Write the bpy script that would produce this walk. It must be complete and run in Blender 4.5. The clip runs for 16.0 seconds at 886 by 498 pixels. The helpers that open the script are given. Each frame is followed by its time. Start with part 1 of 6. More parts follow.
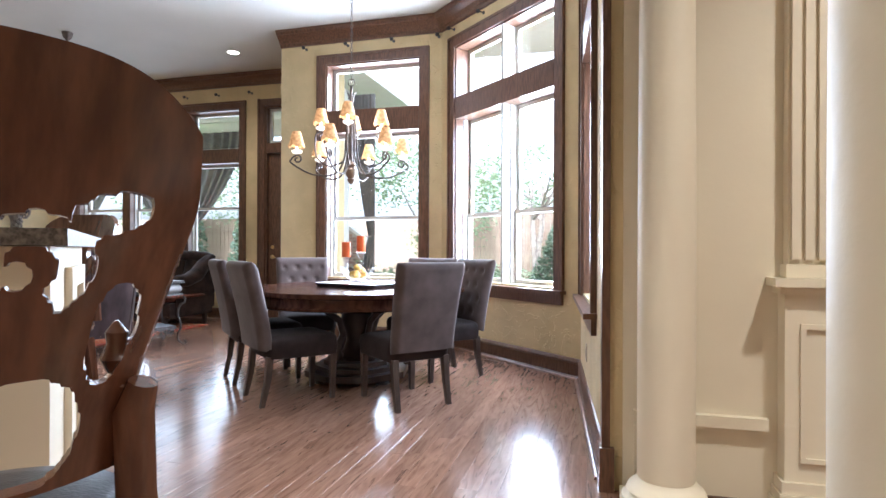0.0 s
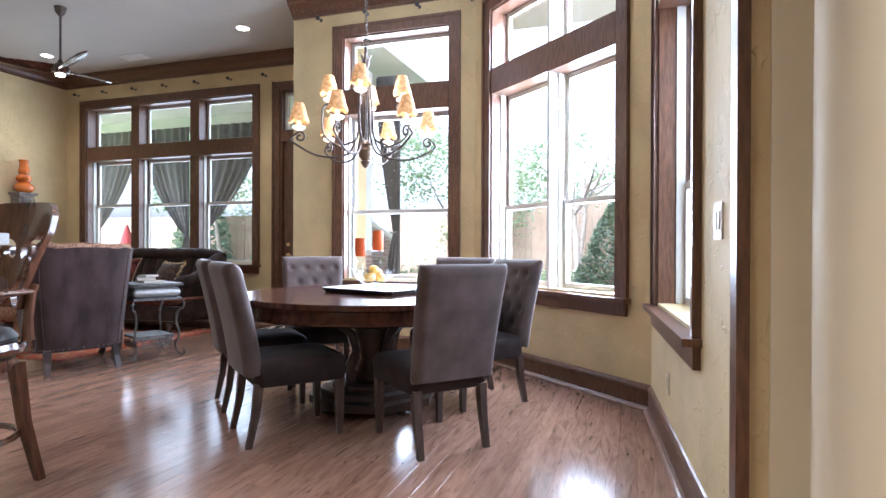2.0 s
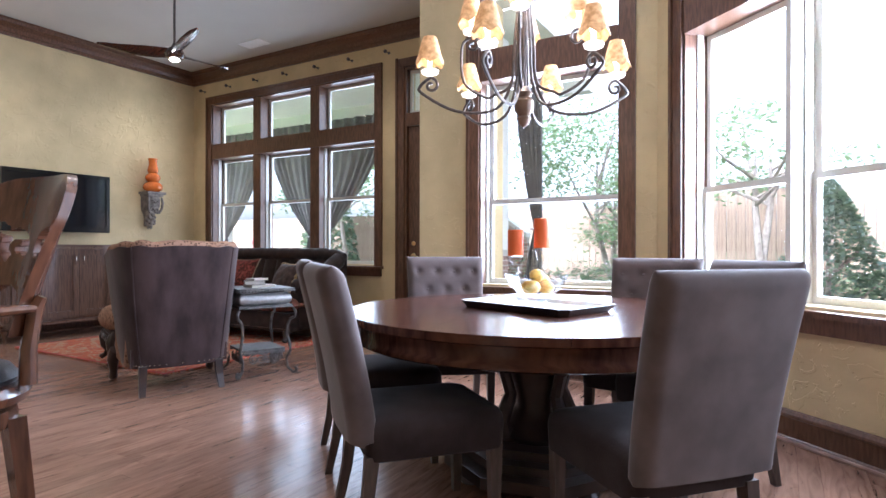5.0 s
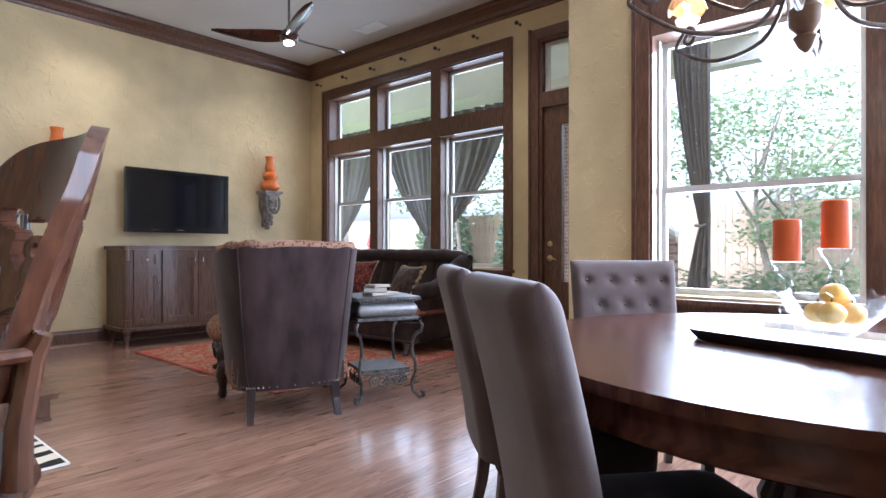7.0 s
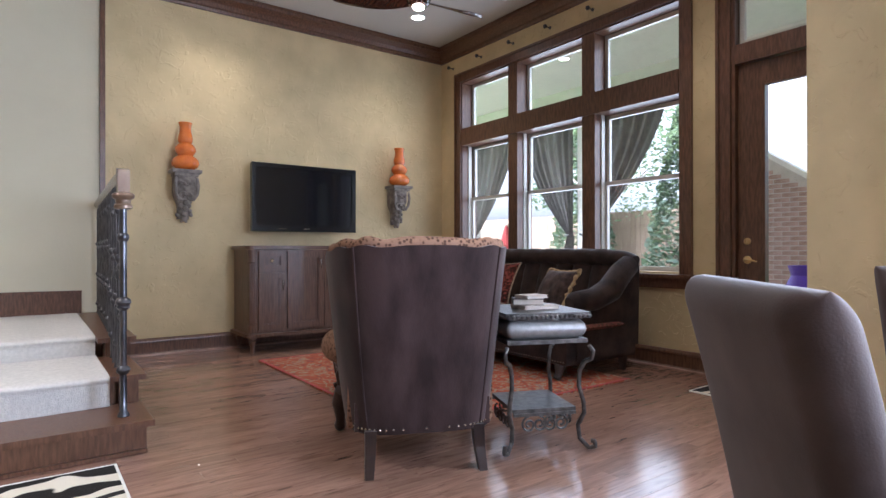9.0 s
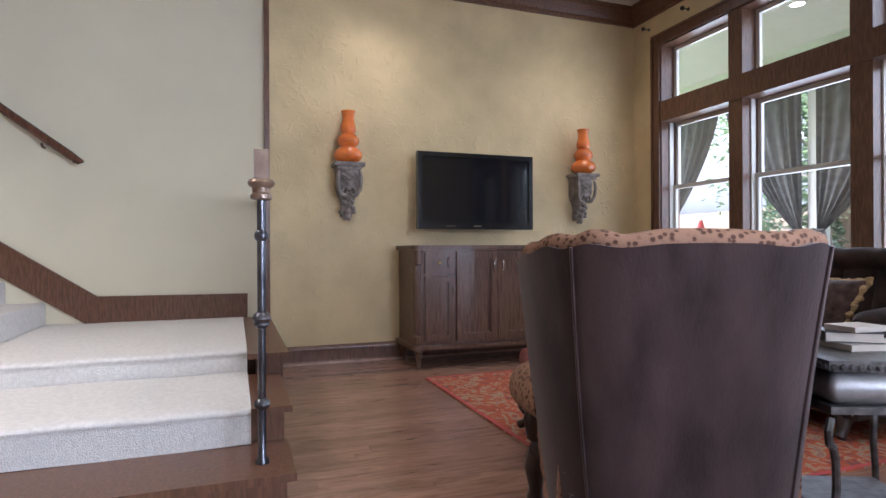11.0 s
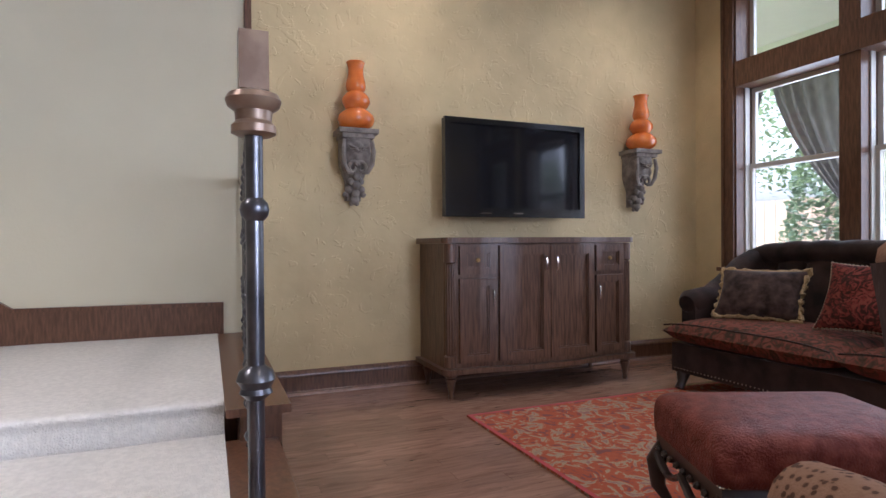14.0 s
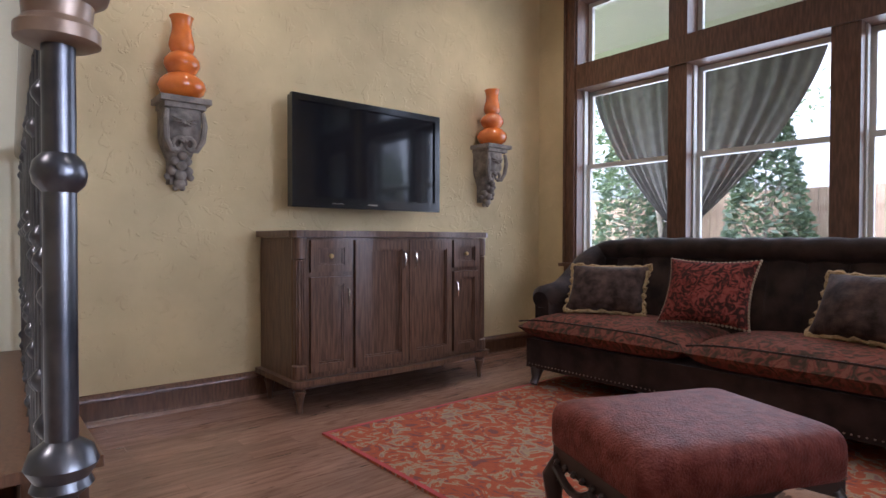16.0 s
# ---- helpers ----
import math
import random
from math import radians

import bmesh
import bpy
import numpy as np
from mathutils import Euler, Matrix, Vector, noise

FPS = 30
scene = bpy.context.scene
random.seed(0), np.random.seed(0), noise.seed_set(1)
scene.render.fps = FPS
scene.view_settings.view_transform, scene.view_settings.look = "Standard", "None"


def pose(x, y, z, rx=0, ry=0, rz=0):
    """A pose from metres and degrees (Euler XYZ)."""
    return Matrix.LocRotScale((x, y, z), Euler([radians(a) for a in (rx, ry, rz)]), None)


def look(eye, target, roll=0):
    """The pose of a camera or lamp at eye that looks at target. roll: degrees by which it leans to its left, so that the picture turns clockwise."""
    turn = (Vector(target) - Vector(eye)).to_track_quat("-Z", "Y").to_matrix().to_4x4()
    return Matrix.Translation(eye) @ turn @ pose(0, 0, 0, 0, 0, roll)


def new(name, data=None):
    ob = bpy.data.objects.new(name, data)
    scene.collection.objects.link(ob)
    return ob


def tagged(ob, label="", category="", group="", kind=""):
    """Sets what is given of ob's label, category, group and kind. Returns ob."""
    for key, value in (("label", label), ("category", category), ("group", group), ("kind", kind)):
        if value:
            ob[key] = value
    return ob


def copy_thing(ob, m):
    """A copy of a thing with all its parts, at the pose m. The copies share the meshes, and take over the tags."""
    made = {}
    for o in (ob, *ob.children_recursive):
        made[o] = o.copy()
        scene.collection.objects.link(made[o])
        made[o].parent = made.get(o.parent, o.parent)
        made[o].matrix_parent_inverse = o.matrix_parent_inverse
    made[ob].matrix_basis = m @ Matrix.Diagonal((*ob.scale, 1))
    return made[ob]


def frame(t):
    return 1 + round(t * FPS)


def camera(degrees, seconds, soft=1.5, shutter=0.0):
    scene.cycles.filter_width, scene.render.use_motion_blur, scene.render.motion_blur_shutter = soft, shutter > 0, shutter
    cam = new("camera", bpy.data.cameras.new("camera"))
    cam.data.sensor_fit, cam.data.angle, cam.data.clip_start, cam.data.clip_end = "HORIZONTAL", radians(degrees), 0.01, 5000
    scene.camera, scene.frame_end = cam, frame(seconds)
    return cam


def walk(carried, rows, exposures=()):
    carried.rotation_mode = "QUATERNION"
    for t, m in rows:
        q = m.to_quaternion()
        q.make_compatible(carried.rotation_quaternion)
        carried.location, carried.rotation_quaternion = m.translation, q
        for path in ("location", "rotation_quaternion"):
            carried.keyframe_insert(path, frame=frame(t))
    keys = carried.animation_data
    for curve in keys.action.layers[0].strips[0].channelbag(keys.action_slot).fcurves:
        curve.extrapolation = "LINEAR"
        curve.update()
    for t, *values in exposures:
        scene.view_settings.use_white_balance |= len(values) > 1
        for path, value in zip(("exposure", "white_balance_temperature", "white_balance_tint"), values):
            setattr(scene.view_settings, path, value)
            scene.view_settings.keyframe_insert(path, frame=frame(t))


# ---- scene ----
cam = camera(75.5, 16.0)
PATH = [
    (0, (0.753, -0.055, 1.095), (0.224, 1.874, 1.098), 0.2),
    (0.5, (0.714, 0.166, 1.115), (0.181, 2.094, 1.105), 0.2),
    (1, (0.662, 0.375, 1.122), (0.109, 2.297, 1.107), 0.1),
    (1.5, (0.569, 0.599, 1.113), (-0.015, 2.512, 1.102), 0.3),
    (2, (0.482, 0.817, 1.097), (-0.149, 2.715, 1.091), 0.2),
    (2.5, (0.397, 1.021, 1.085), (-0.29, 2.899, 1.083), 0.3),
    (3, (0.31, 1.222, 1.084), (-0.445, 3.074, 1.082), 0.2),
    (5.5, (-0.417, 2.011, 1.066), (-1.502, 3.691, 1.066), 0.1),
    (6, (-0.608, 2.148, 1.074), (-1.769, 3.776, 1.075), 0.1),
    (6.5, (-0.789, 2.308, 1.082), (-2.028, 3.877, 1.08), 0.0),
    (7, (-0.986, 2.465, 1.067), (-2.303, 3.97, 1.069), 0.0),
    (7.5, (-1.186, 2.616, 1.069), (-2.577, 4.054, 1.07), 0.0),
    (8, (-1.361, 2.742, 1.061), (-2.817, 4.113, 1.062), -0.0),
    (8.5, (-1.575, 2.891, 1.067), (-3.105, 4.178, 1.069), -0.0),
    (9, (-1.814, 3.024, 1.063), (-3.43, 4.202, 1.066), -0.1),
    (9.5, (-2.049, 3.14, 1.077), (-3.755, 4.184, 1.082), -0.2),
    (10, (-2.261, 3.242, 1.071), (-4.049, 4.137, 1.077), -0.2),
    (12.5, (-3.519, 3.367, 1.073), (-5.429, 3.958, 1.067), -0.4),
    (13, (-3.697, 3.351, 1.06), (-5.601, 3.964, 1.051), -0.4),
    (13.5, (-3.911, 3.339, 1.068), (-5.794, 4.013, 1.051), -0.4),
    (14, (-4.076, 3.359, 1.057), (-5.927, 4.118, 1.044), -0.4),
    (14.5, (-4.21, 3.349, 1.032), (-6.008, 4.226, 1.02), -0.3),
    (15, (-4.326, 3.348, 1.031), (-6.051, 4.359, 1.011), -0.2),
    (15.5, (-4.423, 3.357, 1.041), (-6.062, 4.502, 1.012), -0.0),
    (16, (-4.493, 3.363, 1.054), (-6.032, 4.639, 1.022), 0.1),
]
walk(cam, [(t, look(eye, target, roll)) for t, eye, target, roll in PATH], [(0.0, 2.17, 5300, 10), (3.0, 2.09, 5200, 13), (7.0, 1.99, 5180, 14), (9.5, 1.82, 5330, 16), (16.0, 1.72, 5380, 19)])

# ---- light ----
world = bpy.data.worlds.new("world")
scene.world = world
world.use_nodes = True
wn = world.node_tree
sky = wn.nodes.new("ShaderNodeTexSky")
sky.sky_type, sky.sun_disc = "NISHITA", False
sky.sun_elevation, sky.sun_rotation = radians(52), radians(200)
sky.air_density, sky.dust_density, sky.ozone_density = 1.0, 6.0, 1.0
veil = wn.nodes.new("ShaderNodeHueSaturation")
veil.inputs["Saturation"].default_value, veil.inputs["Value"].default_value = 0.22, 1.6
wn.links.new(sky.outputs["Color"], veil.inputs["Color"])
wn.links.new(veil.outputs["Color"], wn.nodes["Background"].inputs["Color"])
wn.nodes["Background"].inputs["Strength"].default_value = 0.15
sun = new("sun", bpy.data.lights.new("sun", "SUN"))
sun.data.energy, sun.data.angle, sun.data.color = 2.2, radians(10), (1.0, 0.97, 0.93)
sun.matrix_world = look((-4.1, -11.3, 15.4), (0, 0, 0))


def lamp(name, x, y, z, power, size, color, target=None, shape="DISK", size_y=0.0):
    ob = new(name, bpy.data.lights.new(name, "AREA"))
    ob.data.energy, ob.data.shape, ob.data.size, ob.data.color = power, shape, size, color
    if size_y:
        ob.data.size_y = size_y
    ob.matrix_world = look((x, y, z), target or (x, y + 0.001, z - 1))
    return ob


def point(name, x, y, z, power, radius, color):
    ob = new(name, bpy.data.lights.new(name, "POINT"))
    ob.data.energy, ob.data.shadow_soft_size, ob.data.color = power, radius, color
    ob.location = (x, y, z)
    return ob


DAY, WARM = (0.90, 0.95, 1.0), (1.0, 0.86, 0.68)
lamp("daylight_living", -6.25, 8.22, 2.1, 24, 3.0, DAY, (-6.25, 0, 1.0), "RECTANGLE", 2.3)
lamp("daylight_nook", -1.9, 6.90, 2.1, 68, 1.2, DAY, (-1.9, 0, 1.2), "RECTANGLE", 2.5)
lamp("daylight_bay", 0.17, 6.02, 2.1, 130, 1.5, DAY, (-3.0, 2.5, 1.2), "RECTANGLE", 2.5)
lamp("daylight_side", 1.15, 4.05, 2.1, 19, 1.1, DAY, (-5.0, 3.6, 1.2), "RECTANGLE", 2.5)


def spot(x, y, power, z=3.78):
    ob = new("downlight_and_fill_beam", bpy.data.lights.new("downlight_and_fill_beam", "SPOT"))
    ob.data.energy, ob.data.spot_size, ob.data.spot_blend, ob.data.shadow_soft_size, ob.data.color = power, radians(120), 0.9, 0.12, WARM
    ob.location = (x, y, z)


# The lamp at (-4.19, 4.6) is unseen, added by symmetry.
for x, y in ((-7.42, 6.75), (-7.58, 4.6), (-4.11, 6.75), (-4.19, 4.6)):
    spot(x, y, 25)
# Unseen fill spots without fittings, added to brighten stairs, kitchen and hall.
for x, y, power in ((-5.4, 1.3, 150), (-1.2, 0.4, 110), (2.2, 1.2, 130), (2.2, -1.4, 130)):
    spot(x, y, power)
point("chandelier_glow", -1.29, 4.43, 2.22, 6, 0.12, WARM)

# ---- helpers ----
def part(name, bm, material, parent=None, label="", smooth=False, bevel=0.0, m=None):
    me = bpy.data.meshes.new(name)
    if bevel:
        bmesh.ops.bevel(bm, geom=[e for e in bm.edges if e.is_manifold and e.calc_face_angle(0) > 0.6], offset=bevel, segments=2, affect="EDGES", clamp_overlap=True)
    bmesh.ops.recalc_face_normals(bm, faces=bm.faces)
    bm.to_mesh(me)
    bm.free()
    if smooth:
        for p in me.polygons:
            p.use_smooth = True
        me.set_sharp_from_angle(angle=radians(40))
    me.materials.append(material)
    ob = new(name, me)
    ob.parent = parent
    if m is not None:
        ob.matrix_basis = m
    if label:
        ob["label"] = label
    return ob


def thing(name, m, label, category, group="", kind=""):
    ob = new(name)
    ob.empty_display_size = 0.1
    ob.matrix_basis = m
    return tagged(ob, label, category, group, kind)


def box(x0, x1, y0, y1, z0, z1, bm=None):
    bm = bm or bmesh.new()
    v = [bm.verts.new((x, y, z)) for x in (x0, x1) for y in (y0, y1) for z in (z0, z1)]
    for f in ((0, 1, 3, 2), (4, 6, 7, 5), (0, 4, 5, 1), (2, 3, 7, 6), (0, 2, 6, 4), (1, 5, 7, 3)):
        bm.faces.new([v[i] for i in f])
    return bm


def lathe(profile, n=24, bm=None, m=None):
    """A turned solid: profile of (radius, z) from bottom to top."""
    bm = bm or bmesh.new()
    m = m or Matrix()
    rings = []
    for r, z in profile:
        rings.append([bm.verts.new(m @ Vector((r * math.cos(2 * math.pi * k / n), r * math.sin(2 * math.pi * k / n), z))) for k in range(n)])
    for a, b in zip(rings, rings[1:]):
        for k in range(n):
            bm.faces.new((a[k], a[(k + 1) % n], b[(k + 1) % n], b[k]))
    bm.faces.new(rings[0][::-1])
    bm.faces.new(rings[-1])
    return bm


def tube(points, radius, n=8, bm=None, flat=1.0):
    """A round bar along points; radius may be a number or a list."""
    bm = bm or bmesh.new()
    pts = [Vector(p) for p in points]
    rad = radius if isinstance(radius, (list, tuple)) else [radius] * len(pts)
    side = None
    rings = []
    for i, p in enumerate(pts):
        d = (pts[min(i + 1, len(pts) - 1)] - pts[max(i - 1, 0)]).normalized()
        if side is None:
            side = d.cross(Vector((0, 0, 1)) if abs(d.z) < 0.9 else Vector((1, 0, 0))).normalized()
        else:
            side = (side - d * side.dot(d)).normalized()
        up = d.cross(side)
        rings.append([bm.verts.new(p + rad[i] * (side * math.cos(2 * math.pi * k / n) + flat * up * math.sin(2 * math.pi * k / n))) for k in range(n)])
    for a, b in zip(rings, rings[1:]):
        for k in range(n):
            bm.faces.new((a[k], a[(k + 1) % n], b[(k + 1) % n], b[k]))
    bm.faces.new(rings[0][::-1])
    bm.faces.new(rings[-1])
    return bm


def extrude(outline, z0, z1, bm=None, m=None):
    """A prism on an outline of (x, y)."""
    bm = bm or bmesh.new()
    m = m or Matrix()
    lo = [bm.verts.new(m @ Vector((x, y, z0))) for x, y in outline]
    hi = [bm.verts.new(m @ Vector((x, y, z1))) for x, y in outline]
    bm.faces.new(lo[::-1])
    bm.faces.new(hi)
    for i in range(len(lo)):
        j = (i + 1) % len(lo)
        bm.faces.new((lo[i], lo[j], hi[j], hi[i]))
    return bm


# ---- materials ----
def mat(name, color, rough=0.5, metal=0.0, var=0.12, scale=8.0, bump=0.0, bscale=60.0, stretch=(1, 1, 1), color2=None, coat=0.0, sheen=0.0, emit=0.0, emit_color=None, spec=0.5):
    m = bpy.data.materials.new(name)
    m.use_nodes = True
    nt = m.node_tree
    b = nt.nodes["Principled BSDF"]
    b.inputs["Roughness"].default_value, b.inputs["Metallic"].default_value = rough, metal
    b.inputs["Coat Weight"].default_value, b.inputs["Sheen Weight"].default_value = coat, sheen
    b.inputs["Coat Roughness"].default_value = 0.12
    b.inputs["Specular IOR Level"].default_value = spec
    tc = nt.nodes.new("ShaderNodeTexCoord")
    mp = nt.nodes.new("ShaderNodeMapping")
    mp.inputs["Scale"].default_value = stretch
    nt.links.new(tc.outputs["Object"], mp.inputs["Vector"])
    n1 = nt.nodes.new("ShaderNodeTexNoise")
    n1.inputs["Scale"].default_value, n1.inputs["Detail"].default_value = scale, 6
    nt.links.new(mp.outputs["Vector"], n1.inputs["Vector"])
    ramp = nt.nodes.new("ShaderNodeValToRGB")
    c2 = color2 or tuple(min(1, c * (1 + var)) for c in color)
    c1 = color if color2 else tuple(c * (1 - var) for c in color)
    ramp.color_ramp.elements[0].color, ramp.color_ramp.elements[1].color = (*c1, 1), (*c2, 1)
    ramp.color_ramp.elements[0].position, ramp.color_ramp.elements[1].position = 0.35, 0.65
    nt.links.new(n1.outputs["Fac"], ramp.inputs["Fac"])
    nt.links.new(ramp.outputs["Color"], b.inputs["Base Color"])
    if bump:
        n2 = nt.nodes.new("ShaderNodeTexNoise")
        n2.inputs["Scale"].default_value, n2.inputs["Detail"].default_value = bscale, 4
        nt.links.new(mp.outputs["Vector"], n2.inputs["Vector"])
        bp = nt.nodes.new("ShaderNodeBump")
        bp.inputs["Strength"].default_value, bp.inputs["Distance"].default_value = bump, 0.01
        nt.links.new(n2.outputs["Fac"], bp.inputs["Height"])
        nt.links.new(bp.outputs["Normal"], b.inputs["Normal"])
    if emit:
        b.inputs["Emission Color"].default_value = (*(emit_color or color), 1)
        b.inputs["Emission Strength"].default_value = emit
    return m


def glass_mat(name, tint=(1, 1, 1), gloss=1.0):
    m = bpy.data.materials.new(name)
    m.use_nodes = True
    nt = m.node_tree
    nt.nodes.remove(nt.nodes["Principled BSDF"])
    tr, gl, mx, lw, pw = (nt.nodes.new("ShaderNode" + k) for k in ("BsdfTransparent", "BsdfGlossy", "MixShader", "LayerWeight", "Math"))
    tr.inputs["Color"].default_value = (*tint, 1)
    gl.inputs["Roughness"].default_value = 0.02
    lw.inputs["Blend"].default_value = 0.5
    pw.operation, pw.inputs[1].default_value = "POWER", 4.0
    sc = nt.nodes.new("ShaderNodeMath")
    sc.operation, sc.inputs[1].default_value, sc.inputs[2].default_value = "MULTIPLY_ADD", 0.5 * gloss, 0.025 * gloss
    nt.links.new(lw.outputs["Facing"], pw.inputs[0])
    nt.links.new(pw.outputs[0], sc.inputs[0])
    nt.links.new(sc.outputs[0], mx.inputs[0])
    nt.links.new(tr.outputs[0], mx.inputs[1])
    nt.links.new(gl.outputs[0], mx.inputs[2])
    nt.links.new(mx.outputs[0], nt.nodes["Material Output"].inputs["Surface"])
    return m


def trowel(m):
    """Skip-trowel marks: thin broken ridges over the plaster."""
    nt = m.node_tree
    b, bump = nt.nodes["Principled BSDF"], nt.nodes.new("ShaderNodeBump")
    tc, n, r = nt.nodes.new("ShaderNodeTexCoord"), nt.nodes.new("ShaderNodeTexNoise"), nt.nodes.new("ShaderNodeValToRGB")
    n.inputs["Scale"].default_value, n.inputs["Detail"].default_value, n.inputs["Distortion"].default_value = 6.5, 3.0, 2.4
    r.color_ramp.elements[0].position, r.color_ramp.elements[1].position = 0.585, 0.605
    old = b.inputs["Normal"].links[0].from_socket
    nt.links.new(tc.outputs["Object"], n.inputs["Vector"])
    nt.links.new(n.outputs["Fac"], r.inputs["Fac"])
    nt.links.new(r.outputs["Color"], bump.inputs["Height"])
    nt.links.new(old, bump.inputs["Normal"])
    bump.inputs["Strength"].default_value, bump.inputs["Distance"].default_value = 0.6, 0.007
    nt.links.new(bump.outputs["Normal"], b.inputs["Normal"])
    return m


PLASTER = mat("gold_plaster", (0.58, 0.46, 0.255), 0.75, var=0.10, scale=2.2, bump=0.3, bscale=9)
STAIRWALL = mat("stair_wall_paint", (0.60, 0.55, 0.40), 0.8, var=0.03, scale=1.5, bump=0.1, bscale=40)
CREAM = mat("cream_paint", (0.74, 0.66, 0.50), 0.55, var=0.03, scale=2, bump=0.08, bscale=30)
CEIL = mat("ceiling_paint", (0.57, 0.55, 0.50), 0.9, var=0.03, scale=1.2, bump=0.1, bscale=90)
TRIM = mat("stained_trim_wood", (0.080, 0.036, 0.019), 0.32, var=0.3, scale=30, bump=0.10, bscale=90, stretch=(2.2, 2.2, 0.35), color2=(0.15, 0.072, 0.039))
trowel(PLASTER)
WHITE = mat("white_sash_paint", (0.56, 0.54, 0.49), 0.4, var=0.04, scale=6)
GLASS = glass_mat("window_glass")
SUBFLOOR = mat("dark_subfloor", (0.03, 0.018, 0.012), 0.8)


def plank_mat():
    m = bpy.data.materials.new("oak_strip_floor")
    m.use_nodes = True
    nt = m.node_tree
    N, L = nt.nodes.new, nt.links.new
    b = nt.nodes["Principled BSDF"]
    geo, info = N("ShaderNodeNewGeometry"), N("ShaderNodeObjectInfo")
    add = N("ShaderNodeMath")
    add.operation = "ADD"
    L(geo.outputs["Random Per Island"], add.inputs[0])
    L(info.outputs["Random"], add.inputs[1])
    fr = N("ShaderNodeMath")
    fr.operation = "FRACT"
    L(add.outputs[0], fr.inputs[0])
    off = N("ShaderNodeVectorMath")
    off.operation = "MULTIPLY_ADD"
    off.inputs[1].default_value = (31.0, 57.0, 0.0)
    L(fr.outputs[0], off.inputs[0])
    L(geo.outputs["Position"], off.inputs[2])
    mp = N("ShaderNodeMapping")
    mp.inputs["Scale"].default_value = (19, 2.4, 1)
    L(off.outputs[0], mp.inputs["Vector"])
    n1 = N("ShaderNodeTexNoise")
    n1.inputs["Scale"].default_value, n1.inputs["Detail"].default_value, n1.inputs["Distortion"].default_value = 1.0, 7, 2.2
    L(mp.outputs[0], n1.inputs["Vector"])
    r1 = N("ShaderNodeValToRGB")
    e = r1.color_ramp.elements
    e[0].position, e[0].color = 0.28, (0.165, 0.086, 0.056, 1)
    e[1].position, e[1].color = 0.66, (0.305, 0.178, 0.122, 1)
    k = e.new(0.44)
    k.color = (0.240, 0.134, 0.092, 1)
    L(n1.outputs["Fac"], r1.inputs["Fac"])
    # short dark flecks where the scraping opened the grain
    mp3 = N("ShaderNodeMapping")
    mp3.inputs["Scale"].default_value = (42, 5.5, 1)
    L(off.outputs[0], mp3.inputs["Vector"])
    n3 = N("ShaderNodeTexNoise")
    n3.inputs["Scale"].default_value, n3.inputs["Detail"].default_value, n3.inputs["Distortion"].default_value = 1.0, 3, 0.8
    L(mp3.outputs[0], n3.inputs["Vector"])
    r3 = N("ShaderNodeMapRange")
    r3.inputs["From Min"].default_value, r3.inputs["From Max"].default_value = 0.64, 0.72
    r3.inputs["To Min"].default_value, r3.inputs["To Max"].default_value = 1.0, 0.42
    L(n3.outputs["Fac"], r3.inputs["Value"])
    fleck = N("ShaderNodeVectorMath")
    fleck.operation = "SCALE"
    L(r1.outputs["Color"], fleck.inputs[0])
    L(r3.outputs[0], fleck.inputs["Scale"])
    mixn = N("ShaderNodeHueSaturation")
    val = N("ShaderNodeMapRange")
    val.inputs["To Min"].default_value, val.inputs["To Max"].default_value = 0.86, 1.14
    L(fr.outputs[0], val.inputs["Value"])
    L(val.outputs[0], mixn.inputs["Value"])
    L(fleck.outputs[0], mixn.inputs["Color"])
    L(mixn.outputs[0], b.inputs["Base Color"])
    n2 = N("ShaderNodeTexNoise")
    n2.inputs["Scale"].default_value, n2.inputs["Detail"].default_value = 7.0, 4
    L(off.outputs[0], n2.inputs["Vector"])
    rr = N("ShaderNodeMapRange")
    rr.inputs["To Min"].default_value, rr.inputs["To Max"].default_value = 0.12, 0.22
    L(n2.outputs["Fac"], rr.inputs["Value"])
    L(rr.outputs[0], b.inputs["Roughness"])
    bp = N("ShaderNodeBump")
    bp.inputs["Strength"].default_value, bp.inputs["Distance"].default_value = 0.12, 0.003
    L(n1.outputs["Fac"], bp.inputs["Height"])
    bp2 = N("ShaderNodeBump")
    bp2.inputs["Strength"].default_value, bp2.inputs["Distance"].default_value = 0.22, 0.005
    L(n2.outputs["Fac"], bp2.inputs["Height"])
    L(bp.outputs[0], bp2.inputs["Normal"])
    L(bp2.outputs[0], b.inputs["Normal"])
    return m


PLANK = plank_mat()
CARPET = mat("cream_carpet", (0.70, 0.67, 0.62), 0.95, var=0.07, scale=45, bump=0.9, bscale=150)
VELVET = mat("plum_velvet", (0.075, 0.052, 0.055), 0.75, var=0.25, scale=5, bump=0.2, bscale=150, sheen=0.2)
DARKWOOD = mat("dark_polished_wood", (0.035, 0.013, 0.008), 0.22, var=0.3, scale=6, stretch=(1, 10, 1), color2=(0.075, 0.026, 0.014), coat=0.5)
GRASS = mat("lawn", (0.05, 0.11, 0.025), 0.9, var=0.3, scale=3, bump=0.5, bscale=40)

# ---- structure ----
CEILING = 3.80
SOUTH = -3.2
W0, W1 = (-8.235, SOUTH), (-8.235, 7.69)
N1 = (-3.05, 7.69)
A0, A, B, C = (-3.12, 6.35), (-1.02, 6.35), (0.60, 4.90), (0.79, 2.62)


def frame_of(a, b):
    """Local frame of a wall: x along it, y outward, z up."""
    return Matrix.Translation((a[0], a[1], 0)) @ Matrix.Rotation(math.atan2(b[1] - a[1], b[0] - a[0]), 4, "Z")


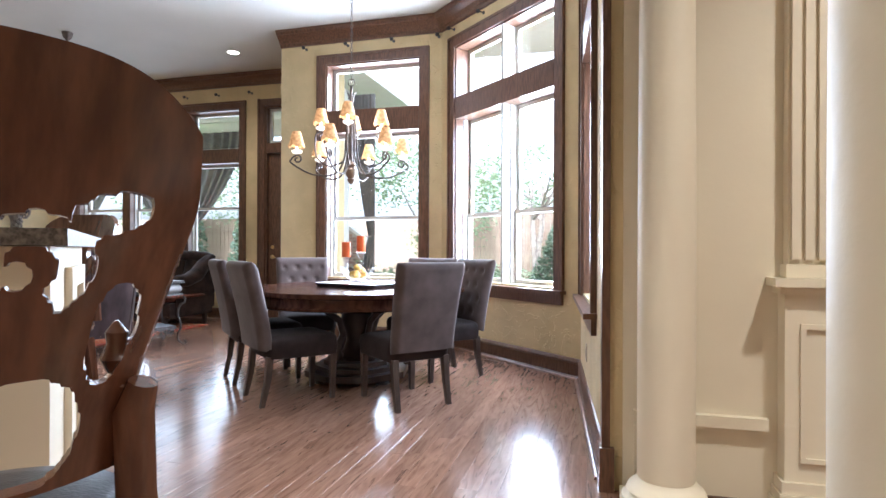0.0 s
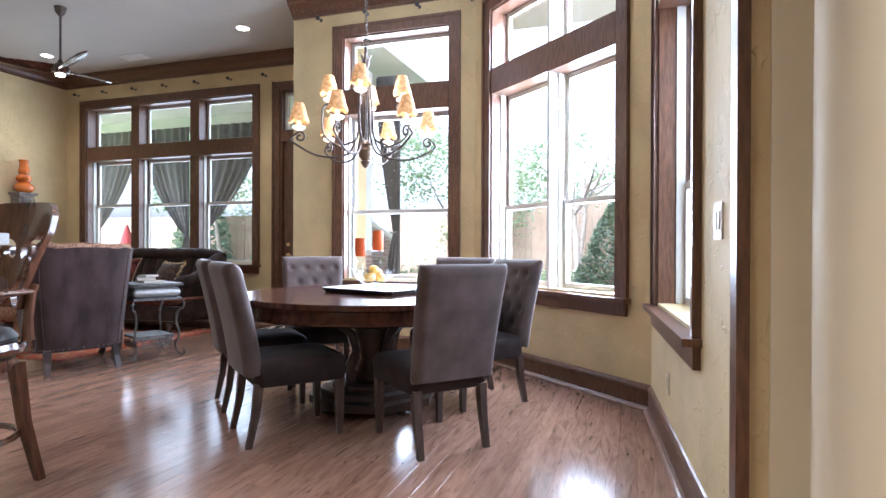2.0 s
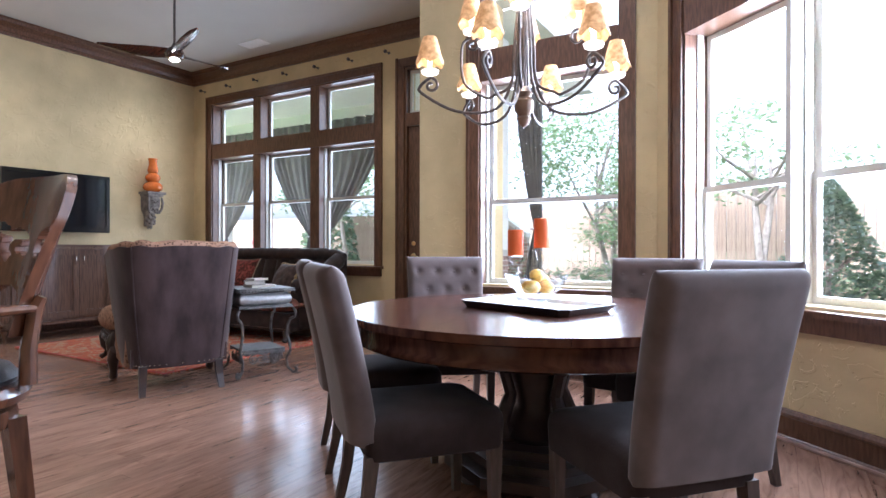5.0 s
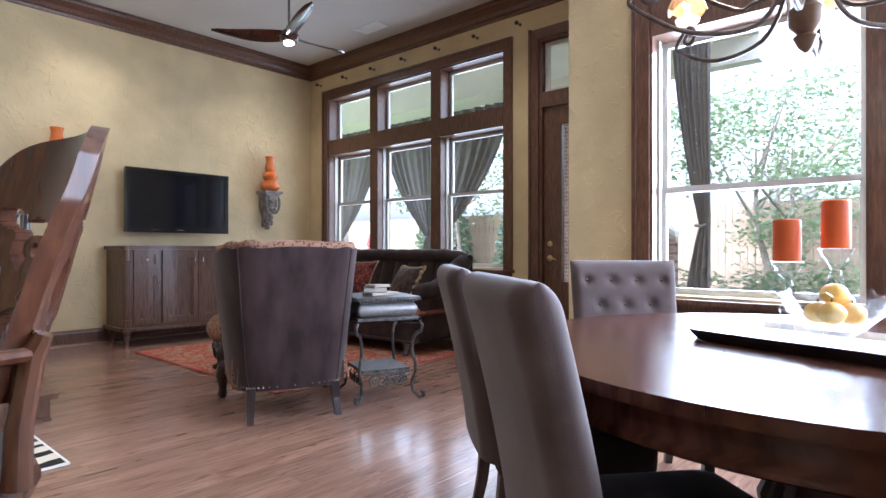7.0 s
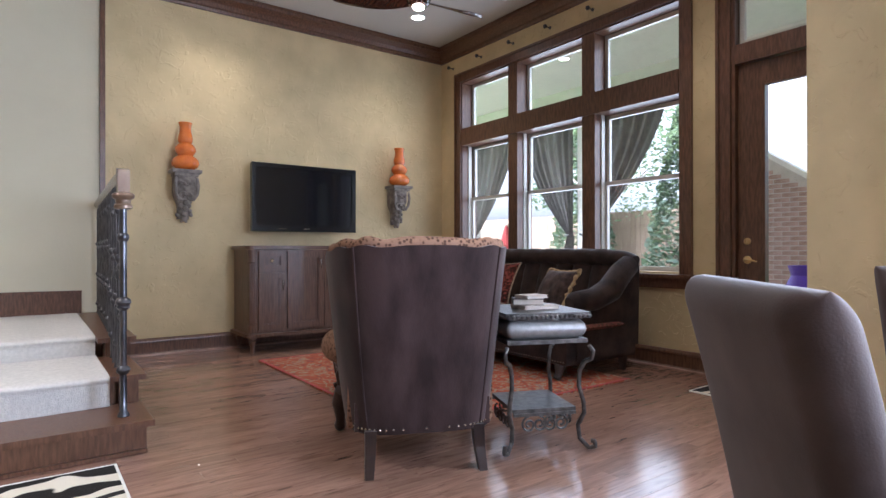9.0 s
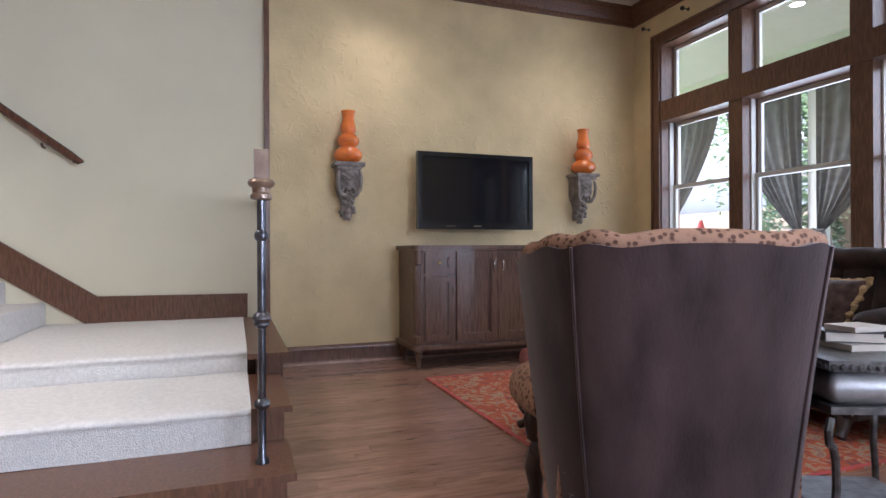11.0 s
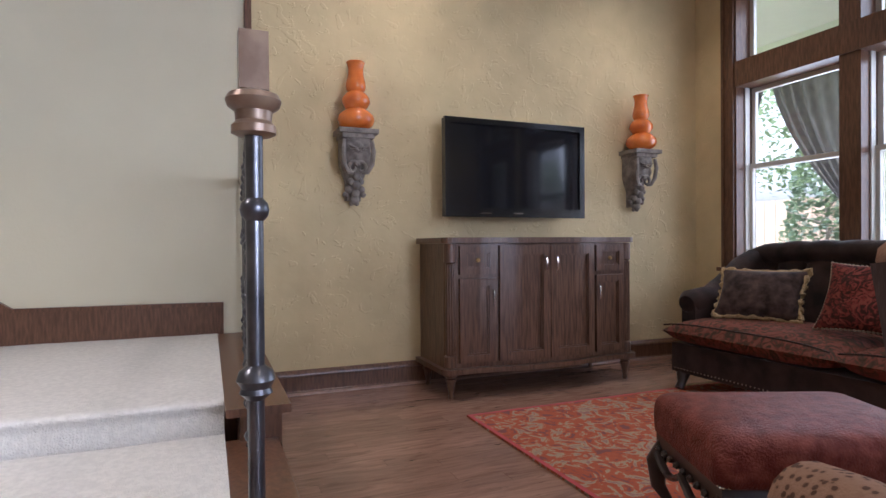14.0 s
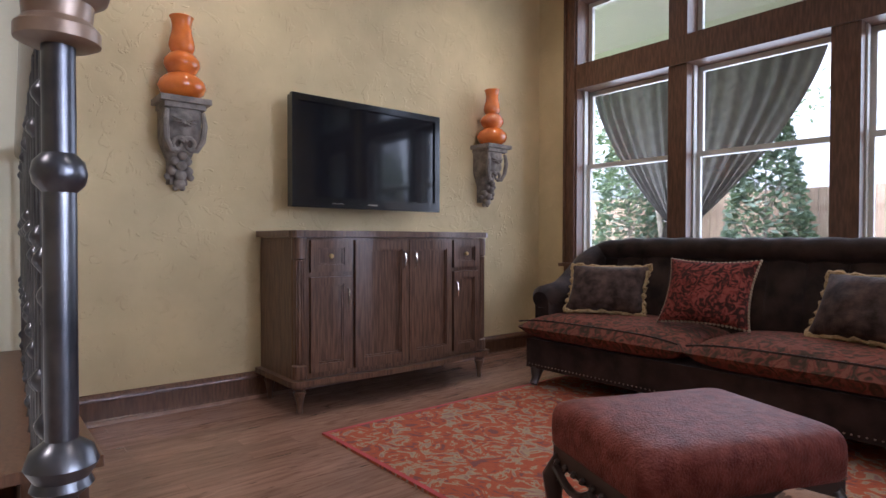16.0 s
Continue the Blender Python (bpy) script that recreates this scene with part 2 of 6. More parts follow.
def wall(name, a, b, holes, material, thick=0.24, label="", s0=0.0, s1=None, top=CEILING):
    length = math.hypot(b[0] - a[0], b[1] - a[1]) if s1 is None else s1
    xs = sorted({s0, length, *[h for hole in holes for h in hole[:2]]})
    bm = bmesh.new()
    for x0, x1 in zip(xs, xs[1:]):
        cuts = sorted((h[2], h[3]) for h in holes if h[0] <= x0 + 1e-6 and h[1] >= x1 - 1e-6)
        z = 0.0
        for lo, hi in cuts:
            if lo > z:
                box(x0, x1, 0, thick, z, lo, bm)
            z = hi
        box(x0, x1, 0, thick, z, top, bm)
    bmesh.ops.remove_doubles(bm, verts=bm.verts, dist=1e-5)
    ob = part(name, bm, material, m=frame_of(a, b))
    return tagged(ob, label or "gold textured plaster wall", "wall", kind="structure")


def moulding(name, a, b, profile, material, s0, s1, label, cat="trim"):
    """A moulding run: profile of (depth into the room, z)."""
    bm = bmesh.new()
    lo = [bm.verts.new((s0, -d, z)) for d, z in profile]
    hi = [bm.verts.new((s1, -d, z)) for d, z in profile]
    bm.faces.new(lo)
    bm.faces.new(hi[::-1])
    for i in range(len(lo)):
        j = (i + 1) % len(lo)
        bm.faces.new((lo[i], hi[i], hi[j], lo[j]))
    return tagged(part(name, bm, material, m=frame_of(a, b)), label, cat, kind="structure")


CROWN = [(0, 3.62), (0.025, 3.62), (0.03, 3.65), (0.05, 3.66), (0.07, 3.70), (0.115, 3.74), (0.13, 3.745), (0.135, 3.775), (0.15, 3.78), (0.15, 3.797), (0, 3.797)]
BASE = [(0, 0.002), (0.032, 0.002), (0.030, 0.02), (0.020, 0.03), (0.020, 0.132), (0.026, 0.137), (0.022, 0.152), (0.010, 0.170), (0, 0.175)]


SHOE = [(0.033, 0.002), (0.050, 0.002), (0.048, 0.010), (0.042, 0.017), (0.033, 0.020)]
SHOEWOOD = mat("shoe_moulding_wood", (0.20, 0.105, 0.070), 0.3, scale=12, color2=(0.29, 0.165, 0.115))


def run(a, b, s0=0.0, s1=None, crown=True, base=((0, None),)):
    length = math.hypot(b[0] - a[0], b[1] - a[1]) if s1 is None else s1
    if crown:
        moulding("crown_moulding", a, b, CROWN, TRIM, s0, length, "dark stained wooden crown moulding")
    for p, q in base:
        moulding("baseboard", a, b, BASE, TRIM, max(p, s0), length if q is None else q, "dark stained wooden baseboard", "baseboard")
        moulding("shoe_moulding", a, b, SHOE, SHOEWOOD, max(p, s0), length if q is None else q, "slim brown shoe moulding along the floor")


def window(name, a, b, s0, s1, z0, z1, bar, mulls, rail, label, upper_split=True, depth=0.24, casing=0.105, wood=None):
    """Double-hung window under a transom light, in dark stained casing. s, z: the clear opening."""
    w = thing(name, frame_of(a, b), label, "window", kind="structure")
    c, d = casing, 0.022
    wood = wood or TRIM
    back = depth - 0.24
    part("casing", box(s0 - c, s0, -d, 0, z0 - 0.02, z1, None), wood, w, bevel=0.005)
    part("casing", box(s1, s1 + c, -d, 0, z0 - 0.02, z1, None), wood, w, bevel=0.005)
    part("casing", box(s0 - c, s1 + c, -d - 0.003, 0, z1, z1 + c, None), wood, w, bevel=0.005)
    for x0, x1 in ((s0 - c - 0.012, s0 - c + 0.016), (s1 + c - 0.016, s1 + c + 0.012)):
        part("back_band", box(x0, x1, -d - 0.014, -0.001, z0 - 0.02, z1 + c + 0.012), wood, w, bevel=0.004)
    part("back_band", box(s0 - c + 0.016, s1 + c - 0.016, -d - 0.014, -0.001, z1 + c - 0.016, z1 + c + 0.012), wood, w, bevel=0.004)
    part("window_sill", box(s0 - c - 0.03, s1 + c + 0.03, -0.075, depth, z0 - 0.05, z0 - 0.018), wood, w, bevel=0.008)
    part("apron", box(s0 - c, s1 + c, -0.03, 0, z0 - 0.145, z0 - 0.051), wood, w, bevel=0.008)
    part("jamb", box(s0, s0 + 0.016, 0.0, depth, z0 - 0.017, z1), wood, w)
    part("jamb", box(s1 - 0.016, s1, 0.0, depth, z0 - 0.017, z1), wood, w)
    part("head", box(s0 + 0.016, s1 - 0.016, 0.0, depth, z1 - 0.016, z1), wood, w)
    part("transom_bar", box(s0 + 0.016, s1 - 0.016, -0.012, depth, bar[0], bar[1]), wood, w, bevel=0.006)
    for m0, m1, up in mulls:
        part("mullion", box(m0, m1, 0.004, depth, z0 - 0.017, bar[0]), wood if up else WHITE, w, bevel=0.004)
        part("mullion", box(m0, m1, 0.004, depth, bar[1], z1 - 0.016), wood if up else WHITE, w, bevel=0.004)
    edges = [s0 + 0.016] + [e for m in mulls for e in m[:2]] + [s1 - 0.016]

    def sash(x0, x1, y0, za, zb, low=0.045):
        t = 0.04
        sf = box(x0, x0 + t, y0, y0 + 0.035, za, zb)
        box(x1 - t, x1, y0, y0 + 0.035, za, zb, sf)
        box(x0 + t, x1 - t, y0, y0 + 0.035, za, za + low, sf)
        box(x0 + t, x1 - t, y0, y0 + 0.035, zb - t, zb, sf)
        fr = part("sash", sf, WHITE, w, "off-white painted sash", bevel=0.004)
        pane = part("pane", box(x0 + t - 0.006, x1 - t + 0.006, y0 + 0.014, y0 + 0.019, za + low - 0.006, zb - t + 0.006), GLASS, fr, "clear glass")
        pane.visible_shadow = False

    for x0, x1 in zip(edges[::2], edges[1::2]):
        sash(x0, x1, 0.15 + back, z0 - 0.017, rail + 0.02, 0.06)
        sash(x0, x1, 0.188 + back, rail - 0.02, bar[0])
        sash(x0, x1, 0.17 + back, bar[1], z1 - 0.016)
        fl = box(x0, x0 + 0.012, 0.10 + back, 0.15 + back, z0 - 0.017, bar[0])
        box(x1 - 0.012, x1, 0.10 + back, 0.15 + back, z0 - 0.017, bar[0], fl)
        part("stop", fl, WHITE, w)
    return w


floor_bm = box(-8.4, 6.0, SOUTH, 7.85, -0.12, -0.006)
tagged(part("floor_bed", floor_bm, SUBFLOOR), "dark bed below the floor strips", "floor", kind="structure")
tagged(part("ceiling", box(-8.4, 6.0, SOUTH, 7.85, CEILING, CEILING + 0.1), CEIL), "pale off-white painted ceiling", "ceiling", kind="structure")

# north wall with living window and garden door, in metres along it from the west corner
LW = (0.44, 3.58, 0.86, 3.28)
DOOR = (4.03, 4.98, 0.0, 3.29)
wall("wall_north", W1, N1, [LW, DOOR], PLASTER, s1=5.115)
wall("wall_west", W0, W1, [], PLASTER, s0=3.61 - SOUTH, s1=7.69 - SOUTH)
wall("wall_stair", W0, W1, [], STAIRWALL, s1=3.61 - SOUTH, label="pale painted stairwell wall")
NK = (0.62, 1.83, 0.76, 3.36)
wall("wall_nook", A0, A, [NK], PLASTER)
B2 = (0.275, 1.865, 0.76, 3.37)
wall("wall_bay", A, B, [B2], PLASTER)
B3 = (0.33, 1.53, 0.76, 3.37)
wall("wall_east", B, C, [B3], PLASTER, s1=2.24)
wall("wall_return", (-3.12, 7.85), (-3.12, 6.512), [], PLASTER, thick=0.16)
run(W1, N1, 0, 5.115, base=((0, LW[0] + 3.52), (DOOR[1] + 0.12, None)))
run(W0, W1, 3.61 - SOUTH, 7.69 - SOUTH)
run(A0, A)
run(A, B)
run(B, C, 0, 2.14)
tagged(part("corner_casing", box(2.19, 2.262, -0.024, 0.012, 0.20, CEILING - 0.001), TRIM, m=frame_of(B, C), bevel=0.006), "dark stained casing at the wall end", "trim", kind="structure")
tagged(part("plinth_block", box(2.16, 2.275, -0.036, 0.03, 0.002, 0.20), TRIM, m=frame_of(B, C), bevel=0.008), "dark stained plinth block", "trim", kind="structure")
window("window_1", W1, N1, *LW, (2.44, 2.66), ((1.345, 1.50, True), (2.47, 2.635, True)), 1.74, "triple double-hung window with transoms in dark stained oak casing")
window("window_2", A0, A, *NK, (2.52, 2.79), (), 1.48, "tall double-hung window with transom in dark stained casing")
window("window_3", A, B, *B2, (2.56, 2.80), ((1.088, 1.122, False),), 1.48, "paired double-hung bay window with transoms in dark casing")
window("window_4", B, C, *B3, (2.56, 2.80), (), 1.47, "tall double-hung side window in dark stained casing")
tagged(part("wall_south", box(-8.4, 6.0, SOUTH - 0.16, SOUTH, 0, CEILING), PLASTER), "plain wall behind the kitchen", "wall", kind="structure")
tagged(part("wall_far_east", box(6.0, 6.16, SOUTH, 7.85, 0, CEILING), CREAM), "plain cream wall closing the hall", "wall", kind="structure")
H0, H1 = (0.855, 2.66), (6.0, 2.66)
HW = (1.04, 2.44, 0.42, 3.35)
wall("wall_hall", H0, H1, [HW], CREAM, thick=0.16, label="cream painted hall wall")
window("window_5", H0, H1, *HW, (2.56, 2.72), (), 1.60, "tall double-hung hall window in cream painted casing", depth=0.16, casing=0.06, wood=CREAM)
tagged(part("ground", box(-300, 300, -300, 300, -0.5, -0.2), GRASS), "garden lawn", "ground", kind="structure")


# ---- things: materials ----
TABLEWOOD = mat("mahogany_table", (0.034, 0.012, 0.007), 0.20, scale=5, stretch=(1.5, 14, 1.5), color2=(0.080, 0.030, 0.017), spec=0.18)
STOOLWOOD = mat("cherry_stool_wood", (0.058, 0.021, 0.011), 0.25, scale=5, stretch=(8, 8, 1), color2=(0.110, 0.043, 0.021), coat=0.4)
CABWOOD = mat("walnut_cabinet_wood", (0.065, 0.031, 0.018), 0.33, scale=9, stretch=(9, 9, 0.7), color2=(0.165, 0.090, 0.054), bump=0.08, bscale=60)
LEGWOOD = mat("black_leg_wood", (0.022, 0.014, 0.012), 0.3, scale=8, color2=(0.045, 0.026, 0.02))
GREYLEG = mat("grey_brown_leg_wood", (0.045, 0.032, 0.028), 0.35, scale=10, stretch=(6, 6, 1), color2=(0.085, 0.06, 0.05))
IRON = mat("bronze_iron", (0.075, 0.062, 0.055), 0.42, 0.7, scale=25, color2=(0.14, 0.11, 0.09), bump=0.1, bscale=90)
STEEL = mat("dark_burnished_iron", (0.07, 0.07, 0.08), 0.3, 0.9, scale=14, color2=(0.13, 0.13, 0.14))
SILVER = mat("aged_silver_metal", (0.055, 0.050, 0.047), 0.42, 0.6, scale=26, color2=(0.13, 0.12, 0.112), bump=0.15, bscale=80)
PEWTER = mat("pale_pewter", (0.22, 0.21, 0.205), 0.4, 0.4, scale=30, color2=(0.28, 0.27, 0.265), bump=0.1, bscale=70)
BRASS = mat("brass", (0.72, 0.53, 0.25), 0.28, 1.0, scale=20)
COLLAR = mat("aged_bronze_wood", (0.14, 0.085, 0.055), 0.3, 0.3, scale=12, color2=(0.26, 0.18, 0.12))
STONE = mat("grey_carved_stone", (0.17, 0.145, 0.125), 0.85, scale=18, color2=(0.30, 0.26, 0.22), bump=0.6, bscale=40)
ORANGE = mat("orange_glaze", (0.55, 0.11, 0.012), 0.12, scale=7, color2=(0.75, 0.20, 0.03), coat=0.7)
WAX = mat("orange_wax", (0.72, 0.13, 0.02), 0.5, var=0.08, scale=8)
BLACKGLOSS = mat("black_gloss_plastic", (0.008, 0.008, 0.009), 0.18, var=0.1)
SCREEN = mat("dark_screen", (0.010, 0.011, 0.014), 0.07, var=0.05)
LEATHER = mat("black_leather", (0.018, 0.018, 0.02), 0.35, var=0.2, scale=20, bump=0.2, bscale=150)
REDLEATHER = mat("red_ottoman_hide", (0.105, 0.020, 0.014), 0.45, scale=22, color2=(0.20, 0.055, 0.042), bump=0.5, bscale=120, spec=0.22)
SOFAVELVET = mat("chocolate_velvet", (0.012, 0.0062, 0.005), 0.6, scale=8, color2=(0.040, 0.022, 0.016), bump=0.2, bscale=140, sheen=0.12, spec=0.12)
PILLOWVELVET = mat("brown_damask_velvet", (0.020, 0.011, 0.009), 0.6, scale=16, color2=(0.085, 0.052, 0.042), bump=0.25, bscale=120, sheen=0.12, spec=0.12)
PLUM = mat("plum_brown_velvet", (0.019, 0.009, 0.0085), 0.62, scale=7, stretch=(1, 1, 0.4), color2=(0.052, 0.030, 0.028), bump=0.12, bscale=140, sheen=0.22, spec=0.12)
CHAIRVELVET = mat("grey_mauve_velvet", (0.064, 0.045, 0.040), 0.75, scale=5, color2=(0.108, 0.080, 0.074), bump=0.08, bscale=260, sheen=0.20, spec=0.12)
# The chair velvet again, darkened for how light falls on the seat nap.
SHADEDVELVET = mat("shaded_seat_velvet", (0.022, 0.015, 0.014), 0.7, scale=5, color2=(0.042, 0.031, 0.03), bump=0.15, bscale=150, sheen=0.06, spec=0.1)
FRINGE = mat("gold_fringe", (0.30, 0.20, 0.09), 0.9, scale=60, color2=(0.48, 0.35, 0.18), bump=0.6, bscale=200)
SHADEMAT = mat("amber_parchment_shade", (0.40, 0.22, 0.09), 0.8, scale=45, color2=(0.72, 0.48, 0.25), emit=0.10, emit_color=(1.0, 0.46, 0.15))
BULB = mat("frosted_bulb", (1, 0.93, 0.82), 0.5, var=0.0, emit=3.5, emit_color=(1.0, 0.8, 0.52))
FROST = mat("frosted_glass_cup", (0.9, 0.87, 0.8), 0.4, var=0.03, emit=0.45, emit_color=(1.0, 0.85, 0.65))
LAMPON = mat("lit_downlight", (1, 0.95, 0.85), 0.5, var=0.0, emit=6.0, emit_color=(1.0, 0.86, 0.66))
WHITEPAINT = mat("white_enamel", (0.8, 0.79, 0.76), 0.4, var=0.03)
CRYSTAL = glass_mat("cut_crystal", (0.93, 0.95, 0.97), 1.6)
PLATE = mat("ivory_plastic", (0.54, 0.46, 0.33), 0.4, var=0.03)
BOOKPAPER = mat("book_paper", (0.44, 0.39, 0.33), 0.7, var=0.1)
PAPER = mat("paper", (0.72, 0.70, 0.64), 0.7, var=0.05)
FRUIT = mat("yellow_fruit", (0.75, 0.38, 0.06), 0.45, scale=15, color2=(0.85, 0.55, 0.12))
BRICK = mat("tan_brick", (0.24, 0.15, 0.12), 0.9, scale=9, color2=(0.42, 0.29, 0.24), bump=0.5, bscale=60)
MORTAR = mat("mortar", (0.50, 0.46, 0.41), 0.95, var=0.08, bump=0.4, bscale=80)
FENCE = mat("cedar_fence", (0.25, 0.175, 0.125), 0.85, scale=4, stretch=(6, 6, 0.7), color2=(0.36, 0.265, 0.195))
LEAF = mat("green_leaves", (0.10, 0.14, 0.075), 0.5, scale=3, color2=(0.17, 0.22, 0.13))
CONIFER = mat("dark_evergreen", (0.085, 0.12, 0.095), 0.7, scale=4, color2=(0.12, 0.165, 0.13))


def leafy(m, share):
    """Thin leaves let some of the sun through."""
    nt = m.node_tree
    b, out = nt.nodes["Principled BSDF"], nt.nodes["Material Output"]
    tr, mx = nt.nodes.new("ShaderNodeBsdfTranslucent"), nt.nodes.new("ShaderNodeMixShader")
    tr.inputs["Color"].default_value = (0.30, 0.40, 0.20, 1)
    mx.inputs[0].default_value = share
    nt.links.new(b.outputs[0], mx.inputs[1])
    nt.links.new(tr.outputs[0], mx.inputs[2])
    nt.links.new(mx.outputs[0], out.inputs["Surface"])


leafy(LEAF, 0.4)
leafy(CONIFER, 0.25)
BARK = mat("grey_bark", (0.24, 0.20, 0.17), 0.9, scale=10, color2=(0.36, 0.31, 0.27), bump=0.6, bscale=30)
DRAPE = mat("charcoal_outdoor_drape", (0.10, 0.095, 0.092), 0.9, scale=12, color2=(0.15, 0.142, 0.138))
STUCCO = mat("patio_white_paint", (0.72, 0.71, 0.66), 0.7, var=0.03)
PAVER = mat("patio_paving", (0.30, 0.26, 0.22), 0.85, scale=3, color2=(0.42, 0.38, 0.33), bump=0.3, bscale=30)
REDCLOTH = mat("red_umbrella_cloth", (0.42, 0.06, 0.06), 0.85, var=0.15, scale=8)
PURPLE = mat("purple_glaze", (0.11, 0.05, 0.42), 0.2, var=0.2, scale=6)
CHROME = mat("polished_nickel", (0.6, 0.58, 0.55), 0.2, 1.0, var=0.05)


def pattern(name, cols, scale, rough=0.8, kind="ornate", bump=0.3, steps=None):
    """Woven or printed pattern: damask, animal spots or stripes."""
    m = mat(name, cols[0], rough, var=0.1, bump=bump, bscale=150, spec=0.15)
    nt = m.node_tree
    b = nt.nodes["Principled BSDF"]
    tc = nt.nodes.new("ShaderNodeTexCoord")
    ramp = nt.nodes.new("ShaderNodeValToRGB")
    ramp.color_ramp.interpolation = "EASE"
    if kind == "stripe":
        w = nt.nodes.new("ShaderNodeTexWave")
        w.inputs["Scale"].default_value, w.inputs["Distortion"].default_value = scale, 11.0
        w.inputs["Detail"].default_value, w.inputs["Detail Scale"].default_value = 2.5, 0.9
        nt.links.new(tc.outputs["Object"], w.inputs["Vector"])
        fac = w.outputs["Fac"]
    elif kind == "spots":
        w = nt.nodes.new("ShaderNodeTexVoronoi")
        w.inputs["Scale"].default_value, w.inputs["Randomness"].default_value = scale, 0.9
        nt.links.new(tc.outputs["Object"], w.inputs["Vector"])
        fac = w.outputs["Distance"]
    else:
        n = nt.nodes.new("ShaderNodeTexNoise")
        n.inputs["Scale"].default_value, n.inputs["Detail"].default_value = scale, 3.0
        n.inputs["Distortion"].default_value = 2.2
        nt.links.new(tc.outputs["Object"], n.inputs["Vector"])
        fac = n.outputs["Fac"]
    nt.links.new(fac, ramp.inputs["Fac"])
    els = ramp.color_ramp.elements
    steps = steps or {"stripe": (0.42, 0.52), "spots": (0.0, 0.30, 0.40, 0.6), "ornate": (0.36, 0.44, 0.52, 0.6)}[kind]
    els[0].position, els[0].color = steps[0], (*cols[0], 1)
    els[1].position, els[1].color = steps[-1], (*cols[-1], 1)
    for p, c in list(zip(steps, cols))[1:-1]:
        e = els.new(p)
        e.color = (*c, 1)
    nt.links.new(ramp.outputs["Color"], b.inputs["Base Color"])
    return m


LEOPARD = pattern("leopard_print", [(0.075, 0.04, 0.026), (0.09, 0.047, 0.03), (0.24, 0.135, 0.085), (0.27, 0.155, 0.10)], 50, 0.8, "spots")
DAMASK = pattern("red_brown_damask", [(0.060, 0.038, 0.024), (0.085, 0.050, 0.032), (0.165, 0.050, 0.034), (0.20, 0.075, 0.052)], 15)
PILLOWRED = pattern("red_damask_velvet", [(0.035, 0.014, 0.011), (0.05, 0.019, 0.015), (0.17, 0.032, 0.024), (0.23, 0.06, 0.042)], 19)
RUGPAT = pattern("red_floral_rug", [(0.20, 0.080, 0.075), (0.37, 0.092, 0.046), (0.39, 0.105, 0.052), (0.37, 0.28, 0.18), (0.33, 0.24, 0.17), (0.29, 0.15, 0.13)], 8.5, 0.95, steps=(0.36, 0.41, 0.53, 0.56, 0.62, 0.68))
ZEBRA = pattern("zebra_hide", [(0.02, 0.018, 0.016), (0.68, 0.62, 0.5)], 1.9, 0.8, "stripe")


# ---- things: shapes ----
def sheet(fn, nu, nv, bm=None):
    """A closed skin: fn(u, v) gives the front and back points."""
    bm = bm or bmesh.new()
    f, k = {}, {}
    for i in range(nu + 1):
        for j in range(nv + 1):
            a, b = fn(i / nu, j / nv)
            f[i, j], k[i, j] = bm.verts.new(a), bm.verts.new(b)
    for i in range(nu):
        for j in range(nv):
            bm.faces.new((f[i, j], f[i + 1, j], f[i + 1, j + 1], f[i, j + 1]))
            bm.faces.new((k[i, j], k[i, j + 1], k[i + 1, j + 1], k[i + 1, j]))
    for i in range(nu):
        bm.faces.new((f[i, 0], k[i, 0], k[i + 1, 0], f[i + 1, 0]))
        bm.faces.new((f[i, nv], f[i + 1, nv], k[i + 1, nv], k[i, nv]))
    for j in range(nv):
        bm.faces.new((f[0, j], f[0, j + 1], k[0, j + 1], k[0, j]))
        bm.faces.new((f[nu, j], k[nu, j], k[nu, j + 1], f[nu, j + 1]))
    return bm


def cushion(w, d, h, puff=0.5, n=14, wob=0.0, seed=0.0):
    """A stuffed pad, w by d by h, its base at z 0."""
    def fn(u, v):
        x, y = (u - 0.5) * 2, (v - 0.5) * 2
        e = max(0.0, (1 - abs(x) ** 6)) ** 0.35 * max(0.0, (1 - abs(y) ** 6)) ** 0.35
        top = h * (1 - puff) + h * puff * (1 - x * x * 0.55) * (1 - y * y * 0.55)
        r = wob * noise.noise((x * 2 + seed, y * 2, seed))
        c = 0.985 if e > 0.3 else 1.0
        mid = h * 0.42
        return Vector((x * w / 2 * c, y * d / 2 * c, mid + (top - mid + r) * e)), Vector((x * w / 2 * c, y * d / 2 * c, mid - mid * e))
    return sheet(fn, n, n)


def loft(rings, n=5):
    """A soft block: rings of (half width, half depth, corner radius, z) from bottom to top."""
    bm = bmesh.new()
    rows = []
    for w, d, r, z in rings:
        row = []
        for cx, cy, a0 in ((1, 1, 0), (-1, 1, 90), (-1, -1, 180), (1, -1, 270)):
            for k in range(n + 1):
                a = radians(a0 + 90 * k / n)
                row.append(bm.verts.new((cx * (w - r) + r * math.cos(a), cy * (d - r) + r * math.sin(a), z)))
        rows.append(row)
    m = len(rows[0])
    for p, q in zip(rows, rows[1:]):
        for k in range(m):
            bm.faces.new((p[k], p[(k + 1) % m], q[(k + 1) % m], q[k]))
    bm.faces.new(rows[0][::-1])
    bm.faces.new(rows[-1])
    return bm


def smoothstep(a, b, x):
    t = max(0.0, min(1.0, (x - a) / (b - a)))
    return t * t * (3 - 2 * t)


